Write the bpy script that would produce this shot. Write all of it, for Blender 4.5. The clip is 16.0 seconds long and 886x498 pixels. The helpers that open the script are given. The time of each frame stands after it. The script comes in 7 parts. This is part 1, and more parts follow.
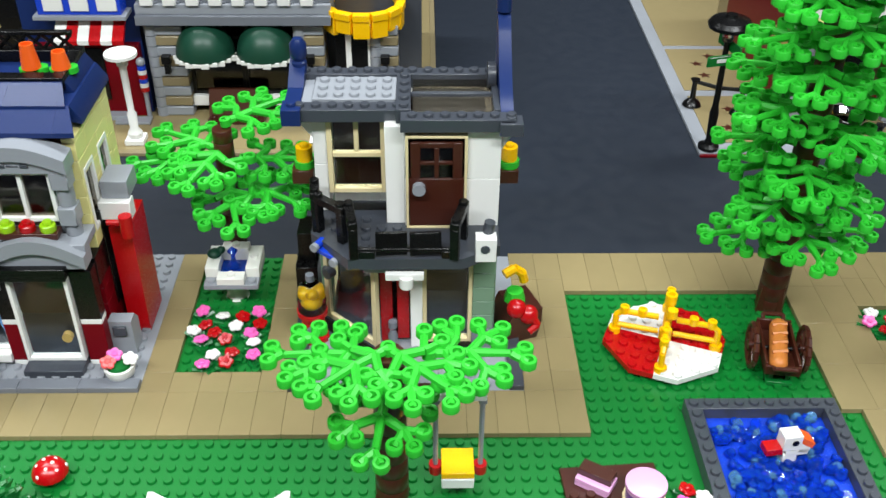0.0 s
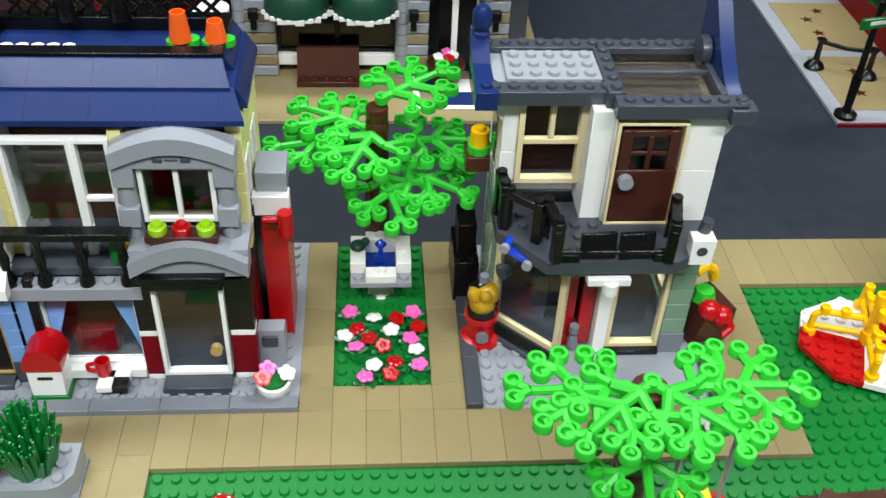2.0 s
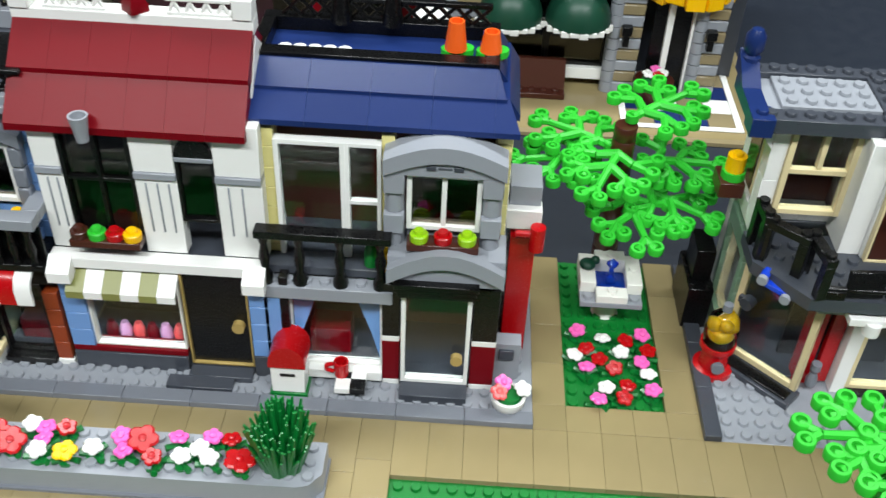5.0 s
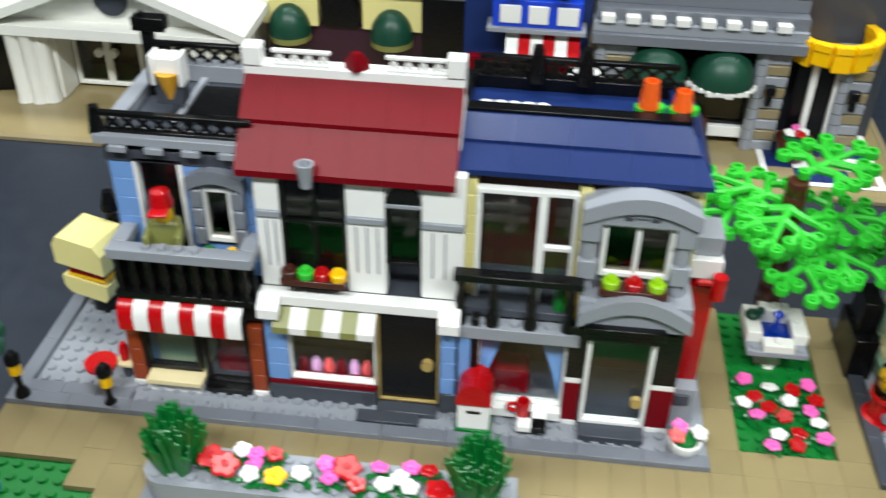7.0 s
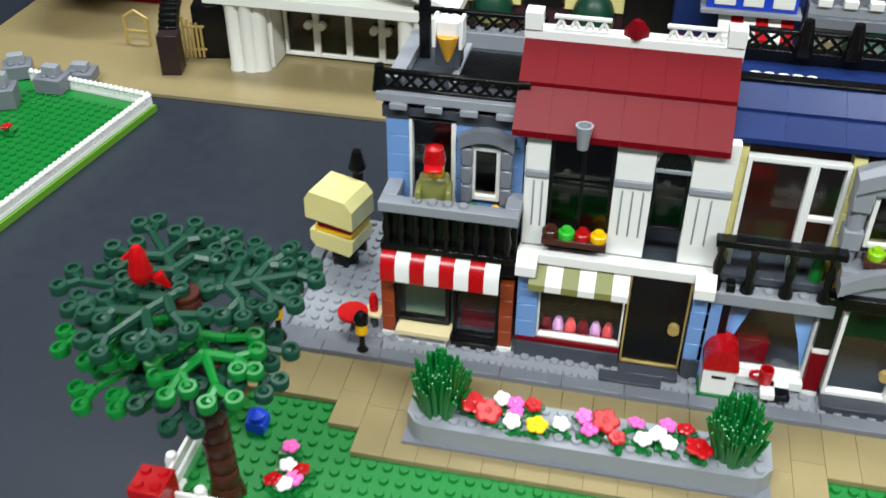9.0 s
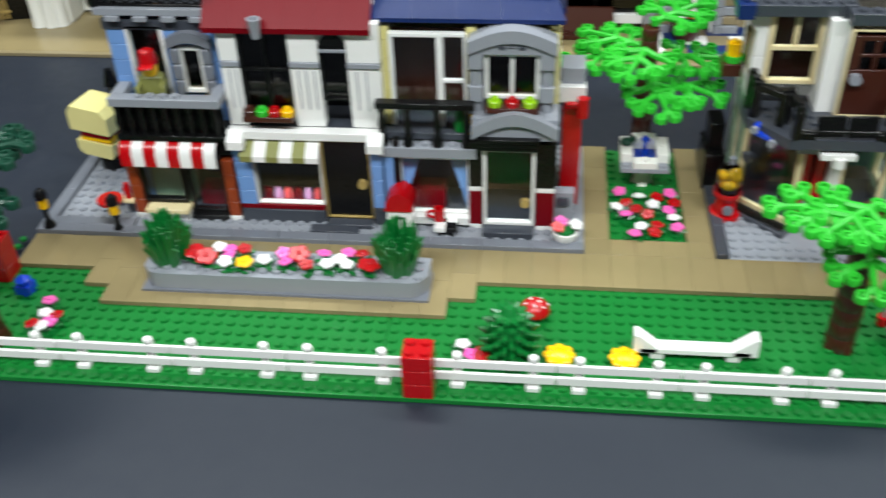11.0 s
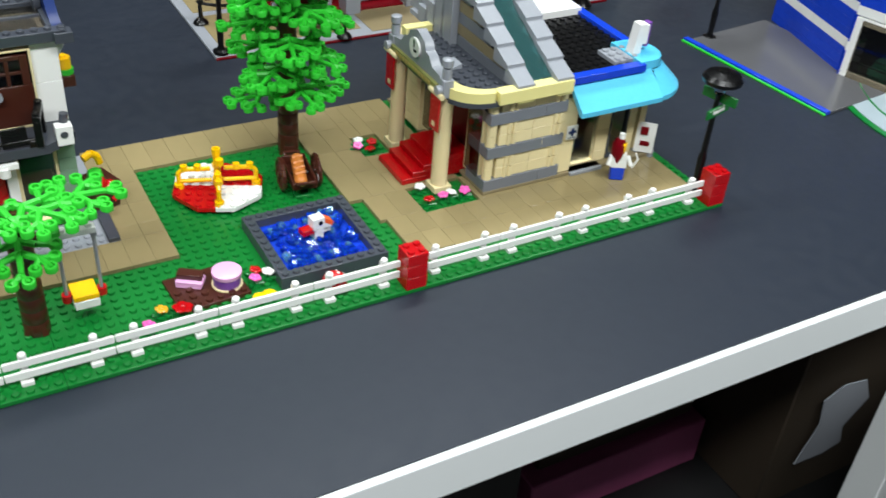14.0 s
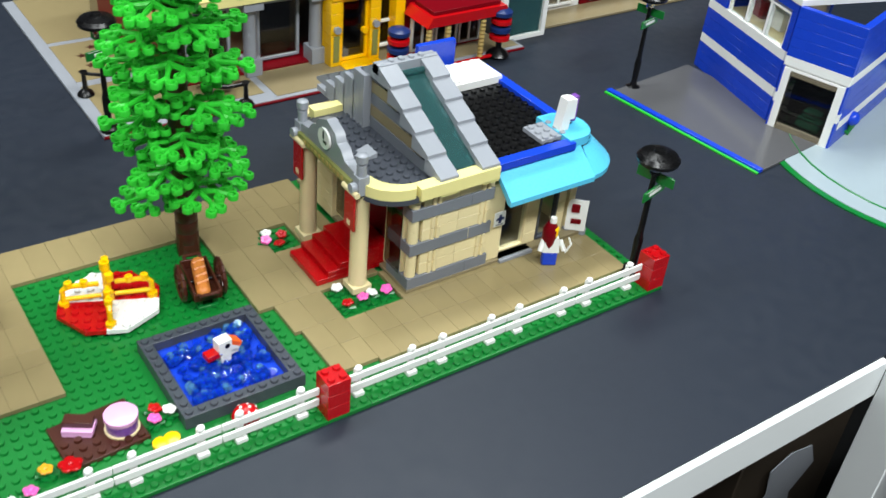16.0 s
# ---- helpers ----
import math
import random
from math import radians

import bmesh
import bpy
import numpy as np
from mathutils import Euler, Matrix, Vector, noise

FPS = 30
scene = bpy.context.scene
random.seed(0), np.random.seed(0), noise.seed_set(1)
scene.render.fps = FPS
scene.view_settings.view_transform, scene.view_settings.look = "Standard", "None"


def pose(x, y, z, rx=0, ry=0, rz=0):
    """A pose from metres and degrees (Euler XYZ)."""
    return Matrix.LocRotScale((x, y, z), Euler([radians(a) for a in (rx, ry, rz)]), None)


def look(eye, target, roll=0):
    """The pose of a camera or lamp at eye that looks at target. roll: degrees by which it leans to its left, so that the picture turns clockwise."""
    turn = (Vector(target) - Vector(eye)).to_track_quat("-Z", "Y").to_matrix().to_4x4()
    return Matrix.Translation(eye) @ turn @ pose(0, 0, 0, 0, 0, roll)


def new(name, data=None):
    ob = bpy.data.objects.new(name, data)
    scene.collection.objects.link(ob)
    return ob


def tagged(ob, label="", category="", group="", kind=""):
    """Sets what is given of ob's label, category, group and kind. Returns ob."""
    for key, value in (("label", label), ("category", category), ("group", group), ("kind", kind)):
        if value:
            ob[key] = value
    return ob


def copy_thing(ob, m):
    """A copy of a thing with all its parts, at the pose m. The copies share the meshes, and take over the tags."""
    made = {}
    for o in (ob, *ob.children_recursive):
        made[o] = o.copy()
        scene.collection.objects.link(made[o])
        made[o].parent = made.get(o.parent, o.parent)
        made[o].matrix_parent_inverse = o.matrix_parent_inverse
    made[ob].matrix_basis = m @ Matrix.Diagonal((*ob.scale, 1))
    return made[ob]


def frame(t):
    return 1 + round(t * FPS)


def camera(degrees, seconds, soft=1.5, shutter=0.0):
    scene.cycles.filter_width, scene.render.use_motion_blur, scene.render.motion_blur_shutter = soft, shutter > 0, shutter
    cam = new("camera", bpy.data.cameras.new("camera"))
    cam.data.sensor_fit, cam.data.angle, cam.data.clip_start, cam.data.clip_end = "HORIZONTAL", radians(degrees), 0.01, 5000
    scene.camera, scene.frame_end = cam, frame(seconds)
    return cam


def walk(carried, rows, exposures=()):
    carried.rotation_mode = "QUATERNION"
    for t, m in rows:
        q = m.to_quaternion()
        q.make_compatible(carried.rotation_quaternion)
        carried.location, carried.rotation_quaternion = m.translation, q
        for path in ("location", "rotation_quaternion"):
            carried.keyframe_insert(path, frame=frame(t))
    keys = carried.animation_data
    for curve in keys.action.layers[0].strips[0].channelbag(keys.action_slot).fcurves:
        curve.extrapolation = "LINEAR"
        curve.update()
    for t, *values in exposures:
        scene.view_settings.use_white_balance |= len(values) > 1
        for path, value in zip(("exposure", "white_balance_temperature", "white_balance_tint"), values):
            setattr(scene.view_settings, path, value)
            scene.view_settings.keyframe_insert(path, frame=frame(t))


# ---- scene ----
cam = camera(48.0, 16.0, shutter=0.4)
PATH = [
    (0, (0.01, -0.268, 0.376), (0.048, 1.367, -0.776), 0.6),
    (0.5, (-0.009, -0.253, 0.38), (0.051, 1.367, -0.791), -0.0),
    (1, (-0.056, -0.232, 0.377), (0.018, 1.37, -0.819), 1.8),
    (1.5, (-0.088, -0.214, 0.366), (0.011, 1.362, -0.861), 1.6),
    (2, (-0.109, -0.192, 0.362), (0.035, 1.356, -0.897), 2.9),
    (2.5, (-0.132, -0.176, 0.355), (0.094, 1.35, -0.918), 4.1),
    (3, (-0.141, -0.162, 0.349), (0.128, 1.332, -0.953), 3.8),
    (3.5, (-0.153, -0.147, 0.347), (0.13, 1.333, -0.968), 5.7),
    (4, (-0.164, -0.143, 0.348), (0.023, 1.356, -0.963), 5.4),
    (4.5, (-0.176, -0.161, 0.357), (-0.126, 1.366, -0.935), 4.6),
    (6.8, (-0.209, -0.215, 0.363), (-0.391, 1.408, -0.791), -0.2),
    (7, (-0.24, -0.211, 0.37), (-0.409, 1.399, -0.803), 1.2),
    (7.5, (-0.299, -0.205, 0.364), (-0.484, 1.418, -0.79), 2.6),
    (8, (-0.326, -0.201, 0.359), (-0.528, 1.419, -0.796), 2.9),
    (8.2, (-0.326, -0.202, 0.357), (-0.552, 1.414, -0.798), 2.6),
    (10.3, (-0.251, -0.353, 0.384), (-0.665, 1.169, -0.845), -2.2),
    (10.5, (-0.229, -0.358, 0.383), (-0.619, 1.178, -0.837), -3.1),
    (11, (-0.169, -0.367, 0.38), (-0.37, 1.215, -0.826), -2.2),
    (11.5, (-0.123, -0.386, 0.392), (-0.155, 1.208, -0.816), -1.1),
    (12, (-0.099, -0.406, 0.383), (0.094, 1.223, -0.761), -0.7),
    (12.5, (-0.082, -0.424, 0.392), (0.345, 1.181, -0.722), 0.0),
    (13, (-0.064, -0.42, 0.396), (0.57, 1.124, -0.706), 2.0),
    (13.5, (-0.05, -0.422, 0.41), (0.737, 1.038, -0.708), 4.0),
    (14, (-0.04, -0.465, 0.424), (0.819, 0.911, -0.746), 5.3),
    (14.5, (-0.03, -0.486, 0.427), (0.861, 0.876, -0.736), 6.4),
    (15, (-0.021, -0.473, 0.431), (0.895, 0.887, -0.715), 5.8),
    (15.5, (-0.005, -0.428, 0.443), (0.93, 0.913, -0.709), 5.5),
    (16, (0.006, -0.377, 0.446), (1.005, 0.909, -0.715), 6.1),
]
walk(cam, [(t, look(eye, target, roll)) for t, eye, target, roll in PATH],
     [(0, 0.05), (4.7, 0.0), (8, 0.05), (10.5, 0.02), (11.5, -0.16), (13.5, -0.05), (14.3, 0.05), (15, 0.2), (16, 0.1)])

# ---- light ----
world = bpy.data.worlds.new("room_air")
scene.world = world
world.use_nodes = True
world.node_tree.nodes["Background"].inputs[0].default_value = (0.5, 0.55, 0.6, 1)
world.node_tree.nodes["Background"].inputs[1].default_value = 0.05
LAMPS = [(-0.8, 0.75, 26), (0.7, 0.75, 26), (-0.8, -0.95, 44), (0.7, -0.95, 44)]
LAMP_Z = 1.75
for lx, ly, watts in LAMPS:
    lamp = bpy.data.lights.new("ceiling_tube", "AREA")
    lamp.shape, lamp.size, lamp.size_y, lamp.energy, lamp.color = "RECTANGLE", 1.2, 0.28, watts, (0.94, 0.99, 1.0)
    new("ceiling_tube", lamp).matrix_world = pose(lx, ly, LAMP_Z)

# ---- materials ----


def lin(c):
    return tuple(((v / 255 + 0.055) / 1.055) ** 2.4 if v > 10 else v / 255 / 12.92 for v in c) + (1,)


def plastic(name, c, rough=0.28, var=0.05, bump=0.04, scale=90.0, spec=0.5, alpha=0.0, metal=0.0):
    """Moulded plastic with a faint waviness, dust in its roughness and slight differences from piece to piece."""
    m = bpy.data.materials.new(name)
    m.use_nodes = True
    nt = m.node_tree
    b = nt.nodes["Principled BSDF"]
    b.inputs["Specular IOR Level"].default_value = spec
    b.inputs["Metallic"].default_value = metal
    tc = nt.nodes.new("ShaderNodeTexCoord")
    nz = nt.nodes.new("ShaderNodeTexNoise")
    nz.inputs["Scale"].default_value, nz.inputs["Detail"].default_value = scale, 4
    nt.links.new(tc.outputs["Object"], nz.inputs["Vector"])
    fine = nt.nodes.new("ShaderNodeTexNoise")
    fine.inputs["Scale"].default_value, fine.inputs["Detail"].default_value = scale * 14, 3
    nt.links.new(tc.outputs["Object"], fine.inputs["Vector"])
    info = nt.nodes.new("ShaderNodeObjectInfo")
    add = nt.nodes.new("ShaderNodeMath")
    add.operation = "ADD"
    nt.links.new(info.outputs["Random"], add.inputs[0])
    nt.links.new(nz.outputs["Fac"], add.inputs[1])
    val = nt.nodes.new("ShaderNodeMapRange")
    val.inputs["From Min"].default_value, val.inputs["From Max"].default_value = 0.3, 1.7
    val.inputs["To Min"].default_value, val.inputs["To Max"].default_value = 1 - var, 1 + var
    nt.links.new(add.outputs[0], val.inputs["Value"])
    hsv = nt.nodes.new("ShaderNodeHueSaturation")
    hsv.inputs["Color"].default_value = lin(c)
    nt.links.new(val.outputs["Result"], hsv.inputs["Value"])
    nt.links.new(hsv.outputs["Color"], b.inputs["Base Color"])
    rr = nt.nodes.new("ShaderNodeMapRange")
    rr.inputs["To Min"].default_value, rr.inputs["To Max"].default_value = rough * 0.75, rough * 1.3
    nt.links.new(fine.outputs["Fac"], rr.inputs["Value"])
    nt.links.new(rr.outputs["Result"], b.inputs["Roughness"])
    bp = nt.nodes.new("ShaderNodeBump")
    bp.inputs["Strength"].default_value, bp.inputs["Distance"].default_value = bump, 0.001
    nt.links.new(nz.outputs["Fac"], bp.inputs["Height"])
    nt.links.new(bp.outputs["Normal"], b.inputs["Normal"])
    if alpha:
        b.inputs["Transmission Weight"].default_value, b.inputs["IOR"].default_value = alpha, 1.45
    return m


GREEN = plastic("green_plate", (10, 112, 42), 0.3)
DGREEN = plastic("dark_green", (20, 62, 46), 0.36, spec=0.35)
BGREEN = plastic("bright_green", (46, 180, 48), 0.38, 0.1, spec=0.35)
PINE = plastic("pine_green", (10, 112, 46), 0.3, 0.1)
SAND = plastic("sand_green", (112, 142, 118), 0.3)
OLIVE = plastic("olive", (128, 130, 70), 0.35)
LIME = plastic("lime", (150, 200, 20), 0.3)
TAN = plastic("tan_tile", (140, 126, 90), 0.2, 0.07, 0.02)
LTAN = plastic("light_tan", (222, 206, 160), 0.3)
DTAN = plastic("dark_tan", (135, 122, 92), 0.3)
LGREY = plastic("light_grey", (142, 146, 153), 0.3)
MGREY = plastic("mid_grey", (112, 116, 124), 0.3)
DGREY = plastic("dark_grey", (62, 66, 74), 0.3)
WHITE = plastic("white", (232, 232, 228), 0.3, 0.03)
CREAM = plastic("old_white", (230, 230, 222), 0.34, 0.04)
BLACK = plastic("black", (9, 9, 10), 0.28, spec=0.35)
RED = plastic("red", (176, 6, 14), 0.25)
DRED = plastic("dark_red", (108, 5, 17), 0.34, 0.02, spec=0.12)
BROWN = plastic("reddish_brown", (66, 30, 20), 0.3, 0.08)
RUST = plastic("rust_brown", (140, 58, 24), 0.3, 0.08)
YELLOW = plastic("yellow", (246, 190, 0), 0.28)
PYELLOW = plastic("pale_yellow", (228, 218, 146), 0.3)
BLUE = plastic("blue", (20, 62, 190), 0.25)
NAVY = plastic("dark_blue", (25, 43, 92), 0.3, spec=0.25)
MBLUE = plastic("medium_blue", (110, 150, 205), 0.3)
AZURE = plastic("azure", (86, 190, 224), 0.28)
ORANGE = plastic("orange", (236, 96, 30), 0.3)
TORANGE = plastic("pearl_orange", (220, 160, 40), 0.25)
PINK = plastic("pink", (232, 96, 176), 0.3)
LPINK = plastic("light_pink", (226, 168, 214), 0.3)
PURPLE = plastic("purple", (120, 70, 160), 0.3)
CORAL = plastic("coral", (236, 90, 90), 0.3)
LOAF = plastic("bread_crust", (186, 112, 48), 0.45, 0.15, 0.3, 200)
GOLD = plastic("gold", (186, 160, 96), 0.34, metal=0.25)
CHROME = plastic("chrome", (200, 200, 205), 0.08, 0.02, 0.02, metal=1.0)
GLASS = plastic("clear_glass", (225, 232, 232), 0.03, 0.01, 0.01, alpha=1.0)
SMOKE = plastic("smoked_glass", (120, 112, 98), 0.04, 0.02, 0.01, alpha=1.0)
TEALGLASS = plastic("teal_glass", (120, 190, 190), 0.05, 0.02, 0.01, alpha=0.9)
WATER = plastic("clear_blue", (30, 90, 235), 0.08, 0.12, 0.05, alpha=0.75)
LWATER = plastic("clear_light_blue", (120, 190, 245), 0.06, 0.1, 0.05, alpha=0.75)
MAT = plastic("charcoal_mat", (32, 38, 48), 0.46, 0.08, 0.25, 6.0, 0.35)
PAINTW = plastic("white_table_paint", (222, 226, 226), 0.4, 0.03, 0.1, 12)
DARKBOX = plastic("dark_box", (10, 10, 11), 0.5, 0.1)
# Brown card, with the shade under the table darkened into its colour.
SHADED_CARD = plastic("cardboard", (44, 35, 24), 0.6, 0.15)
WALLP = plastic("room_wall", (84, 86, 88), 0.7, 0.03, 0.1, 4)
FLOORP = plastic("room_floor", (52, 48, 46), 0.6, 0.1, 0.1, 5)

# ---- builders: x and y in studs of 8 mm, z in millimetres ----
U = 0.008
_BV, _BF = [], []
for sx in (-1, 1):
    for sy in (-1, 1):
        for sz in (-1, 1):
            _BV += [(sx, sy, sz, 0), (sx, sy, sz, 1), (sx, sy, sz, 2)]


def _corner(sx, sy, sz, k):
    return ((sx > 0) * 4 + (sy > 0) * 2 + (sz > 0)) * 3 + k


def _orient(ix):
    ps = [Vector([(_BV[i][a] * (1.0 if a == _BV[i][3] else 0.8)) for a in range(3)]) for i in ix]
    c = sum(ps, Vector()) / len(ps)
    n = (ps[1] - ps[0]).cross(ps[2] - ps[0])
    return ix if n.dot(c) > 0 else ix[::-1]


for k in range(3):
    a, b = (k + 1) % 3, (k + 2) % 3
    for s in (-1, 1):
        ring = []
        for sa, sb in ((-1, -1), (1, -1), (1, 1), (-1, 1)):
            g = [0, 0, 0]
            g[k], g[a], g[b] = s, sa, sb
            ring.append(_corner(*g, k))
        _BF.append(_orient(ring))
    for sa in (-1, 1):
        for sb in (-1, 1):
            ring = []
            for s, kk in ((-1, a), (1, a), (1, b), (-1, b)):
                g = [0, 0, 0]
                g[k], g[a], g[b] = s, sa, sb
                ring.append(_corner(*g, kk))
            _BF.append(_orient(ring))
for sx in (-1, 1):
    for sy in (-1, 1):
        for sz in (-1, 1):
            _BF.append(_orient([_corner(sx, sy, sz, k) for k in range(3)]))


class M:
    def __init__(self):
        self.v, self.f, self.mi, self.cur = [], [], [], 0

    def add(self, vs, fs):
        o = len(self.v)
        self.v += vs
        self.f += [tuple(o + i for i in f) for f in fs]
        self.mi += [self.cur] * len(fs)
        return self

    def box(self, x0, x1, y0, y1, z0, z1, c=0.035):
        z0, z1 = z0 / 8, z1 / 8
        c = min(c, abs(x1 - x0) * 0.3, abs(y1 - y0) * 0.3, abs(z1 - z0) * 0.3)
        mid, half = ((x0 + x1) / 2, (y0 + y1) / 2, (z0 + z1) / 2), (abs(x1 - x0) / 2, abs(y1 - y0) / 2, abs(z1 - z0) / 2)
        return self.add([tuple(mid[a] + v[a] * (half[a] - (0 if a == v[3] else c)) for a in range(3)) for v in _BV], _BF)

    def rod(self, p, q, r0, r1=None, n=12):
        r1 = r0 if r1 is None else r1
        p, q = Vector((p[0], p[1], p[2] / 8)), Vector((q[0], q[1], q[2] / 8))
        d = (q - p).normalized()
        e = d.orthogonal().normalized()
        h = d.cross(e)
        vs = []
        for c, r in ((p, r0), (q, r1)):
            vs += [tuple(c + (e * math.cos(2 * math.pi * i / n) + h * math.sin(2 * math.pi * i / n)) * r) for i in range(n)]
        fs = [(i, (i + 1) % n, n + (i + 1) % n, n + i) for i in range(n)]
        return self.add(vs, fs + [tuple(range(n - 1, -1, -1)), tuple(range(n, 2 * n))])

    def lathe(self, x, y, prof, n=16):
        vs, fs = [], []
        for r, z in prof:
            vs += [(x + max(r, 1e-4) * math.cos(2 * math.pi * i / n), y + max(r, 1e-4) * math.sin(2 * math.pi * i / n), z / 8) for i in range(n)]
        for k in range(len(prof) - 1):
            fs += [(k * n + i, k * n + (i + 1) % n, (k + 1) * n + (i + 1) % n, (k + 1) * n + i) for i in range(n)]
        fs += [tuple(range(n - 1, -1, -1)), tuple(range((len(prof) - 1) * n, len(prof) * n))]
        return self.add(vs, fs)

    def stud(self, x, y, z, n=12, r=0.3):
        return self.lathe(x, y, [(r, z - 0.3), (r, z + 1.4), (r - 0.03, z + 1.7), (0.01, z + 1.7)], n)

    def studs(self, x0, x1, y0, y1, z, skip=None, n=12):
        for i in range(round(x1 - x0)):
            for j in range(round(y1 - y0)):
                if skip is None or not skip(x0 + i + 0.5, y0 + j + 0.5):
                    self.stud(x0 + i + 0.5, y0 + j + 0.5, z, n)
        return self

    def prism(self, poly, plane, a, b):
        """poly: points (u, z in mm) for planes xz and yz, (x, y) for xy; pushed from a to b along the third axis."""
        n = len(poly)
        if plane == "xz":
            vs = [(u, a, w / 8) for u, w in poly] + [(u, b, w / 8) for u, w in poly]
        elif plane == "yz":
            vs = [(a, u, w / 8) for u, w in poly] + [(b, u, w / 8) for u, w in poly]
        else:
            vs = [(u, w, a / 8) for u, w in poly] + [(u, w, b / 8) for u, w in poly]
        return self.add(vs, [(i, (i + 1) % n, n + (i + 1) % n, n + i) for i in range(n)] + [tuple(range(n - 1, -1, -1)), tuple(range(n, 2 * n))])

    def ball(self, x, y, z, r, n=12, squash=1.0):
        return self.lathe(x, y, [(r * math.sin(math.pi * k / 8), z - 8 * r * squash * math.cos(math.pi * k / 8)) for k in range(9)], n)

    def path(self, pts, r, n=8):
        for p, q in zip(pts, pts[1:]):
            self.rod(p, q, r, r, n)
        return self

    def mat(self, k):
        self.cur = k
        return self


def mesh_of(name, m, mats):
    me = bpy.data.meshes.new(name)
    me.from_pydata([(x * U, y * U, z * U) for x, y, z in m.v], [], m.f)
    for k in mats if isinstance(mats, (list, tuple)) else [mats]:
        me.materials.append(k)
    me.polygons.foreach_set("material_index", m.mi)
    bm = bmesh.new()
    bm.from_mesh(me)
    bmesh.ops.recalc_face_normals(bm, faces=bm.faces)
    bm.to_mesh(me)
    bm.free()
    me.shade_smooth()
    me.set_sharp_from_angle(angle=radians(38))
    return me


def part(name, m, material, parent, label=""):
    ob = new(name, m if isinstance(m, bpy.types.Mesh) else mesh_of(name, m, material))
    ob.parent = parent
    return tagged(ob, label)


def at(x, y, z=0.0, rz=0.0):
    return pose((x - 64) * U, y * U, z / 1000, 0, 0, rz)


def thing(name, label, category, x, y, z=0.0, rz=0.0, group="", kind="", size=(1, 1, 1)):
    ob = new(name)
    ob.empty_display_size = 0.005
    ob.matrix_world = at(x, y, z, rz)
    ob.scale = size
    return tagged(ob, label, category, group, kind)


def solid(name, m, material, label, category, x, y, z=0.0, rz=0.0, group="", kind=""):
    ob = new(name, mesh_of(name, m, material))
    ob.matrix_world = at(x, y, z, rz)
    return tagged(ob, label, category, group, kind)


def brick_mesh(w, d, h, mat, cache={}):
    key = (round(w, 2), round(d, 2), round(h, 2), mat.name)
    if key not in cache:
        cache[key] = mesh_of("brick", M().box(0, w, 0, d, 0, h, 0.03), mat)
    return cache[key]


def bricks(parent, x0, x1, y0, y1, z0, z1, mat, holes=(), course=9.6, length=4.0, name="brick"):
    """A wall of single bricks along its longer side, with a joint's gap between them; holes: (a0, a1, z0, z1) along the wall."""
    along = (x1 - x0) >= (y1 - y0)
    a0, a1 = (x0, x1) if along else (y0, y1)
    z, k = z0, 0
    while z < z1 - 0.5:
        h = min(course, z1 - z)
        cuts = {a0, a1}
        p = a0 + (length if k % 2 == 0 else length / 2)
        while p < a1 - 0.3:
            cuts.add(p)
            p += length
        for h0, h1, g0, g1 in holes:
            if g0 < z + h / 2 < g1:
                cuts |= {max(a0, min(a1, h0)), max(a0, min(a1, h1))}
        cuts = sorted(cuts)
        for s, e in zip(cuts, cuts[1:]):
            mid = (s + e) / 2
            if e - s < 0.06 or any(h0 <= mid <= h1 and g0 < z + h / 2 < g1 for h0, h1, g0, g1 in holes):
                continue
            me = brick_mesh(e - s - 0.02 if along else x1 - x0, y1 - y0 if along else e - s - 0.02, h - 0.15, mat)
            ob = part(name, me, mat, parent)
            ob.location = ((s + 0.01 if along else x0) * U, (y0 if along else s + 0.01) * U, z / 1000)
        z += h
        k += 1

# ---- the room and the table ----
def room_box(name, x0, x1, y0, y1, z0, z1, mat, label):
    m = M()
    m.box(x0 / U, x1 / U, y0 / U, y1 / U, z0 * 1000, z1 * 1000, 0)
    ob = new(name, mesh_of(name, m, mat))
    return tagged(ob, label, "room", "", "structure")


room_box("floor", -2.6, 3.4, -2.4, 3.0, -0.86, -0.8, FLOORP, "dark floor under the display table")
room_box("ceiling", -2.6, 3.4, -2.4, 3.0, 1.8, 1.86, WALLP, "plain pale room ceiling")
room_box("wall_north", -2.6, 3.4, 3.0, 3.1, -0.8, 1.8, WALLP, "plain grey room wall")
room_box("wall_south", -2.6, 3.4, -2.5, -2.4, -0.8, 1.8, WALLP, "plain grey room wall")
room_box("wall_west", -2.7, -2.6, -2.4, 3.0, -0.8, 1.8, WALLP, "plain grey room wall")
room_box("wall_east", 3.4, 3.5, -2.4, 3.0, -0.8, 1.8, WALLP, "plain grey room wall")

table = thing("display_table", "long display table with charcoal top and white edge", "table", 64, 0, -3.2)
part("tabletop", M().box(-170, 240, -16.9, 190, -4, 0, 0.02), MAT, table, "matt charcoal tabletop mat")
part("table_edge", M().box(-170, 75.3, -17.6, -16.9, -34, -1, 0.06), PAINTW, table, "white painted table edge")
part("table_leg", M().box(75.3, 79.5, -21.5, -17.6, -780, -1, 0.1), PAINTW, table, "white painted table leg")
part("table_edge", M().box(75.3, 76.1, -120, -21.5, -34, -1, 0.06), PAINTW, table, "white painted table edge")
part("tabletop", M().box(76.1, 200, -120, -21.5, -6, -1.2, 0.05), PAINTW, table, "white side table")

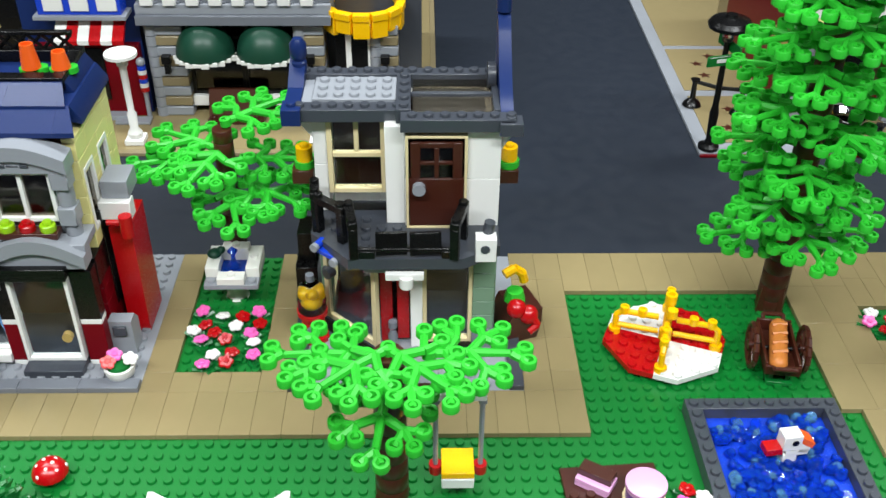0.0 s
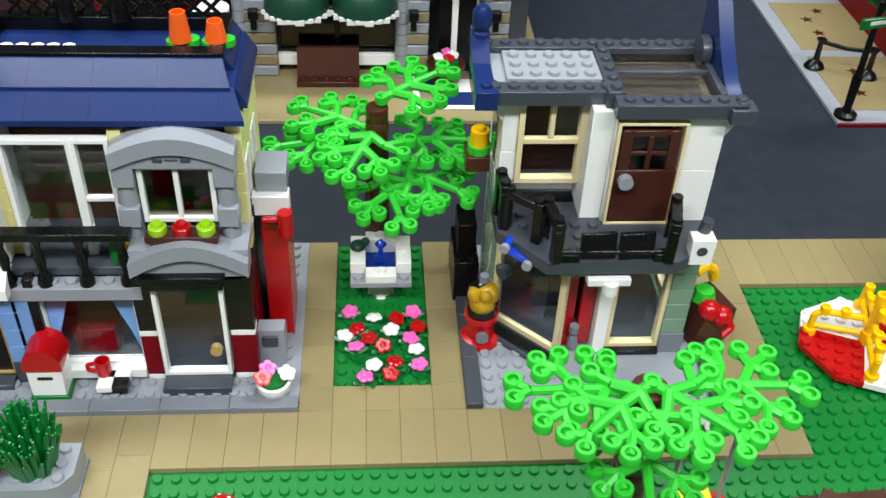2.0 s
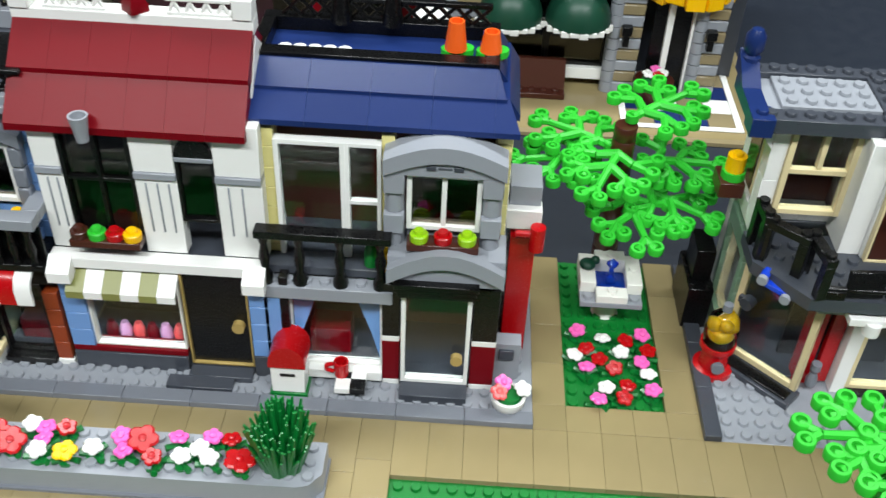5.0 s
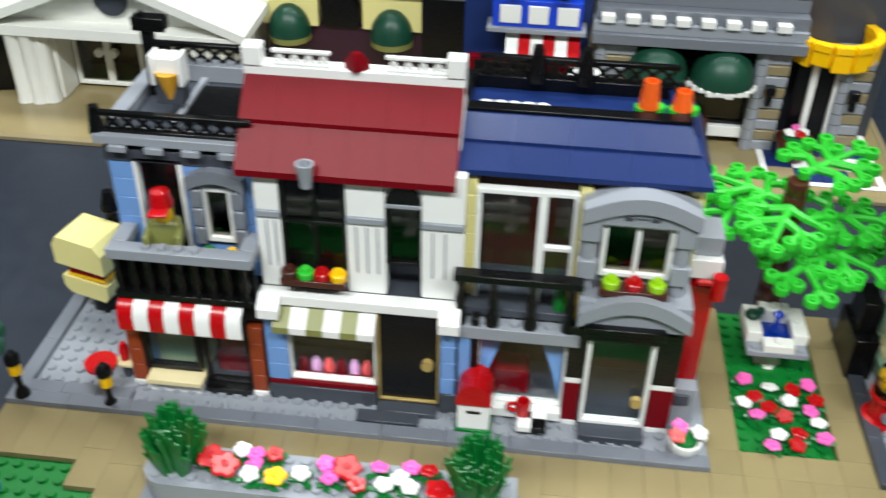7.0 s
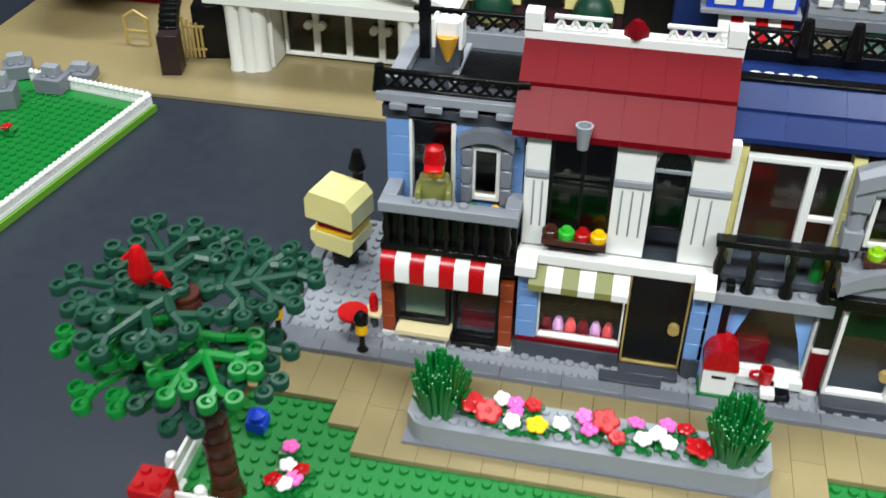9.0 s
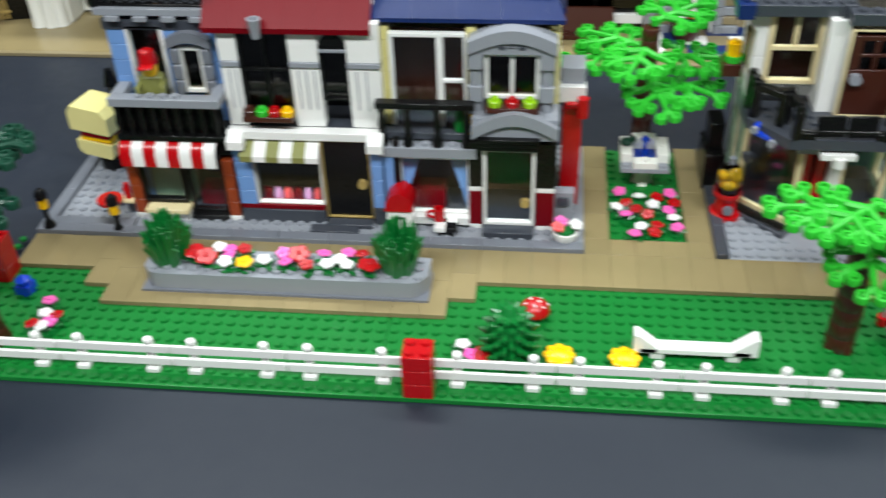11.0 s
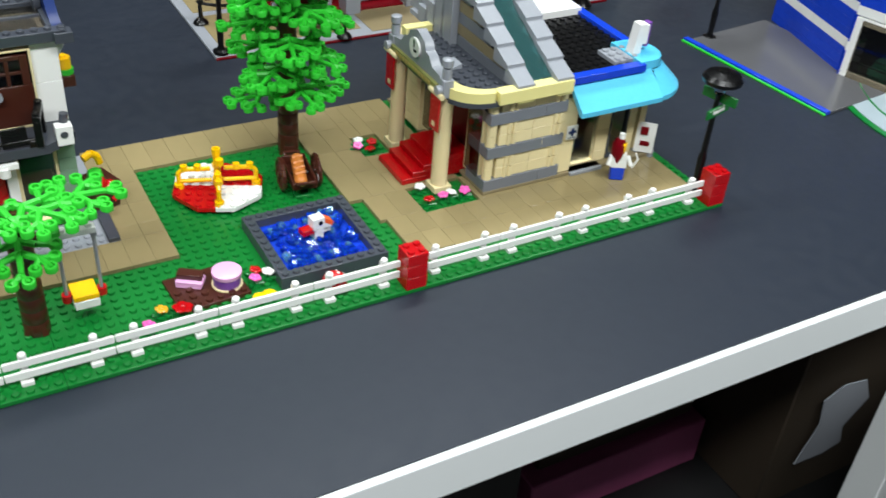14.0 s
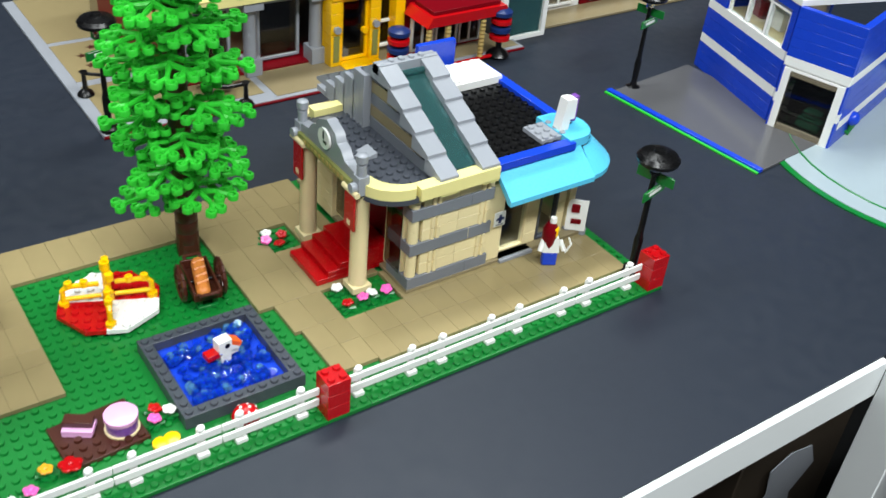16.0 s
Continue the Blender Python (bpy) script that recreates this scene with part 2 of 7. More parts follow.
# ---- green baseplates ----
TAN_RECTS = [(1.6, 8, 12, 16), (8, 10, 10, 16), (10, 36, 8, 16), (36, 38, 10, 16), (38, 76, 12, 16), (46, 56, 16, 18), (72, 76, 16, 18),
             (46, 48, 18, 32), (54, 56, 18, 32), (72, 76, 18, 32), (76, 93, 27, 32), (93, 98, 14, 32), (98, 101, 14, 21), (98, 101, 25, 32),
             (95, 99, 4, 10), (94.4, 99, 10, 14), (99, 126.6, 3.6, 9.6), (105, 126.6, 9.6, 14), (101, 105, 14, 32)]


def covered(x, y):
    if 99 < x < 105 and 9.6 < y < 13.6 or 98 < x < 101 and 21 < y < 25.2:
        return False
    if any(a - 0.3 < x < b + 0.3 and c - 0.3 < y < d + 0.3 for a, b, c, d in TAN_RECTS):
        return True
    return x < 46 and y > 15.5 or 56 < x < 72.4 and y > 15.5 or 82.2 < x < 92.6 and 4 < y < 14.4 or x > 104 and y > 9


for k in range(4):
    bp = thing("baseplate", "bright green studded toy baseplate on the table", "baseplate", 32 * k, 0, 0, 0, "row of baseplates")
    m = M().box(0.02, 31.98, 0, 32, -3.0, 0, 0.03) if k else M().box(0.02, 31.98, 0, 12, -3.0, 0, 0.03).box(1.62, 31.98, 12, 32, -3.0, 0, 0.03)
    part("plate", m, GREEN, bp)
    m = M()
    for i in range(32):
        for j in range(32):
            x, y = 32 * k + i + 0.5, j + 0.5
            if not covered(x, y):
                m.stud(i + 0.5, j + 0.5, 0, 10)
    st = part("studs", m, GREEN, bp)
    tagged(st, "", "", "", "stuff")

# ---- fence ----
POSTS = [(0, 0), (34, 0), (92, 0), (126, 0), (0, 10)]
for x, y in POSTS:
    t = thing("fence_pillar", "red brick-built fence pillar on the green baseplate", "pillar", x, y, 0, 0, "fence pillars")
    for k in range(3):
        part("brick", M().box(0.02, 1.98, 0.02, 1.98, 9.6 * k, 9.6 * k + 9.5), RED, t)
    part("studs", M().studs(0, 2, 0, 2, 28.8), RED, t)


def fence_section():
    t = thing("fence_section", "white plastic two-rail fence section on green plate", "fence", 2, 1, 0, 0, "white rail fence")
    for z in (5.4, 14.2):
        part("rail", M().box(0.03, 7.97, 0.22, 0.46, z, z + 5.4, 0.05), WHITE, t)
    for x in (1.5, 6.5):
        m = M().box(x - 0.3, x + 0.3, 0.46, 0.8, 2.0, 21.4, 0.05).box(x - 0.46, x + 0.46, 0.1, 0.95, 0, 3.2, 0.05)
        m.stud(x, 0.5, 21.4)
        part("post", m, WHITE, t)
    return t


sec = fence_section()
for k in range(1, 4):
    copy_thing(sec, at(2 + 8 * k, 1))
for k in range(7):
    copy_thing(sec, at(36 + 8 * k, 1))
for k in range(4):
    copy_thing(sec, at(94 + 8 * k, 1))
copy_thing(sec, at(1.4, 2.0, 0, 90))

# ---- pool ----
pool = thing("pool", "square dark grey brick pool with clear blue water studs", "pool", 82.4, 4.3, 0)
for x0, x1, y0, y1 in ((0, 10, 0, 1), (0, 10, 9, 10), (0, 1, 1, 9), (9, 10, 1, 9)):
    part("rim", M().box(x0, x1, y0, y1, 0.2, 9.6).studs(x0, x1, y0, y1, 9.6), DGREY, pool)
part("pool_floor", M().box(1, 9, 1, 9, 0.2, 3.0), BLUE, pool)
rnd = random.Random(3)
for mat, cnt, seed in ((WATER, 150, 1), (LWATER, 30, 2)):
    m = M()
    for i in range(cnt):
        x, y, z = 1.4 + 7.2 * rnd.random(), 1.4 + 7.2 * rnd.random(), 3.0 + 2.4 * rnd.random()
        m.rod((x, y, z), (x + rnd.uniform(-0.25, 0.25), y + rnd.uniform(-0.25, 0.25), z + 2.2), 0.36, 0.36, 10)
        if rnd.random() < 0.6:
            m.stud(x, y, z + 2.2, 10, 0.25)
    tagged(part("water_studs", m, mat, pool, "loose clear blue round plates"), kind="stuff")
d = M()
d.box(-0.4, 0.5, -0.45, 0.45, 2.5, 9)
d.box(-0.3, 1.2, -0.45, 0.45, 8, 12).box(-0.6, 0.6, -0.48, 0.48, 12, 21)
d.prism([(0.6, 19), (1.4, 14), (1.1, 9), (0.5, 10)], "xz", -0.45, 0.45)
d.mat(1).box(-1.6, -0.5, -0.45, 0.45, 9.5, 13.5).mat(2).rod((0.15, -0.49, 17), (0.15, -0.53, 17), 0.22).mat(3).prism([(0.55, 20), (1.5, 15), (1.35, 12), (0.6, 16)], "xz", -0.47, 0.47)
solid("duck_toy", d, [WHITE, RED, BLACK, ORANGE], "white brick-built toy duck with red bill in the pool", "toy", 87.7, 9.4, 3, 8)

# ---- plants ----


def frond_mesh(name, mat, seed):
    """A moulded leaf branch: ribs that fork towards round hollow tips."""
    m = M()
    r = random.Random(seed)
    m.lathe(0, 0, [(0.42, -1), (0.42, 3.2), (0.26, 3.2), (0.26, 2.2)], 10)
    m.rod((0, 0, 1), (2.4, 0, 2.0), 0.3, 0.27, 7).rod((2.4, 0, 2.0), (4.4, 0.05, 1.6), 0.27, 0.22, 7)
    forks = [(0.9, 1.5, 1.2, ((0.5, 2.3), (1.7, 2.5))), (2.2, 3.0, 1.3, ((2.8, 2.5), (4.0, 2.1), (3.9, 1.1))), (4.2, 4.5, 0.0, ((5.3, 0.55), (5.2, -0.6)))]
    for stem, hx, hy, ends in forks:
        for sgn in ((1, -1) if hy else (1,)):
            if hy:
                m.rod((stem, 0, 1.8), (hx, hy * sgn, 1.6), 0.3, 0.27, 7)
            for ex, ey in ends:
                x, y = ex + r.uniform(-0.15, 0.15), ey * sgn + r.uniform(-0.15, 0.15)
                z = 1.0 + r.uniform(-0.9, 0.6) - 0.3 * abs(y)
                m.rod((hx, hy * sgn, 1.6), (x, y, z + 0.4), 0.26, 0.24, 6)
                m.lathe(x, y, [(0.4, z - 1.9), (0.48, z - 1.5), (0.48, z + 2.2), (0.44, z + 2.6), (0.27, z + 2.6), (0.27, z + 0.4)], 12)
    return mesh_of(name, m, mat)


FROND = [frond_mesh("leaf_branch", BGREEN, 1), frond_mesh("leaf_branch", BGREEN, 2)]
DFROND = [frond_mesh("leaf_branch", DGREEN, 3), frond_mesh("leaf_branch", DGREEN, 4)]
MFROND = [frond_mesh("leaf_branch", GREEN, 5)]


def tree(label, x, y, height, leaves, r0=0.95, r1=0.8, lean=(0, 0)):
    """leaves: (z, heading, offset outwards, droop, meshes)."""
    t = thing("toy_tree", label, "tree", x, y, 0, 0, "brick-built trees")
    m = M()
    z, k = 0.0, 0
    while z < height:
        h = min(9.6, height - z)
        f = z / height
        r = r0 + (r1 - r0) * f
        cx, cy = lean[0] * f, lean[1] * f
        m.lathe(cx, cy, [(r - 0.03, z), (r, z + 0.3), (r, z + h - 0.3), (r - 0.03, z + h)], 14)
        z += h
    for a in range(4):
        m.rod((math.cos(a * 1.57 + 0.5) * r0 * 0.8, math.sin(a * 1.57 + 0.5) * r0 * 0.8, 0), (lean[0] * 0.3, lean[1] * 0.3, height * 0.3), 0.42, 0.3, 7)
    part("trunk", m, BROWN, t)
    rr = random.Random(int(x * 7))
    for z, head, off, droop, kinds in leaves:
        f = z / height
        ob = part("leaf_branch", rr.choice(kinds), None, t)
        hd = radians(head)
        ob.matrix_local = pose((lean[0] * f + off * math.cos(hd)) * U, (lean[1] * f + off * math.sin(hd)) * U, z / 1000, 0, droop, head + rr.uniform(-6, 6))
    return t


tree("small tree with brown trunk and bright green leaf branches", 63.3, 7.2, 92, [
    (90, 184, 1.2, 1, FROND), (90, 2, 2.2, 2, FROND), (93, 222, 0.0, 2, FROND), (93, 318, 0.0, 2, FROND), (74, 264, 0.2, 8, FROND)], 1.0, 0.9)
tree("tree with bright green leaf branches behind the fountain", 50.8, 29.8, 104, [
    (84, 188, 1.6, 4, FROND), (88, 150, 0.8, 0, FROND), (82, 8, 1.4, 4, FROND), (90, 250, 0.0, 6, FROND), (70, 285, 1.0, 8, FROND), (70, 330, 1.4, 6, FROND),
    (106, 40, 0.4, -4, FROND)], 0.9, 0.7)
TALL = []
for k in range(10):
    for a in range(4):
        TALL.append((56 + 24 * k + (a % 2) * 9, 90 * a + 38 * k, 0.7, 4 - 0.3 * k, FROND))
tree("tall tree with thick brown trunk and bright green branches", 91.4, 25.4, 280, TALL, 1.05, 0.8)
tree("dark green tree with brown trunk beside the fence", 4.0, 3.6, 118, [
    (112, 175, 1.4, 0, DFROND), (104, 200, 1.0, 8, DFROND + MFROND), (92, 225, 0.8, 12, MFROND), (116, 20, 1.2, -4, DFROND), (112, 50, 1.0, -2, DFROND),
    (100, 335, 0.8, 6, DFROND), (96, 285, 0.4, 12, DFROND + MFROND), (118, 250, 0.2, 0, DFROND), (106, 310, 1.0, 5, MFROND), (110, 90, 0.8, 0, DFROND), (118, 130, 0.6, -4, DFROND)],
    0.85, 0.75, (-0.6, 0.4))
b = M().lathe(0, 0, [(0.25, 0), (0.55, 3), (0.62, 7), (0.45, 12), (0.42, 15), (0.2, 18)], 12)
b.prism([(0.3, 2), (1.3, -4), (1.0, 4)], "xz", -0.2, 0.2).prism([(-0.35, 16), (-0.75, 13.5), (-0.35, 13)], "xz", -0.12, 0.12)
solid("bird_toy", b, RED, "plain red plastic toy bird on the dark green tree", "toy", 1.6, 3.4, 123, 30)


def petals(mat, r=0.5):
    m = M()
    for k in range(5):
        a = 2 * math.pi * k / 5
        m.lathe(0.30 * r / 0.5 * math.cos(a), 0.30 * r / 0.5 * math.sin(a), [(0.26 * r / 0.5, 0), (0.27 * r / 0.5, 0.8), (0.2 * r / 0.5, 1.5)], 8)
    m.lathe(0, 0, [(0.22, 0), (0.22, 2.0), (0.12, 2.4)], 8)
    return mesh_of("petals", m, mat)


STEM = mesh_of("stem", M().rod((0, 0, 0), (0, 0, 6.4), 0.12, 0.12, 6).rod((0, 0, 1.2), (0.75, 0.2, 2.4), 0.13, 0.2, 6).rod((0, 0, 1.2), (-0.6, 0.5, 2.6), 0.13, 0.2, 6).rod((0, 0, 1.2), (0.1, -0.75, 2.2), 0.13, 0.2, 6).lathe(0, 0, [(0.5, 0), (0.5, 1.4)], 8), PINE)
BLOOM = {"red": petals(RED), "pink": petals(PINK), "white": petals(WHITE), "yellow": petals(YELLOW, 0.62), "orange": petals(TORANGE), "coral": petals(CORAL), "bigred": petals(RED, 0.78)}
rf = random.Random(5)


def flower(x, y, color, z=0.0, group="flowers in the beds"):
    word = {"bigred": "large red", "coral": "coral red"}.get(color, color)
    t = thing("flower", word + " plastic flower on a green stem", "flower", x, y, z, rf.uniform(0, 70), group)
    part("stem", STEM, None, t)
    ob = part("petals", BLOOM[color], None, t)
    ob.matrix_local = pose(0, 0, 0.0062, rf.uniform(-14, 14), rf.uniform(-14, 14), rf.uniform(0, 70))
    return t


# the long bed beside the white house
BED = "pink 225 485 red 305 475 red 315 435 white 250 445 pink 395 445 white 380 393 red 275 378 pink 188 380 pink 358 352 white 150 340 red 228 350 red 187 315 white 295 320 red 378 310 white 237 275 red 308 278 pink 160 250 pink 358 253".split()
for k in range(0, len(BED), 3):
    px, py = float(BED[k + 1]), float(BED[k + 2])
    left, right = 108 + (py - 80) * 0.045, 375 + (py - 80) * 0.145
    flower(48.05 + 5.9 * (px - left) / (right - left), 17.9 + (530 - py) / 40.0 - 0.75, BED[k], 0.5, "flowers in the long bed")

# ---- planter before the cafe row ----
pl = thing("planter", "long grey planter with rounded ends on tan pavement", "planter", 13, 9.5, 3.2, size=(1.05, 0.98, 1))
m = M()
pts = [(0.0, 1.0), (0.6, 0.2), (1.2, 0.0), (19.3, 0.0), (19.9, 0.2), (20.5, 1.0), (20.5, 3.2), (0.0, 3.2)]
m.prism(pts, "xy", 0.1, 12.8)
part("trough", m, LGREY, pl)
part("base_plate", M().prism([(-0.1, -0.2), (20.6, -0.2), (20.6, 3.3), (-0.1, 3.3)], "xy", 0.02, 1.6), MGREY, pl)
part("studs", M().studs(0.3, 20.3, 0.2, 3.2, 12.8), LGREY, pl)


def grass_bush(label, x, y, z):
    t = thing("bush", label, "bush", x, y, z, 0, "grass bushes")
    r = random.Random(int(x * 10))
    for h, cnt in (("foliage", 190),):
        m = M()
        for i in range(cnt):
            a, q = r.uniform(0, 6.28), r.random() ** 0.6
            x0, y0, L = 1.1 * q * math.cos(a), 1.1 * q * math.sin(a), r.uniform(22, 40) * (1 - 0.35 * q)
            x1, y1 = x0 + 0.8 * q * math.cos(a), y0 + 0.8 * q * math.sin(a)
            m.rod((x0, y0, 0), ((x0 + x1) / 2, (y0 + y1) / 2, L * 0.6), 0.17, 0.16, 6).rod(((x0 + x1) / 2, (y0 + y1) / 2, L * 0.6), (x1, y1, L), 0.16, 0.07, 6)
        part(h, m, PINE, t)


grass_bush("dark green grass bush at the planter's end", 14.9, 11.2, 16.0)
grass_bush("dark green grass bush at the planter's end", 32.3, 11.2, 16.0)
PL = "bigred 18.1 11.4 bigred 19.0 10.9 white 19.6 12.3 pink 20.4 12.1 red 21.4 12.2 pink 20.5 11.3 white 20.4 10.6 yellow 21.8 10.6 white 23.1 11.0 pink 24.3 11.9 pink 24.7 10.9 bigred 25.5 11.6 red 26.2 10.6 pink 27.2 12.0 white 27.6 10.8 white 28.4 11.4 pink 28.9 12.2 red 29.9 12.1 bigred 30.6 10.6 white 29.0 10.8".split()
for k in range(0, len(PL), 3):
    flower(1.06 * float(PL[k + 1]) - 2.2, float(PL[k + 2]) - 0.35, PL[k], 16.0 if PL[k] != "bigred" else 17.4, "flowers in the planter")

# ---- garden ----
t = thing("bush", "dark green scaly round bush behind the fence", "bush", 40.8, 4.3, 0)
m = M()
for k in range(9):
    f = k / 8
    rad = 1.0 + 1.15 * math.sin(math.pi * (0.18 + 0.75 * f))
    n = 11
    for i in range(n):
        a = 2 * math.pi * (i + 0.5 * (k % 2)) / n
        c, s = math.cos(a), math.sin(a)
        m.rod((rad * 0.45 * c, rad * 0.45 * s, 1 + 3.7 * k), (rad * c, rad * s, 3.4 + 3.7 * k), 0.42, 0.14, 6)
m.lathe(0, 0, [(0.8, 0), (1.3, 8), (1.3, 26), (0.3, 37)], 12)
part("leaves", m, PINE, t)
for x, y, c in ((44.2, 4.2, "yellow"), (48.6, 4.2, "yellow")):
    t = thing("flower", "large round yellow plastic daisy low on the plate", "flower", x, y, 0.5, 0, "garden flowers")
    m = M()
    for k in range(8):
        a = 2 * math.pi * k / 8
        m.lathe(0.75 * math.cos(a), 0.75 * math.sin(a), [(0.34, 4), (0.36, 5.2), (0.26, 6)], 8)
    part("petals", m.lathe(0, 0, [(0.6, 3.5), (0.6, 6), (0.3, 7)], 10), YELLOW, t)
    part("stem", M().lathe(0, 0, [(0.6, 0), (0.3, 4)], 8), PINE, t)
GF = "white 37.6 4.6 pink 38.2 3.6 bigred 39.1 3.6 orange 72.4 4.8 bigred 74.0 4.4 pink 71.0 3.4 pink 80.6 5.8 red 81.0 6.8 white 81.9 6.2 pink 6.6 7.2 white 6.9 5.8 red 7.8 5.6 pink 7.6 4.9 white 7.2 4.4 red 6.4 4.6 white 98.4 23.6 pink 97.9 22.6 red 99.6 22.8 red 98.8 21.6 white 100.2 13.2 red 100.0 10.9 pink 101.6 11.0 white 102.6 11.2 pink 104.0 11.0".split()
for k in range(0, len(GF), 3):
    flower(float(GF[k + 1]), float(GF[k + 2]), GF[k], 0.5, "garden flowers")
t = thing("flower", "flat yellow plastic flower beside the brown mat", "flower", 80.6, 3.6, 0.5, 0, "garden flowers")
part("petals", M().lathe(-0.4, 0, [(0.62, 2), (0.62, 4), (0.3, 4.6)], 10).lathe(0.5, 0.1, [(0.62, 2), (0.62, 4), (0.3, 4.6)], 10), YELLOW, t)
part("stem", M().lathe(0, 0, [(0.5, 0), (0.4, 2.4)], 8), PINE, t)
bench = thing("garden_bench", "long white plastic bench with upturned ends", "bench", 49.2, 4.8, 0, size=(0.98, 1.02, 1.07))
part("seat", M().box(0.4, 8.0, 0, 1.0, 4.4, 8.0, 0.06), WHITE, bench)
for x, s in ((0, 1), (8.4, -1)):
    part("armrest", M().prism([(x, 16), (x + s * 0.3, 16), (x + s * 1.6, 8), (x + s * 1.6, 5), (x, 5)], "xz", 0, 1.0), WHITE, bench)
for x in (1.2, 6.4):
    part("leg", M().box(x, x + 0.9, 0.1, 0.9, 0.2, 4.4), WHITE, bench)


def mushroom(x, y, r, label):
    t = thing("mushroom", label, "mushroom", x, y, 0.5)
    part("stalk", M().lathe(0, 0, [(0.45, 0), (0.38, 5), (0.3, 6)], 12), WHITE, t)
    m = M().lathe(0, 0, [(r, 5), (r * 0.98, 6.5), (r * 0.8, 9.5), (r * 0.45, 11.6), (0.02, 12.2)], 16)
    part("cap", m, RED, t)
    d = M()
    for k in range(9):
        a, q = k * 2.4, 0.28 + 0.6 * (k / 8)
        zz = 12.2 - 6.0 * q * q
        d.ball(q * r * math.cos(a), q * r * math.sin(a), zz - 0.2, 0.14, 8)
    part("spots", d, WHITE, t, "white spots on the cap")


mushroom(42.4, 8.7, 1.1, "red toadstool with white spots on the plate")
mushroom(86.6, 2.9, 1.1, "red toadstool with white spots beside the fence")

sw = thing("garden_swing", "toy swing with yellow seat hanging beside a tree", "swing", 67.2, 7.6, 0, size=(0.97, 1.04, 1.03))
part("crossbar", M().box(-1.5, 1.6, -0.4, 0.4, 61, 65).stud(1.1, 0, 65).stud(-0.9, 0, 65), WHITE, sw)
for x in (-1.35, 1.4):
    part("hanger", M().rod((x, 0, 14), (x, 0, 61), 0.16, 0.16, 8).box(x - 0.25, x + 0.25, -0.25, 0.25, 58, 61), LGREY, sw)
    part("clip", M().lathe(x, 0, [(0.42, 14), (0.42, 19)], 10), RED, sw)
part("beam", M().box(-3.6, -1.5, -0.45, 0.45, 60, 66), BROWN, sw, "brown beam from the trunk")
part("seat", M().box(-1, 1, -1, 1, 17.2, 20.6), YELLOW, sw, "smooth yellow seat tile")
part("seat_base", M().box(-1, 1, -1.05, 1, 11, 17, 0.06), WHITE, sw)

pm = thing("picnic_mat", "reddish brown studded plate as picnic mat", "mat", 73.9, 4.3, 0, 4, size=(1, 0.94, 1.03))
part("plate", M().box(0, 6, 0, 5, 0.2, 3.4), BROWN, pm)
part("studs", M().studs(0, 6, 0, 5, 3.4, lambda x, y: x > 3.3 and y > 1.2 or x < 3 and y > 3), BROWN, pm)
ck = thing("cake", "round lilac cake with pale pink top", "cake", 78.4, 6.5, 3.6)
part("cake_side", M().lathe(0, 0, [(1.1, 0), (1.15, 1), (1.15, 7), (1.05, 8)], 24), PURPLE, ck)
part("icing", M().lathe(0, 0, [(1.22, 8), (1.25, 8.6), (1.25, 11), (1.15, 11.4)], 24), LPINK, ck, "pale pink icing disc")
part("board", M().lathe(0, 0, [(1.3, -0.1), (1.3, 0.9)], 20), LTAN, ck)
sn = thing("sandwich", "brown and pink toy sandwich slice on the mat", "food", 75.7, 7.8, 3.6, -32, size=(0.97, 0.97, 0.97))
part("bread", M().box(-1.1, 1.1, -0.5, 0.5, 5, 9), BROWN, sn)
part("filling", M().box(-1.1, 1.2, -0.9, 0.5, 1.6, 5), LPINK, sn, "pale pink filling")
part("crust", M().box(-1.1, 1.1, -0.9, 0.4, 0, 1.6), LPINK, sn)

# ---- roundabout ----
mg = thing("roundabout", "red and white playground roundabout with yellow handrails", "roundabout", 82.4, 20.7, 0, -112, size=(1.01, 1.05, 1.01))
R8 = [(1.6, 3.9), (3.9, 1.6), (3.9, -1.6), (1.6, -3.9), (-1.6, -3.9), (-3.9, -1.6), (-3.9, 1.6), (-1.6, 3.9)]
part("turntable", M().prism([(x * 0.8, y * 0.8) for x, y in R8], "xy", 0.4, 3.4), BLACK, mg)
for k, mt in enumerate((WHITE, RED, WHITE, RED)):
    a = math.pi / 2 * k
    c, s = math.cos(a), math.sin(a)
    quad = [(0, 0), (3.9, 0), (3.9, 1.6), (1.6, 3.9), (0, 3.9)]
    m = M().prism([(x * c - y * s, x * s + y * c) for x, y in quad], "xy", 3.4, 6.6)
    for i in range(4):
        for j in range(4):
            if i + j < 5:
                x, y = i + 0.5, j + 0.5
                m.stud(x * c - y * s, x * s + y * c, 6.6)
    part("deck", m, mt, mg)
for k in range(4):
    a = math.pi / 2 * k + 0.1
    c, s = math.cos(a), math.sin(a)
    pts = [(3.4 * c, 3.4 * s, 6.6), (3.4 * c, 3.4 * s, 19), (3.0 * c, 3.0 * s, 22), (0.6 * c, 0.6 * s, 22)]
    m = M().path(pts, 0.22).rod((3.4 * c, 3.4 * s, 12), (0.5 * c, 0.5 * s, 12), 0.2)
    m.lathe(3.4 * c, 3.4 * s, [(0.42, 6.6), (0.42, 10)], 12)
    for q in (2.9, 1.7):
        m.lathe(q * c, q * s, [(0.32, 21), (0.32, 25.5), (0.2, 25.5), (0.2, 24.5)], 10)
    part("handrail", m, YELLOW, mg)
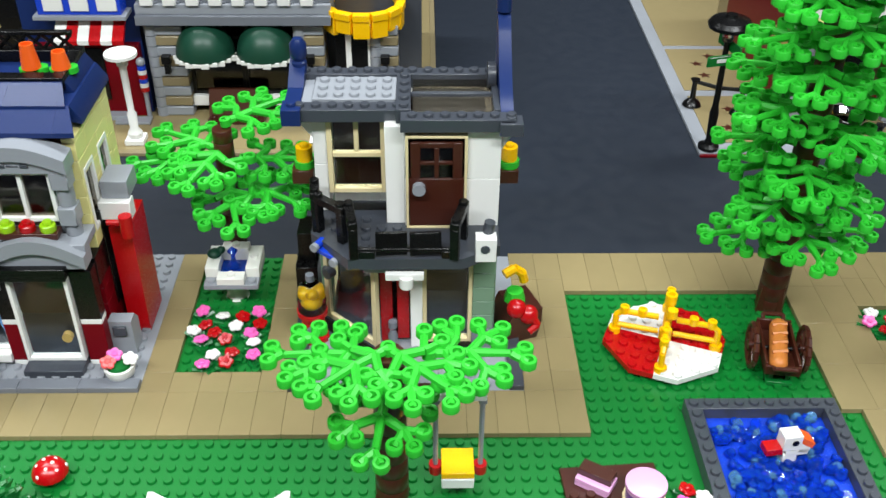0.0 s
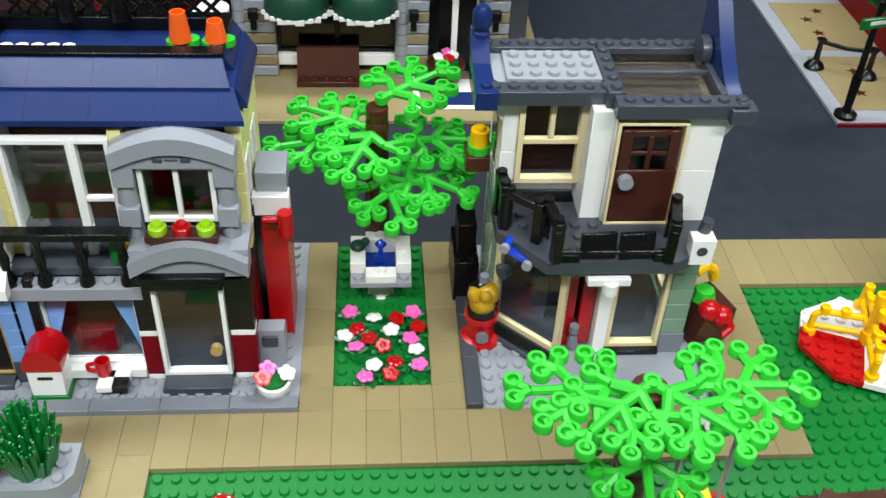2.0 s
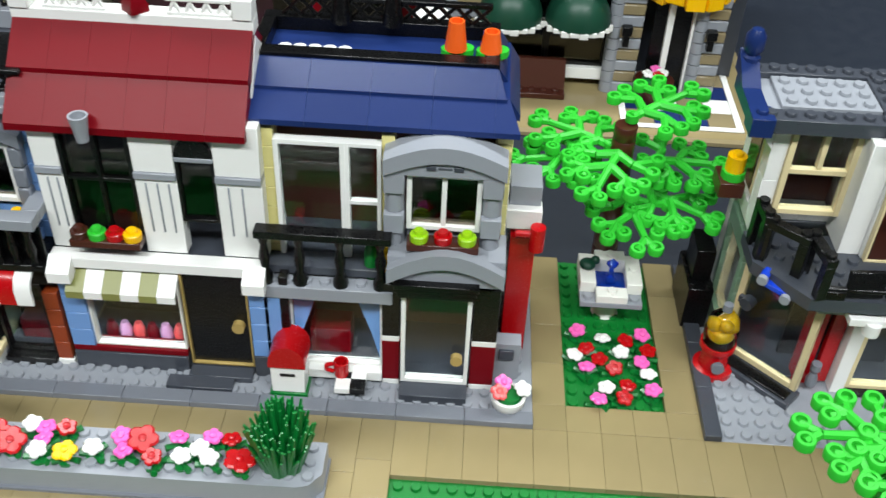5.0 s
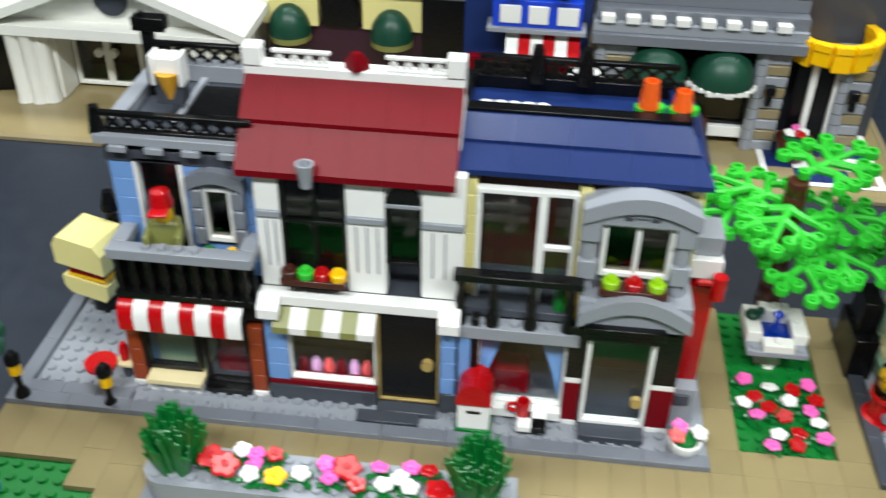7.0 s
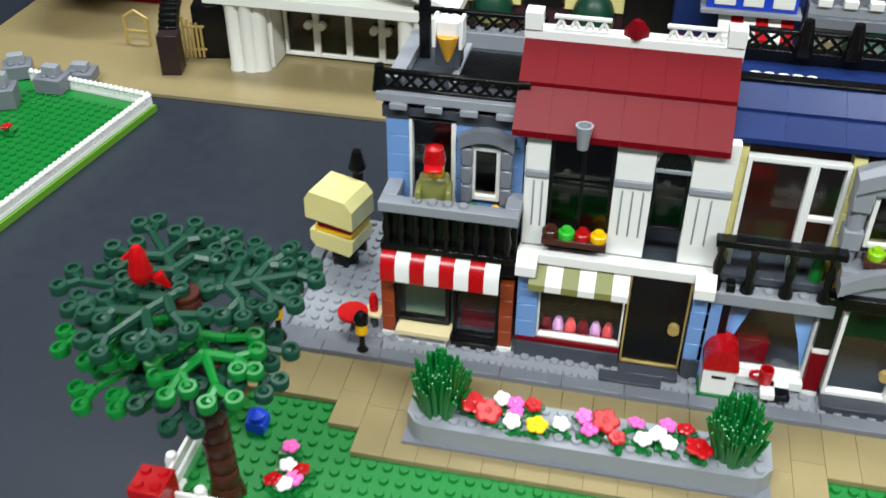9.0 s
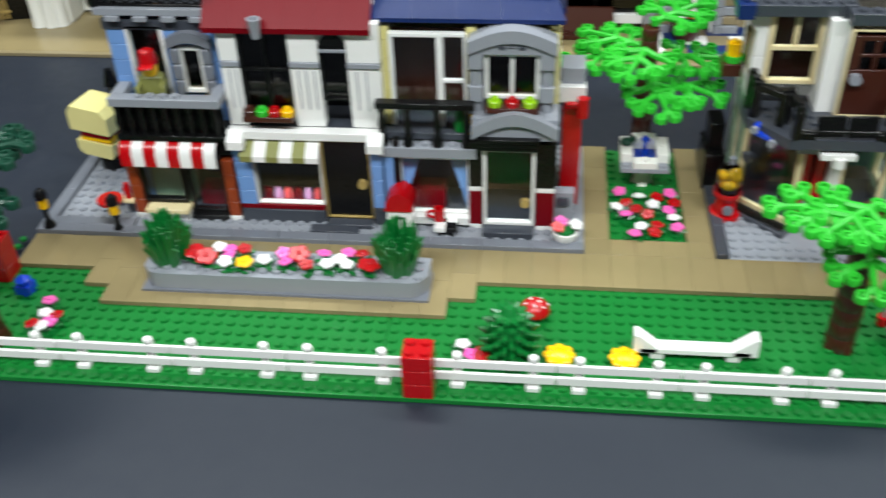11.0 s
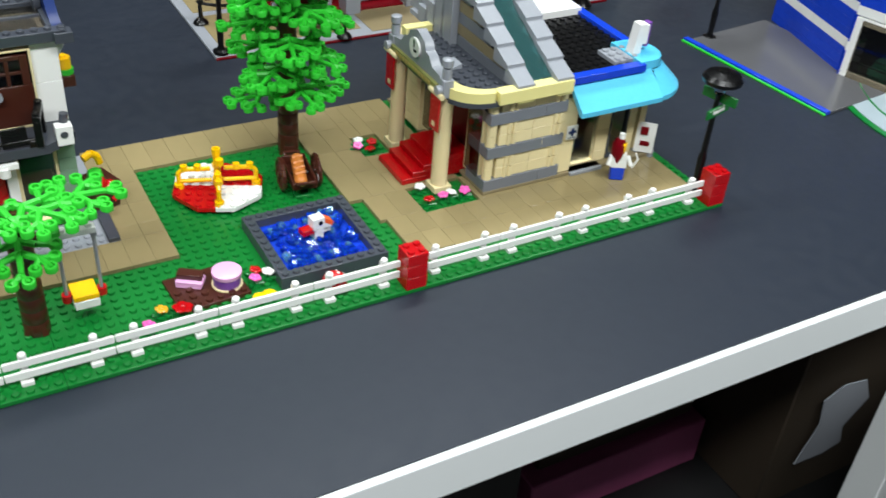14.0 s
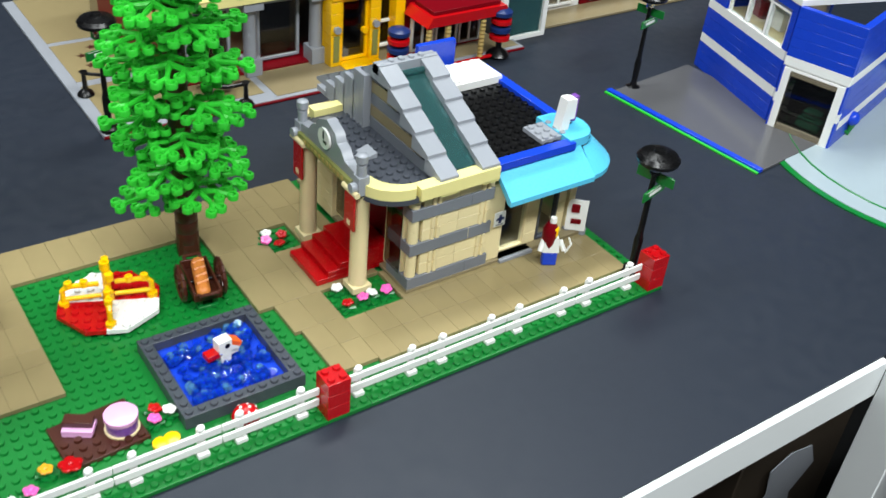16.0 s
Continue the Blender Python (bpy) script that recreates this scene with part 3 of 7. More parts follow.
part("center_pole", M().rod((0, 0, 6.6), (0, 0, 33), 0.3).lathe(0, 0, [(0.45, 6.6), (0.45, 14)], 12).rod((-0.2, 0, 18), (0.7, 0.3, 30), 0.24).lathe(0.7, 0.3, [(0.36, 28), (0.36, 33)], 10).lathe(0, 0, [(0.4, 33), (0.4, 39), (0.24, 39), (0.24, 37)], 10), YELLOW, mg)

ct = thing("handcart", "brown plastic handcart with two spoked wheels", "cart", 89.9, 18.9, 0.5, -8, size=(1, 1.04, 1))
part("tray", M().box(-1.1, 1.1, -2.2, 2.2, 9, 10.2).box(-1.2, -1.0, -2.2, 2.2, 9, 16).box(1.0, 1.2, -2.2, 2.2, 9, 16).box(-1.2, 1.2, -2.4, -2.2, 9, 15).box(-1.2, 1.2, 2.2, 2.4, 9, 17), BROWN, ct)
for y in (-2.5, 2.5):
    part("handle", M().path([(-0.7, y, 15), (-0.7, y * 1.16, 17), (0.7, y * 1.16, 17), (0.7, y, 15)], 0.16), BROWN, ct)
for x in (-1.75, 1.75):
    m = M()
    for k in range(16):
        a, b2 = 2 * math.pi * k / 16, 2 * math.pi * (k + 1) / 16
        m.rod((x, 1.5 * math.cos(a), 12.6 + 12 * math.sin(a)), (x, 1.5 * math.cos(b2), 12.6 + 12 * math.sin(b2)), 0.2, 0.2, 6)
        if k % 2 == 0:
            m.rod((x, 0, 12.6), (x, 1.45 * math.cos(a), 12.6 + 11.6 * math.sin(a)), 0.1, 0.1, 5)
    part("wheel", m.rod((x - 0.3, 0, 12.6), (x + 0.3, 0, 12.6), 0.35), BROWN, ct)
part("axle", M().rod((-1.7, 0, 12), (1.7, 0, 12), 0.15), BLACK, ct)
part("stand", M().box(-0.9, 0.9, -2.2, -1.2, 0, 2.6).box(-0.7, -0.4, -1.9, -1.5, 2, 9).box(0.4, 0.7, -1.9, -1.5, 2, 9), PINE, ct)
lf = M().rod((0, -2.0, 14), (0, 2.0, 14.5), 0.62, 0.62, 14).ball(0, -2.0, 14, 0.62).ball(0, 2.0, 14.5, 0.62)
for k in range(4):
    lf.rod((-0.5, -1.5 + k, 18.2), (0.5, -1.2 + k, 18.6), 0.16, 0.16, 6)
solid("bread_loaf", lf, LOAF, "long brown toy bread loaf in the cart", "bread", 89.9, 18.9, 0.5, -16)

# ---- fountain ----
ft = thing("fountain", "white and grey brick fountain with blue water", "fountain", 51, 27.1, 0.4)
part("column", M().lathe(0, 0, [(0.9, 0), (0.78, 2), (0.78, 11), (0.95, 13)], 20).box(-1, 1, -1.0, 1.0, 13, 16.2), CREAM, ft)
m = M().box(-2, 2, -2, 2, 16.2, 19.4)
for x, y in ((-1.5, -1.5), (1.5, -1.5)):
    m.stud(x, y, 19.4)
part("bowl_base", m, LGREY, ft)
for x0, x1, y0, y1, z in ((-2, -1, -1, 2, 26), (1, 2, -1, 2, 26), (-1, 1, 1, 2, 29), (-1, 1, -2, -1, 24)):
    part("bowl_side", M().box(x0, x1, y0, y1, 19.4, z).stud((x0 + x1) / 2, (y0 + y1) / 2, z), CREAM, ft)
part("water", M().box(-1, 1, -1, 1, 19.4, 21).lathe(0, 0, [(0.4, 21), (0.5, 23), (0.2, 26), (0.15, 30), (0.4, 33), (0.05, 36)], 10), WATER, ft)
solid("frog_toy", M().ball(0, 0, 2, 0.55, 12, 0.6).ball(0.5, 0.2, 3.5, 0.3), DGREEN, "plain dark green toy animal on the fountain rim", "toy", 49.5, 27.7, 26.4)

# ---- small repeated parts of the buildings ----


def framed_window(parent, x0, x1, y, z0, z1, frame_mat, glass=GLASS, bars=(), t=0.28, name="window"):
    """A window in a wall that faces -y: frame, pane and glazing bars."""
    m = M()
    m.box(x0, x0 + t, y - 0.1, y + 0.5, z0, z1, 0.02).box(x1 - t, x1, y - 0.1, y + 0.5, z0, z1, 0.02)
    m.box(x0 + t, x1 - t, y - 0.1, y + 0.5, z1 - t * 8, z1, 0.02).box(x0 + t, x1 - t, y - 0.1, y + 0.5, z0, z0 + t * 8, 0.02)
    for kind, v in bars:
        if kind == "v":
            m.box(v - t / 2, v + t / 2, y - 0.08, y + 0.4, z0 + t * 8, z1 - t * 8, 0.02)
        else:
            m.box(x0 + t, x1 - t, y - 0.06, y + 0.38, v - t * 4, v + t * 4, 0.02)
    w = part(name, m, frame_mat, parent)
    if glass is not None:
        g = part("pane", M().box(x0 + t * 0.8, x1 - t * 0.8, y + 0.16, y + 0.24, z0 + 2, z1 - 2, 0.01), glass, w)
        g.visible_shadow = False
    return w


def side_window(parent, x, y0, y1, z0, z1, frame_mat, glass=GLASS, t=0.28, out=1):
    m = M()
    a, b = (x - 0.4, x + 0.1) if out > 0 else (x - 0.1, x + 0.4)
    m.box(a, b, y0, y0 + t, z0, z1, 0.02).box(a, b, y1 - t, y1, z0, z1, 0.02)
    m.box(a, b, y0 + t, y1 - t, z1 - t * 8, z1, 0.02).box(a, b, y0 + t, y1 - t, z0, z0 + t * 8, 0.02)
    w = part("window", m, frame_mat, parent)
    g = part("pane", M().box(x - 0.2, x - 0.12, y0 + t, y1 - t, z0 + 2, z1 - 2, 0.01), glass, w)
    g.visible_shadow = False
    return w


def fruit_box(parent, x, y, z, w, mats):
    """A brown flower box with round studs in it."""
    f = part("flower_box", M().box(x, x + w, y - 1.0, y, z, z + 3.2), BROWN, parent)
    n = len(mats)
    for k, mt in enumerate(mats):
        xx = x + w * (k + 0.5) / n
        part("bloom", M().lathe(xx, y - 0.5, [(0.48, z + 3.2), (0.5, z + 4), (0.5, z + 6.2), (0.45, z + 6.6)], 14).stud(xx, y - 0.5, z + 6.6), mt, f)
    return f


def arch(m, x0, x1, y0, y1, z0, rise, thick):
    n = 10
    lo = [(x0 + (x1 - x0) * i / n, z0 + rise * math.sin(math.pi * i / n)) for i in range(n + 1)]
    hi = [(x, z + thick) for x, z in lo]
    return m.prism(lo + hi[::-1], "xz", y0, y1)


# ---- cafe row: shared base ----
base = thing("base_plate", "light grey studded base under the row of shops", "base plate", 1.6, 16, 0)
part("plate", M().box(0, 44.4, 1.0, 16, 0.2, 3.2), LGREY, base)
for k in range(11):
    part("kerb_tile", M().box(4.036 * k + 0.01, 4.036 * k + 4.03, 0, 1.0, 0.1, 6.3), MGREY, base, "mid grey smooth kerb tile")
for k in range(3):
    part("kerb_tile", M().box(-0.02, 0.98, 1.0 + 5.0 * k, 5.98 + 5.0 * k, 0.1, 6.35), MGREY, base)
for k in range(3):
    part("kerb_tile", M().box(0.98 + 2.3 * k, 3.26 + 2.3 * k, 1.0, 2.0, 3.2, 6.3), MGREY, base)
m = M()
m.studs(1, 44, 1, 16, 3.2, lambda x, y: 7.9 < x < 41.6 and y > 3.2 or x < 8 and y < 2)
tagged(part("studs", m, LGREY, base), kind="stuff")
part("drain", M().box(22.5, 26.5, 1.2, 2.2, 3.2, 6.0), DGREY, base, "dark grey grille plate")
Z0 = 3.2

# ---- shop with striped awning (blue) ----
s1 = thing("corner_shop", "medium blue toy shop with red striped awning", "building", 9.2, 19, Z0, size=(0.985, 1, 1.1))
bricks(s1, 0.0, 9.0, 8.6, 9.8, 0, 112, MBLUE, (), 9.6)
bricks(s1, 0.0, 1.0, 1.0, 8.6, 0, 57.6, MBLUE)
bricks(s1, 0.0, 0.9, 3.0, 8.6, 57.6, 112, MBLUE)
bricks(s1, 8.1, 8.98, 1.0, 8.6, 0, 57.6, MBLUE)
bricks(s1, 8.1, 8.98, 3.0, 8.6, 57.6, 112, MBLUE)
part("floor", M().box(0.2, 8.9, 0.2, 8.6, 0, 2), DGREY, s1)
for x in (0.0, 8.1):
    for k in range(4):
        part("pillar", M().box(x, x + 0.9, -0.2, 0.9, 3.2 + 9.6 * k, 12.7 + 9.6 * k), RUST, s1)
    part("pillar_foot", M().box(x - 0.02, x + 0.95, -0.3, 0.9, 0, 3.1), WHITE, s1)
# Added black sheet; its colour stands for the shade inside the shop.
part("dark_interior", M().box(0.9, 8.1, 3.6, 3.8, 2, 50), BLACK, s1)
part("counter", M().box(1.0, 4.6, -0.6, 0.8, 0, 7), WHITE, s1)
part("counter_ledge", M().box(1.2, 4.9, -1.1, 0.4, 7.2, 10), LTAN, s1, "tan serving ledge")
framed_window(s1, 1.0, 4.7, 0.0, 11, 44, BLACK, GLASS)
part("oven", M().box(1.3, 4.5, 1.4, 3.2, 2, 30), SAND, s1, "pale counter inside")
part("sofa", M().box(5.2, 7.8, 1.6, 3.4, 2, 13), DRED, s1, "dark red seat inside")
part("door_step", M().box(4.9, 8.0, -0.5, 0.4, 0.1, 4), BLACK, s1)
framed_window(s1, 4.9, 8.0, 0.2, 4, 44, BLACK, GLASS, (), 0.2, "glass_door")
part("lintel", M().box(0, 9, 0.1, 1, 44, 56), BLACK, s1)
for k in range(8):
    x0 = 0.3 + k * 0.98
    m = M().prism([(0.1, 56), (-0.5, 55.4), (-1.05, 53), (-1.3, 49), (-1.3, 41), (-1.15, 41), (-1.1, 48.6), (-0.9, 52), (-0.4, 54), (0.1, 54.4)], "yz", x0, x0 + 0.97)
    part("awning_stripe", m, RED if k % 2 == 0 else WHITE, s1)
part("balcony_floor", M().box(0.2, 9.0, -0.7, 2.2, 56, 59.2), BLACK, s1)
for k in range(9):
    part("baluster", M().lathe(0.6 + k * 0.98, -0.45, [(0.3, 59.2), (0.18, 62), (0.3, 67), (0.18, 73), (0.3, 78)], 10), BLACK, s1)
part("panel", M().box(0.4, 9.0, -0.1, 0.05, 59.2, 78), BLACK, s1)
for x0, x1, y0, y1 in ((0.2, 9.1, -0.9, 0.1), (0.2, 1.2, 0.12, 2.2), (8.1, 9.1, 0.12, 2.0)):
    m = M().box(x0, x1, y0, y1, 78, 83)
    if y1 == 0.1:
        for q in (2.6, 3.6, 4.6, 5.6):
            m.stud(q, -0.4, 83)
    part("parapet", m, LGREY, s1)
part("inner_floor", M().box(0.4, 8.1, 0.1, 2.0, 59.2, 64), MBLUE, s1)
bricks(s1, 0.1, 8.9, 2.0, 3.0, 58, 116, MBLUE, ((1.6, 4.6, 57, 117), (5.4, 7.6, 78, 110)))
framed_window(s1, 1.6, 4.6, 2.0, 64, 117, WHITE, GLASS, (("v", 4.4),), 0.2, "balcony_door")
# Black sheet in place of the unlit upper room behind the balcony.
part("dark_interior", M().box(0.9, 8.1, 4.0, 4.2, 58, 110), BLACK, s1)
framed_window(s1, 5.6, 7.5, 1.8, 78, 106, WHITE, SMOKE)
for sx in (5.0, 7.5):
    for k in range(3):
        part("surround_stone", M().box(sx, sx + 0.75, 1.4, 2.2, 77 + 9.6 * k, 86.2 + 9.6 * k, 0.1), MGREY, s1, "grey window stone")
part("window_arch", arch(M(), 4.9, 8.35, 1.3, 2.2, 105.5, 4, 6), MGREY, s1, "grey window arch")
part("figure_stand", M().box(3.0, 4.2, 0.4, 1.2, 64, 79), BLACK, s1)
fruit_box(s1, 5.2, 1.5, 70, 2.9, (GREEN, YELLOW))
RY, RZ = 0.7, 7.0
part("cornice", M().box(-0.1, 9.0, 1.2, 2.6, 108, 114).box(0.0, 9.0, 1.6, 9.6, 112, 117), DGREY, s1).location = (0, RY * U, RZ / 1000)
m = M().box(-0.4, 9.0, 0.9, 2.2, 117, 121)
for k in range(4):
    m.box(0.5 + k * 2.2, 1.6 + k * 2.2, 0.7, 1.0, 114, 117)
part("cornice_ledge", m, LGREY, s1).location = (0, RY * U, RZ / 1000)
m = M()
for k in range(9):
    xa, xb = 0.3 + k * 0.92, 1.22 + k * 0.92
    m.rod((xa, 1.5, 122), (xb, 1.5, 129), 0.12, 0.12, 5).rod((xa, 1.5, 129), (xb, 1.5, 122), 0.12, 0.12, 5)
part("roof_rail", m.box(0, 9, 1.3, 1.7, 121, 122.5).box(0, 9, 1.3, 1.7, 128.5, 130.5), BLACK, s1).location = (0, RY * U, RZ / 1000)
part("roof_deck", M().box(0, 9, 2.2, 9.6, 117, 119), DGREY, s1).location = (0, RY * U, RZ / 1000)
part("roof_edge", M().box(-0.1, 0.9, 2.2, 9.6, 119, 124).box(0.9, 8.9, 8.8, 9.7, 119, 127).studs(1, 9, 8.8, 9.8, 127), LGREY, s1).location = (0, RY * U, RZ / 1000)
part("skylight", M().box(4.2, 8.2, 3.4, 7.6, 119, 122).box(4.6, 7.8, 3.8, 7.2, 122, 122.4), BLACK, s1).location = (0, RY * U, RZ / 1000)
part("skylight_bar", M().box(3.8, 4.2, 2.6, 8.4, 119, 123), LGREY, s1).location = (0, RY * U, RZ / 1000)
m = M()
for k in range(9):
    xa, xb = 0.3 + k * 0.92, 1.22 + k * 0.92
    m.rod((xa, 9.4, 127), (xb, 9.4, 134), 0.12, 0.12, 5).rod((xa, 9.4, 134), (xb, 9.4, 127), 0.12, 0.12, 5)
part("roof_rail", m.box(0, 9, 9.2, 9.6, 134, 136), BLACK, s1).location = (0, RY * U, RZ / 1000)
part("corner_cone", M().lathe(-0.3, 1.6, [(0.5, 120), (0.35, 128), (0.3, 132)], 12), BLACK, s1).location = (0, RY * U, RZ / 1000)
part("mast", M().box(1.2, 1.7, 6.6, 7.1, 119, 150).box(0.6, 2.6, 6.4, 7.3, 150, 156).box(1.0, 1.3, 6.6, 7.0, 119, 158), BLACK, s1, "black roof mast").location = (0, RY * U, RZ / 1000)
ic = thing("roof_ornament", "white and orange cone-shaped ornament on the shop roof", "ornament", 12.6, 23.8, Z0 + 146)
part("cone", M().lathe(0, 0, [(0.15, 1), (0.6, 12), (0.75, 16)], 12), TORANGE, ic)
part("body", M().box(-0.7, 0.7, -0.2, 1.0, 15, 23).box(-0.95, -0.7, -0.4, 0.8, 10, 25).box(0.7, 0.95, -0.4, 0.8, 10, 25).stud(-0.3, 0.4, 23).stud(0.3, 0.4, 23), WHITE, ic)
part("base", M().box(-0.8, 0.8, -0.2, 0.9, 0, 14), DGREY, ic)
f = M().box(-0.75, 0.75, -0.4, 0.4, 0, 12, 0.12).box(-0.9, -0.6, -1.0, 0.2, 3, 9, 0.1).box(0.6, 0.9, -1.0, 0.2, 3, 9, 0.1)
f.mat(1).lathe(0, 0, [(0.4, 12), (0.5, 13.5), (0.5, 20), (0.4, 21.5)], 14).mat(2).lathe(0, 0, [(0.55, 18), (0.58, 20), (0.45, 25), (0.1, 26.5)], 14).box(-0.45, 0.45, -1.1, -0.3, 18, 19.4, 0.1)
solid("toy_figure", f, [OLIVE, YELLOW, RED], "plain toy figure in olive with red cap on balcony", "toy figure", 12.6, 19.9, Z0 + 87, 8).scale = (1.25, 1.25, 1.2)

# ---- hot sandwich sign and street things beside the shop ----
hs = thing("burger_sign", "large pale yellow burger sign on a black foot", "sign", 4.3, 26.4, Z0, -14, size=(1.12, 1.12, 1.4))
part("foot", M().lathe(0, 0, [(0.9, 0), (0.9, 6), (0.5, 8), (0.4, 12)], 14), BLACK, hs)
part("lower_bun", M().prism([(-1.6, 15), (-1.2, 12), (1.3, 11), (1.6, 14), (1.6, 19), (-1.6, 20)], "xz", -1.6, 1.0), PYELLOW, hs)
part("filling", M().box(-1.2, 1.5, -1.5, 0.9, 20, 22.5), YELLOW, hs)
part("patty", M().box(-1.0, 1.5, -1.6, 0.9, 22.5, 25), DRED, hs)
part("upper_bun", M().prism([(-1.8, 26), (1.7, 25), (1.7, 34), (1.2, 38), (-1.4, 39), (-1.8, 35)], "xz", -1.7, 1.1), PYELLOW, hs)
part("topping", M().lathe(0.3, 1.6, [(0.4, 0), (0.35, 40), (0.6, 42), (0.3, 50)], 10), BLACK, hs, "black post with a cap behind the bun")
t = thing("bar_stool", "red round stool on a grey post", "stool", 7.2, 18.6, Z0)
part("seat", M().lathe(0, 0, [(0.7, 11), (1.05, 13), (1.05, 15)], 16), RED, t)
part("leg", M().lathe(0, 0, [(0.5, 0), (0.2, 3), (0.25, 11)], 10), DGREY, t)
t = thing("side_table", "small tan table with red and green jar", "table", 8.4, 19.6, Z0)
part("tabletop", M().box(-0.6, 0.6, -0.6, 0.6, 9, 11), LTAN, t)
part("leg", M().rod((0, 0, 0), (0, 0, 9), 0.3), DGREY, t)
part("jar", M().lathe(0, 0, [(0.3, 11), (0.35, 18), (0.2, 22)], 10), RED, t)
t = thing("street_lantern", "small black lantern post with yellow light", "lantern", 8.4, 16.6, Z0)
part("post", M().lathe(0, 0, [(0.5, 0), (0.42, 3), (0.2, 6), (0.2, 14), (0.4, 15)], 12), BLACK, t)
part("light", M().lathe(0, 0, [(0.42, 15), (0.42, 22)], 12), YELLOW, t)
part("cap", M().lathe(0, 0, [(0.5, 22), (0.5, 26), (0.2, 29)], 12), BLACK, t)
copy_thing(t, at(2.6, 16.5, 6.4))
solid("wall_shrub_toy", M().box(0, 1.2, 0, 1.2, 0, 7).lathe(0.6, 0.6, [(0.5, 7), (0.6, 10), (0.1, 13)], 10), BLUE, "small blue brick beside the corner pillar", "brick", 3.2, 8.4, 0.2)

# ---- white shop with red roof ----
s2 = thing("middle_shop", "white toy shop with dark red sloped roof", "building", 18.1, 19, Z0, size=(1.04, 1, 1.1))
bricks(s2, 0.1, 11.8, 8.6, 9.8, 0, 117, WHITE)
part("party_wall", M().box(0.05, 0.4, 1, 8.6, 62, 112), WHITE, s2)
part("party_wall", M().box(11.4, 11.75, 1, 8.6, 62, 116), WHITE, s2)
part("floor", M().box(0.2, 11.6, 0.2, 8.6, 0, 2), DGREY, s2)
part("upper_floor", M().box(0.2, 11.6, 0.4, 8.6, 57, 60), DGREY, s2)
# One black sheet over both storeys plays the shade behind the panes.
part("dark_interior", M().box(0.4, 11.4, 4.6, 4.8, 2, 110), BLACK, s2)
part("plinth", M().box(0.2, 6.8, -0.3, 0.9, 0, 9), DGREY, s2)
part("sill", M().box(0.2, 6.8, -0.2, 0.9, 9.1, 12), DRED, s2)
for x0, x1 in ((0.2, 1.5), (10.7, 11.8)):
    for k in range(4):
        part("pillar", M().box(x0, x1, -0.2, 0.9, 12.1 + 9.6 * k, 21.6 + 9.6 * k), MBLUE, s2)
part("pillar_foot", M().box(10.7, 11.8, -0.25, 0.9, 0, 12), DGREY, s2)
framed_window(s2, 1.5, 6.8, 0.1, 12, 50, CREAM, GLASS, (), 0.12)
for k in range(6):
    part("pastry", M().lathe(2.0 + k * 0.8, 1.4, [(0.35, 9), (0.38, 13), (0.2, 17)], 10), (DRED, LPINK, CORAL)[k % 3], s2)
framed_window(s2, 6.9, 10.6, 0.2, 3, 56, GOLD, None, (), 0.13, "door_frame")
d2 = part("front_door", M().box(7.02, 10.48, 0.3, 0.55, 3.6, 55.6), BLACK, s2, "glossy black door")
part("door_knob", M().rod((9.9, -0.1, 27), (9.9, 0.3, 27), 0.36, 0.36, 14), GOLD, d2, "gold door knob")
part("step", M().box(6.9, 10.6, -0.9, 0, 0.1, 3), DGREY, s2)
for k in range(6):
    x0 = 0.9 + k * 1.0
    part("awning_stripe", M().prism([(0.6, 57), (-1.0, 48.5), (-1.0, 45), (-0.85, 45), (-0.8, 47.6), (0.6, 55)], "yz", x0, x0 + 0.99), OLIVE if k % 2 == 0 else WHITE, s2)
part("lintel", M().box(0.0, 11.8, -0.1, 0.9, 56, 61), WHITE, s2)
part("side_slope", M().prism([(0, 62), (-0.9, 57), (-0.9, 52), (0, 52)], "yz", 0.05, 1.3), WHITE, s2)
part("side_slope", M().prism([(0, 62), (-0.9, 57), (-0.9, 52), (0, 52)], "yz", 10.6, 11.8), WHITE, s2)
W2 = ((1.5, 5.2, 68, 124), (7.4, 9.4, 78, 124))
bricks(s2, 0.1, 11.8, 0.9, 1.8, 61.2, 98, WHITE, W2, 36.8, 12)
part("string_course", M().box(0.1, 1.5, 0.75, 1.7, 98, 101), LGREY, s2)
part("string_course", M().box(5.2, 7.4, 0.75, 1.7, 98, 101), LGREY, s2)
part("string_course", M().box(9.4, 11.8, 0.75, 1.7, 98, 101), LGREY, s2)
bricks(s2, 0.1, 11.8, 0.9, 1.8, 101, 124, WHITE, W2, 23, 12)
for x in (0.6, 1.1, 5.7, 6.3, 6.9, 10.0, 10.7):
    part("groove", M().box(x, x + 0.1, 0.84, 0.95, 72, 96), LGREY, s2)
framed_window(s2, 1.5, 5.2, 1.0, 68, 122, BLACK, SMOKE, (("v", 3.4), ("h", 96)), 0.22)
framed_window(s2, 7.4, 9.4, 1.0, 78, 108, BLACK, SMOKE, (), 0.16)
part("window_bar", M().box(7.4, 9.4, 0.8, 1.3, 107, 109), LGREY, s2)
m = M()
n = 10
m.prism([(8.4 - 0.98 * math.cos(math.pi * i / n), 109 + 9 * math.sin(math.pi * i / n)) for i in range(n + 1)], "xz", 0.85, 1.1)
part("arched_top", m, BLACK, s2)
bricks(s2, 7.4, 9.4, 1.1, 1.8, 109, 124, WHITE)
fruit_box(s2, 1.4, 0.9, 67, 3.8, (BROWN, BGREEN, RED, YELLOW))
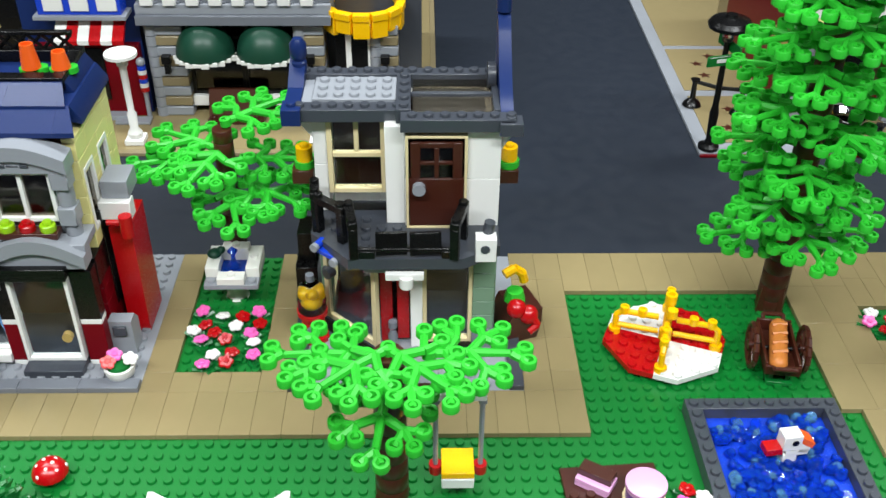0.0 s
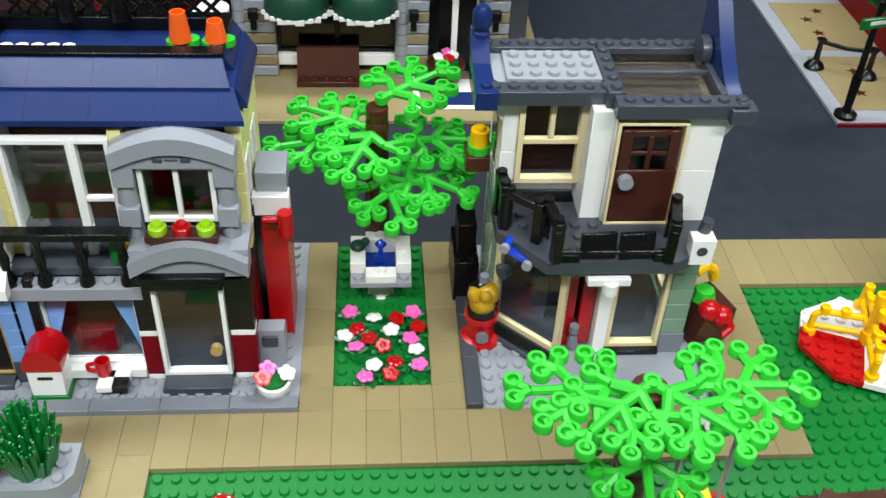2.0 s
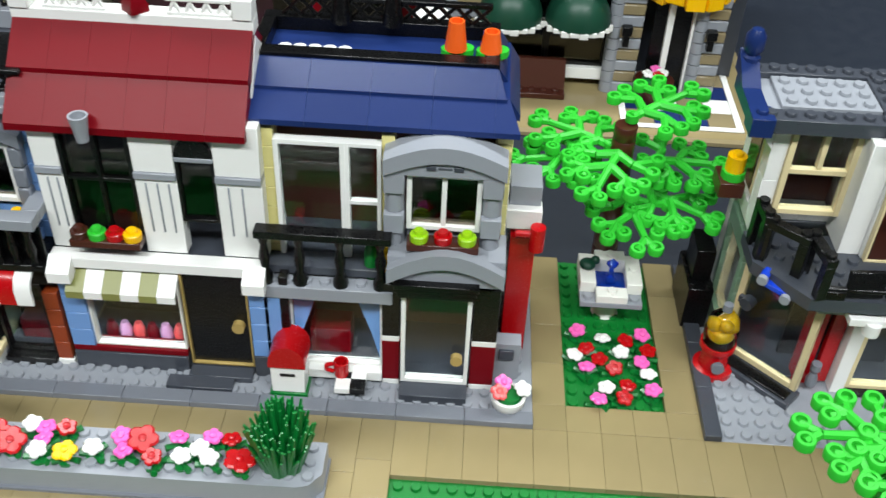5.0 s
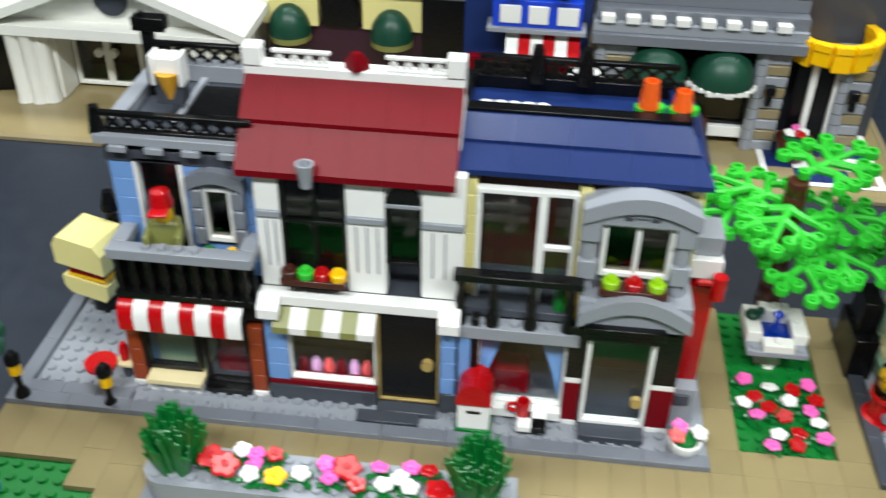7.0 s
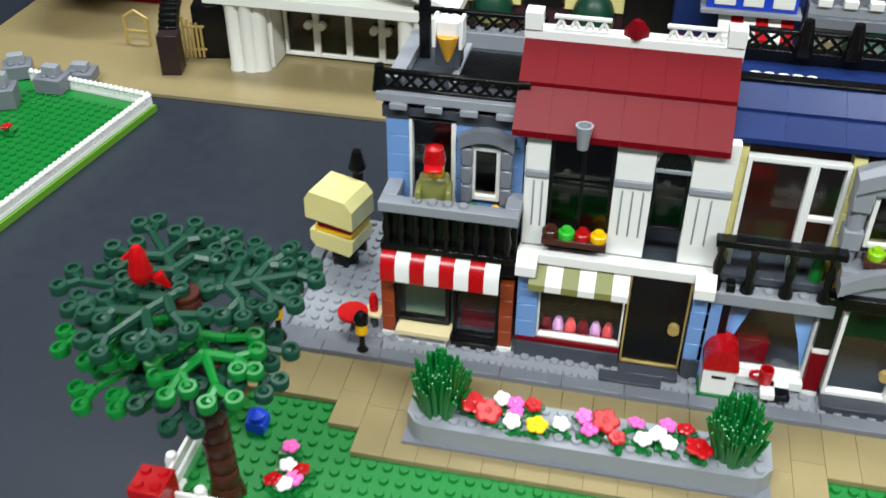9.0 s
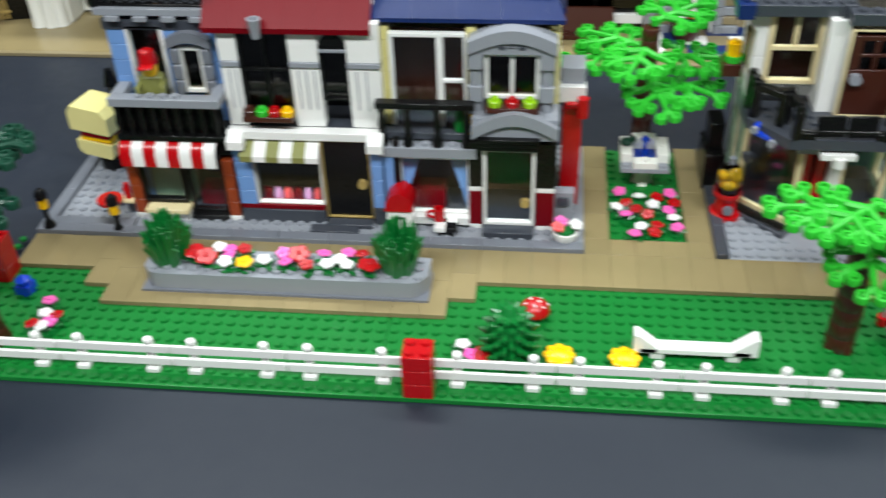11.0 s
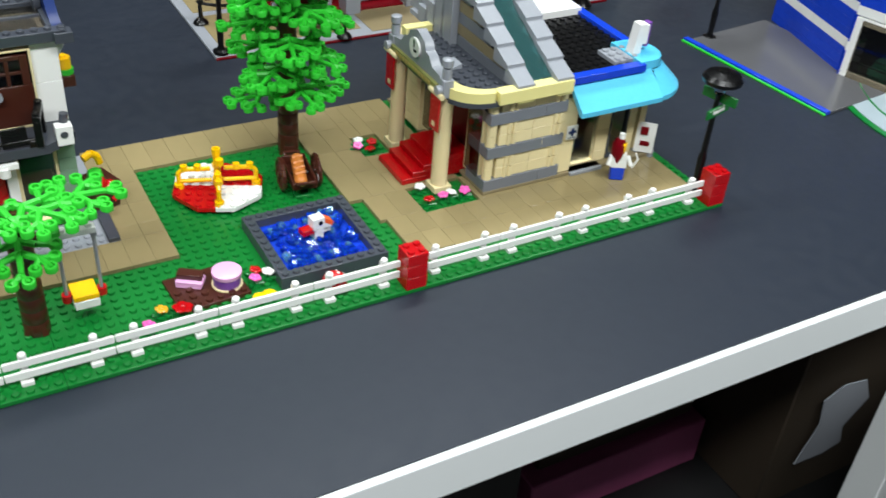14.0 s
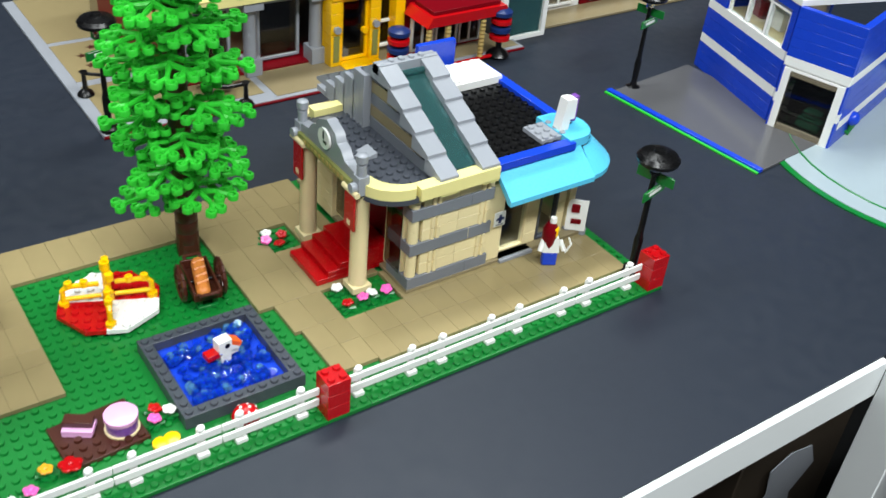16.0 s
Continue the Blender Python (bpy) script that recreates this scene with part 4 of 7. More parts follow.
for k, (ya, za, yb, zb) in enumerate(((0.6, 121.5, 2.5, 137), (2.45, 137.8, 4.6, 153))):
    for j in range(6):
        x0 = -0.75 + j * 2.0
        part("roof_slope", M().prism([(ya - 0.1, za), (yb, zb), (yb, zb - 8), (ya + 0.9, za - 4), (ya - 0.1, za - 3)], "yz", x0 + 0.005, x0 + 1.995), DRED, s2)
part("roof_back", M().prism([(4.6, 153), (9.8, 119), (4.6, 119)], "yz", -0.7, 11.2), DRED, s2)
part("gable", M().prism([(1.4, 117), (4.6, 148), (9.4, 117)], "yz", 11.2, 11.3), WHITE, s2)
part("parapet", M().box(-0.8, 11.3, 4.3, 5.4, 149, 155), WHITE, s2)
for x0, x1 in ((0.8, 4.0), (7.0, 10.2)):
    m = M().box(x0, x1, 4.4, 4.7, 154.8, 156.3).box(x0, x1, 4.4, 4.7, 160.5, 162)
    for k in range(4):
        xa = x0 + (x1 - x0) * k / 4
        m.rod((xa, 4.55, 154), (xa + (x1 - x0) / 8, 4.55, 160), 0.1, 0.1, 5).rod((xa + (x1 - x0) / 8, 4.55, 160), (xa + (x1 - x0) / 4, 4.55, 154), 0.1, 0.1, 5)
    part("lattice", m, WHITE, s2)
for x in (-0.8, 10.3):
    part("parapet_block", M().box(x, x + 1.0, 4.2, 5.3, 155, 163), WHITE, s2)
part("emblem", M().lathe(5.4, 4.7, [(0.7, 155), (0.7, 158), (0.3, 162)], 4), DRED, s2)
t = thing("roof_lamp", "light grey cup lamp at the red roof's edge", "lamp", 21.5, 19.2, Z0 + 129)
part("shade", M().lathe(0, 0, [(0.32, 0), (0.36, 4), (0.5, 11), (0.52, 12), (0.4, 12), (0.36, 8)], 16), LGREY, t)
part("bracket", M().box(-0.12, 0.12, 0, 0.8, 3, 5), LGREY, t)

# ---- cream cafe with blue roof ----
s3 = thing("cafe", "pale yellow toy cafe with dark blue sloped roof", "building", 30, 19, Z0, size=(1.026, 1, 1.1))
bricks(s3, 0.1, 13.2, 8.6, 9.8, 0, 120, PYELLOW)
bricks(s3, 12.4, 13.2, 1.6, 8.6, 0, 44, DRED)
bricks(s3, 12.4, 13.2, 2.2, 8.6, 60, 120, PYELLOW, ((2.6, 4.6, 68, 102), (5.8, 7.8, 68, 102)))
side_window(s3, 13.15, 2.6, 4.6, 68, 102, WHITE, SMOKE)
side_window(s3, 13.15, 5.8, 7.8, 68, 102, WHITE, SMOKE)
part("side_band", M().box(12.4, 13.25, 1.0, 8.6, 44, 60), BLACK, s3)
part("floor", M().box(0.2, 12.6, 0.2, 8.6, 0, 2), DGREY, s3)
part("upper_floor", M().box(0.2, 12.6, 0.6, 8.6, 56, 60), DGREY, s3)
# Dark brown here puts the cafe's indoor shade into the wall colour.
part("inner_wall", M().box(0.4, 12.4, 5.2, 5.4, 2, 108), BROWN, s3)
part("inner_table", M().box(2.2, 4.6, 2.0, 3.8, 2, 16), DRED, s3)
part("pillar", M().box(0.1, 1.0, -0.2, 0.9, 0, 52), MBLUE, s3)
for x0, x1 in ((1.0, 1.5), (6.7, 7.7), (11.8, 13.2)):
    part("pillar", M().box(x0, x1, -0.15, 0.9, 3, 26), DRED, s3, "dark red wall panel")
    part("pillar", M().box(x0, x1, -0.15, 0.9, 26, 29), WHITE, s3)
    part("pillar", M().box(x0, x1, -0.15, 0.9, 29, 58), BLACK, s3)
    part("pillar_foot", M().box(x0, x1, -0.15, 0.9, 0, 3), WHITE, s3)
framed_window(s3, 1.4, 6.7, 0.3, 8, 46, WHITE, GLASS, (), 0.14)
part("window_sill", M().box(1.4, 6.7, -0.4, 0.6, 3, 8), WHITE, s3)
for xa, xb in ((1.6, 2.9), (6.5, 5.2)):
    part("curtain", M().prism([(xa, 44), (xb, 44), ((xa * 0.65 + xb * 0.35), 24), (xa, 10)], "xz", 0.7, 0.9), MBLUE, s3, "pale blue curtain")
framed_window(s3, 7.8, 11.7, -0.4, 4.8, 56, WHITE, GLASS, (), 0.24, "front_door")
part("door_knob", M().rod((11.0, -0.95, 22), (11.0, -0.55, 22), 0.34, 0.34, 14), GOLD, s3, "gold door knob")
part("door_step", M().box(7.8, 11.7, -1.6, 0, 0.1, 4.6), DGREY, s3)
m = M()
for k in range(3):
    m.box(7.6 - 0.1 * k, 11.8 + 0.1 * k, -0.9 - 0.1 * k, 0.6, 56 + 2.8 * k, 58.4 + 2.8 * k)
part("door_hood", m, BLACK, s3)
part("door_arch", arch(M(), 7.0, 13.3, -0.9, 0.6, 63, 9.0, 7), LGREY, s3, "light grey arch over the door")
part("arch_fill", M().prism([(7.3, 62)] + [(7.3 + 5.7 * i / 8, 64 + 8.5 * math.sin(math.pi * i / 8)) for i in range(9)] + [(13.0, 62)], "xz", -0.6, 0.5), LGREY, s3)
part("bay_floor", M().box(7.0, 13.3, -0.3, 2.2, 70, 74), LGREY, s3)
part("balcony", M().box(-0.1, 7.3, -0.3, 1.9, 47.6, 54).studs(0, 7, -0.2, 1.8, 54), LGREY, s3)
for x in (0.3, 2.2, 4.4, 6.6):
    part("baluster", M().lathe(x, 0.2, [(0.42, 54), (0.42, 57), (0.2, 61), (0.32, 67), (0.18, 73), (0.36, 78)], 12), BLACK, s3)
part("handrail", M().box(-0.1, 7.2, -0.25, 0.6, 78, 81.5), BLACK, s3)
bricks(s3, 0.1, 7.2, 1.9, 2.9, 54, 120, PYELLOW, ((0.9, 6.5, 53, 116),))
framed_window(s3, 0.9, 4.6, 1.8, 56, 116, WHITE, GLASS, (), 0.26, "balcony_door")
framed_window(s3, 4.6, 6.5, 1.8, 56, 116, WHITE, GLASS, (("h", 88),), 0.22)
for sx in (6.7, 11.8):
    for k in range(4):
        m = M().box(sx, sx + 1.1, 0.5, 1.8, 71 + 9.6 * k, 80.4 + 9.6 * k, 0.06) if k % 2 else M().lathe(sx + 0.55, 1.2, [(0.54, 71 + 9.6 * k), (0.54, 80.4 + 9.6 * k)], 14)
        part("bay_stone", m, LGREY, s3)
bricks(s3, 7.9, 11.8, 1.2, 2.0, 74, 82, LGREY)
framed_window(s3, 7.9, 11.8, 0.9, 82, 109, WHITE, SMOKE, (("v", 9.85),), 0.26)
part("bay_arch", arch(M(), 6.7, 13.0, 0.3, 2.0, 109, 7, 7), LGREY, s3)
part("bay_fill", M().prism([(7.0, 109)] + [(7.0 + 5.7 * i / 8, 110 + 7 * math.sin(math.pi * i / 8)) for i in range(9)] + [(12.7, 109)], "xz", 0.5, 1.9), LGREY, s3)
part("bay_slots", M().box(8.9, 9.4, 0.42, 0.55, 112, 114).box(10.3, 10.8, 0.42, 0.55, 112, 114).box(9.5, 10.2, 0.44, 0.55, 112.6, 113.4), DGREY, s3)
fruit_box(s3, 8.0, 0.7, 77, 3.8, (LIME, RED, LIME))
part("bottle", M().lathe(6.0, 1.2, [(0.4, 54), (0.4, 66), (0.22, 74)], 12), GREEN, s3)
part("bottle", M().lathe(6.9, 1.0, [(0.4, 54), (0.42, 64), (0.42, 72)], 12), YELLOW, s3)
for k, (ya, za, yb, zb) in enumerate(((1.6, 125, 3.4, 132), (3.2, 132.6, 5.2, 139))):
    for j in range(4):
        x0 = -0.6 + j * 3.2
        part("roof_slope", M().prism([(ya, za), (yb, zb), (yb, zb - 7), (ya + 0.8, za - 3), (ya, za - 2.4)], "yz", x0 + 0.005, x0 + 3.195), NAVY, s3)
    xa, xb = 13.5 - 0.75 * k, 12.9 - 0.75 * k
    part("roof_corner", M().add([(12.2, ya, za / 8), (xa, ya, za / 8), (xb, yb, zb / 8), (12.2, yb, zb / 8),
                                 (12.2, ya, za / 8 - 0.3), (xa, ya, za / 8 - 0.3), (xb, yb, zb / 8 - 0.9), (12.2, yb, zb / 8 - 0.9)],
                                [(0, 1, 2, 3), (0, 4, 5, 1), (1, 5, 6, 2), (4, 7, 6, 5), (3, 2, 6, 7), (0, 3, 7, 4)]), NAVY, s3)
    part("roof_side", M().prism([(xa, za), (xa, za - 2.4), (xb - 0.8, zb - 7), (xb - 0.8, zb), (xb, zb)], "xz", yb + 0.02, 9.8), NAVY, s3)
part("terrace", M().box(-0.6, 12.0, 5.0, 9.8, 130, 134), NAVY, s3)
part("terrace_rim", M().box(-0.7, 12.3, 5.0, 5.9, 134, 140).box(-0.7, 12.3, 9.2, 10, 134, 140).box(11.5, 12.3, 5.9, 9.2, 134, 140).box(-0.7, 0, 5.9, 9.2, 134, 140), BLACK, s3)
m = M()
for k in range(12):
    xa, xb = 0.3 + k * 0.95, 1.25 + k * 0.95
    m.rod((xa, 9.6, 140), (xb, 9.6, 147), 0.12, 0.12, 5).rod((xa, 9.6, 147), (xb, 9.6, 140), 0.12, 0.12, 5)
part("roof_rail", m.box(0.2, 11.8, 9.4, 9.8, 147, 149), BLACK, s3)
for x in (3.6, 6.4):
    part("chimney_cone", M().lathe(x, 9.0, [(0.6, 140), (0.4, 152), (0.3, 156)], 12), BLACK, s3)
for k in range(8):
    part("round_plate", M().lathe(0.9 + k * 0.8, 6.6, [(0.36, 134), (0.36, 137 - (k > 4) * 1.5)], 12), WHITE, s3)
for x, h in ((9.4, 16), (11.3, 12)):
    t = thing("cone_toy", "orange cone on green studs on the cafe roof", "cone", 30.8 + x, 25.6, Z0 + 151)
    part("cone", M().lathe(0, 0, [(0.62, 3), (0.42, h), (0.34, h), (0.34, h - 3)], 14), ORANGE, t)
    part("base", M().lathe(-0.3, 0, [(0.5, 0), (0.5, 3)], 10).lathe(0.5, 0.2, [(0.5, 0), (0.5, 3)], 10), BGREEN, t)

# ---- street things before the cafe ----
t = thing("phone_box", "red telephone box with black frame beside the cafe", "phone box", 44.5, 24.4, Z0, size=(1.06, 1.05, 1.06))
part("body", M().box(-0.5, 0.9, -1.8, 1.6, 0, 68), RED, t)
part("side_frame", M().box(-1.2, -0.8, -1.9, 1.7, 20, 78), BLACK, t)
part("sign_box", M().box(-0.9, 1.1, -1.7, -0.7, 72, 82), WHITE, t, "white box at the top")
part("roof_box", M().box(-0.7, 1.0, -1.2, 1.0, 82, 92), LGREY, t, "light grey block on top")
part("hook", M().rod((0.9, -2.4, 66), (0.9, -2.4, 78), 0.42).rod((0.5, -2.4, 74), (-0.3, -2.4, 74), 0.2), RED, t, "red cup-shaped light")
t = thing("cash_machine", "grey sloped keypad terminal beside the cafe", "terminal", 44.2, 20.6, Z0)
part("body", M().prism([(-0.8, 0), (0.8, 0), (0.8, 18), (0.2, 24), (-0.8, 24)], "yz", -0.7, 0.9), LGREY, t)
part("keypad", M().box(-0.4, 0.5, -1.0, -0.8, 15, 21), DGREY, t)
part("side_sign", M().box(-1.1, -0.8, 0.4, 1.6, 30, 46), GREEN, t)
part("sign_arm", M().box(-1.0, -0.8, 0.8, 1.2, 0, 32), DGREY, t)
t = thing("mailbox", "red and white mailbox on a green plate", "mailbox", 31.5, 18.1, Z0, size=(1.1, 1.1, 1.2))
part("body", M().box(-0.9, 0.9, -0.8, 0.8, 3, 17), WHITE, t)
part("slot", M().box(-0.4, 0.4, -0.86, -0.78, 12, 13.4), BLACK, t)
n = 8
part("lid", M().prism([(-1, 17)] + [(-1.0 * math.cos(math.pi * i / n), 19 + 9 * math.sin(math.pi * i / n)) for i in range(n + 1)] + [(1, 17)], "xz", -0.9, 0.95), RED, t)
part("base", M().box(-1, 1, -0.9, 1, 0, 3), PINE, t)
t = thing("cafe_table", "red mug on a black and white chequered table", "table", 35.1, 18.1, Z0)
part("tile", M().box(-0.9, 0, -0.9, 0, 5, 8.4), WHITE, t)
part("tile", M().box(0, 0.9, -0.9, 0, 5, 8.4), BLACK, t)
part("tile", M().box(0, 0.9, 0, 0.9, 5, 8.4), WHITE, t)
part("tile", M().box(-0.9, 0, 0, 0.9, 5, 8.4), BLACK, t)
part("leg", M().lathe(0, 0, [(0.6, 0), (0.3, 2), (0.3, 5)], 10), GLASS, t)
mug = part("mug", M().lathe(-0.6, 0.3, [(0.42, 8.5), (0.46, 14), (0.46, 17), (0.36, 17), (0.36, 11)], 14).path([(-1.05, 0.3, 15), (-1.5, 0.3, 14), (-1.5, 0.3, 11), (-1.05, 0.3, 10)], 0.13), RED, t)
t = thing("flower_pot", "round white pot with pink and coral flowers", "flower pot", 44.5, 17.6, Z0)
part("pot", M().lathe(0, 0, [(0.6, 0), (0.95, 3), (1.05, 7), (1.05, 8.4), (0.85, 8.4), (0.85, 6)], 20), WHITE, t)
part("leaves", M().lathe(0, 0, [(0.8, 7), (0.7, 9.6)], 10), PINE, t)
for x, y, c in ((-0.6, -0.3, "coral"), (-0.35, 0.5, "pink"), (0.8, 0.1, "white")):
    ob = part("bloom", BLOOM[c], None, t)
    ob.matrix_local = pose(x * U, y * U, 0.012, 20, 8, 30)

# ---- white corner house ----
hb = thing("base_plate", "light grey studded base under the white house", "base plate", 56, 16, 0)
part("plate", M().box(1, 16, 0, 15.6, 0.2, 3.2), LGREY, hb)
for k in range(4):
    part("kerb_tile", M().box(0, 1, 3.9 * k, 3.9 * k + 3.88, 0.1, 6.4), DGREY, hb)
part("studs", M().studs(1, 15, 0, 7, 3.2, lambda x, y: x > 2.6 and y > 5 or x > 6 and y > 2.2), LGREY, hb)
part("kerb_tile", M().box(15.0, 16.0, 0, 7, 3.2, 6.4), DGREY, hb)
wh = thing("corner_house", "white toy house with balcony, brown door, grey roof", "building", 57.5, 15.9, Z0, size=(1.045, 1.08, 1.01))
part("floor", M().box(0.8, 12.0, 5.2, 12, 0, 2), DGREY, wh)
bricks(wh, 0.4, 12.2, 11.4, 12.2, 0, 131, WHITE)
bricks(wh, 0.4, 1.2, 7.2, 11.4, 0, 68, SAND, ((7.8, 11, 10, 60),))
bricks(wh, 11.4, 12.2, 5.6, 11.4, 0, 68, SAND, ((6.8, 10.4, 10, 60),))
side_window(wh, 0.8, 7.8, 11, 10, 60, LTAN, GLASS, 0.3, -1)
side_window(wh, 12.1, 6.8, 10.4, 10, 60, LTAN, GLASS)
# slanted glass door at the cut corner
sd = part("slanted_door", M().box(-2.5, 2.5, -0.15, 0.2, 0, 0.3).box(-2.5, -2.1, -0.15, 0.25, 4, 70).box(2.1, 2.5, -0.15, 0.25, 4, 70).box(-2.1, 2.1, -0.15, 0.25, 66, 70).box(-2.1, 2.1, -0.15, 0.25, 4, 7.5), LTAN, wh)
sd.matrix_local = pose(2.5 * U, 5.45 * U, 0, 0, 0, -43)
g = part("pane", M().box(-2.1, 2.1, 0.0, 0.08, 7, 66, 0.01), GLASS, sd)
g.visible_shadow = False
st = part("slanted_step", M().box(-2.9, 2.7, -1.3, 0.2, 0, 3.4), DGREY, wh)
st.matrix_local = pose(2.5 * U, 5.45 * U, 0, 0, 0, -43)
part("step_grille", M().box(-2.5, 2.4, -1.1, -0.3, 3.4, 4.6), BLACK, st)
part("handle", M().rod((-1.6, -0.7, 40), (-1.6, -0.1, 40), 0.4, 0.4, 12).box(-2.2, -1.4, -0.5, -0.2, 38, 42), DGREY, sd)
part("door_panel", M().box(4.5, 5.3, 4.9, 6.0, 0, 66), RED, wh, "red recessed door panel")
# Black sheet stands for the shade in the door recess.
part("recess_back", M().box(4.0, 6.4, 7.0, 7.3, 2, 66), BLACK, wh)
part("door_leaf", M().box(5.6, 6.4, 4.9, 5.3, 2, 66), RED, wh, "red door leaf")
part("shop_light", M().lathe(5.3, 4.4, [(0.3, 4), (0.34, 8), (0.2, 12)], 12).lathe(5.3, 4.4, [(0.3, 14), (0.3, 18)], 12), MGREY, wh)
part("pillar", M().box(6.5, 7.3, 4.3, 5.3, 0, 66), WHITE, wh)
framed_window(wh, 7.3, 10.6, 4.5, 3, 66, LTAN, GLASS, (), 0.28, "shop_window")
part("window_sill", M().box(7.3, 10.6, 4.0, 5.0, 0.1, 3), BLACK, wh)
for k in range(5):
    part("pillar", M().box(10.6, 12.0, 4.3, 5.6, 13 + 9.6 * k, 22.4 + 9.6 * k), SAND, wh, "sand green pillar")
part("pillar_foot", M().box(10.6, 12.05, 4.2, 5.6, 0, 13), MGREY, wh)
# Inner sheet coloured dark grey to hold the ground floor's shade.
part("back_room", M().box(1.4, 11.2, 10.0, 10.2, 2, 66), DGREY, wh, "dark grey sheet standing for the room's shade")
part("shelf", M().box(7.6, 10.4, 6.8, 8.6, 2, 24), DGREY, wh)
sg = part("shop_sign", M().box(3.6, 7.4, 3.0, 3.9, 60, 65.8), LGREY, wh)
part("sign_lamp", M().box(5.0, 7.4, 2.2, 3.0, 60, 64).lathe(6.3, 2.3, [(0.45, 56), (0.45, 62)], 12), WHITE, wh)
m = M().prism([(2.7, 2.4), (9.8, 2.4), (12.2, 3.8), (12.2, 7.8), (0.2, 7.8), (0.2, 5.2)], "xy", 66, 72.6)
part("balcony_floor", m, DGREY, wh)
m = M()
for i in range(12):
    for j in range(7):
        x, y = i + 0.7, j + 0.6
        if 3.4 < y and x + y > 6.6 and x < 6 and not (x > 4.6 and y > 6):
            m.stud(x, y, 72.6)
part("studs", m, DGREY, wh)


def rail_post(x, y, rz, w, tall=16.0):
    ob = part("railing", M().box(-w / 2, w / 2, -0.3, 0.3, tall, tall + 4).box(-w / 2, -w / 2 + 0.55, -0.28, 0.28, 0, tall).box(w / 2 - 0.55, w / 2, -0.28, 0.28, 0, tall).stud(-w / 2 + 0.4, 0, tall + 4).stud(w / 2 - 0.4, 0, tall + 4), BLACK, wh, "black plastic balcony railing")
    ob.matrix_local = pose(x * U, y * U, 0.0726, 0, 0, rz)


rail_post(0.5, 6.2, 95, 1.8, 20)
rail_post(1.5, 4.9, -38, 2.6, 18)
rail_post(2.9, 3.6, -80, 2.6, 18)
rail_post(9.6, 3.6, 75, 2.8, 18)
for x in (4.5, 6.6):
    p = part("balcony_board", M().box(0, 1.95, 0, 0.3, 1.5, 14), BLACK, wh, "glossy black panel")
    p.matrix_local = pose((x - 0.05) * U, 2.45 * U, 0.0726, -10, 0, 3)
part("clip_row", M().box(3.4, 4.4, 2.4, 3.0, 72.6, 77).box(8.5, 9.4, 2.4, 3.0, 72.6, 77).rod((3.2, 2.7, 77), (9.6, 2.7, 77), 0.16), BLACK, wh)
ob = part("blue_lamp", M().box(-1.0, 1.0, -0.4, 0.4, 0, 3.4).rod((-1.0, -0.4, 5), (-1.0, 0.6, 5), 0.36).rod((1.0, -0.4, 1), (1.0, 0.6, 1), 0.36), BLUE, wh, "blue bracket on the balcony")
ob.matrix_local = pose(1.3 * U, 4.0 * U, 0.066, 0, 12, -30) @ Matrix.Scale(0.75, 4)
part("lamp_lens", M().rod((-1.0, -0.8, 5), (-1.0, -0.4, 5), 0.38).rod((1.0, -0.8, 1), (1.0, -0.4, 1), 0.38), LGREY, ob)
WZ = 72.6
bricks(wh, 0.4, 5.4, 7.8, 8.7, WZ, 131, WHITE, ((1.3, 5.0, 85, 131),), 29.2, 6)
bricks(wh, 6.2, 12.2, 6.0, 7.0, WZ, 131, WHITE, ((6.3, 10.1, WZ - 1, 128),), 29.2, 6)
bricks(wh, 0.4, 1.3, 8.7, 11.4, WZ, 131, WHITE, ((8.9, 11.2, 86, 126),))
bricks(wh, 11.3, 12.2, 7.0, 11.4, WZ, 131, WHITE)
side_window(wh, 0.5, 8.9, 11.2, 86, 126, LTAN, SMOKE, 0.3, -1)
# Brown of these inner sheets is the upper room's shade, set as colour.
part("upper_back", M().box(1.4, 11.2, 11.0, 11.2, 73, 130), BROWN, wh)
part("upper_partition", M().box(5.5, 5.7, 8.7, 11.0, 73, 130), BROWN, wh)
framed_window(wh, 1.3, 5.0, 7.7, 85, 131, LTAN, GLASS, (("h", 108),), 0.32)
part("window_bar", M().box(3.0, 3.3, 7.64, 8.1, 110, 129), LTAN, wh)
part("pilaster", M().box(5.0, 6.2, 6.3, 8.0, WZ, 131), WHITE, wh)
framed_window(wh, 6.3, 10.1, 5.8, WZ, 128, LTAN, None, (), 0.16, "door_frame")
dm = M().box(6.5, 9.9, 5.75, 6.05, 74, 103).box(6.6, 7.2, 5.75, 6.05, 103, 124).box(9.2, 9.8, 5.75, 6.05, 103, 124).box(7.2, 9.2, 5.75, 6.05, 121, 124).box(8.05, 8.35, 5.76, 6.04, 103, 121).box(7.2, 9.2, 5.77, 6.03, 111, 113)
dr = part("front_door", dm, BROWN, wh, "reddish brown door with four panes")
g = part("pane", M().box(7.2, 9.2, 5.88, 5.94, 103, 121, 0.01), SMOKE, dr)
part("door_knob", M().rod((7.1, 5.3, 98), (7.1, 5.75, 98), 0.42, 0.42, 16), LGREY, dr, "grey round knob")
for x0, x1, y0, z0 in ((-0.9, 5.9, 7.0, 130), (6.0, 13.0, 5.5, 131)):
    part("roof_edge", M().box(x0, x1, y0, y0 + 1.1, z0, z0 + 7).studs(x0 + 0.2, x1, y0 + 0.05, y0 + 1.05, z0 + 7), DGREY, wh)
    part("roof_edge", M().box(x0, x1, 11.4, 12.4, 131, 139).studs(x0 + 0.2, x1, 11.4, 12.4, 139), DGREY, wh)
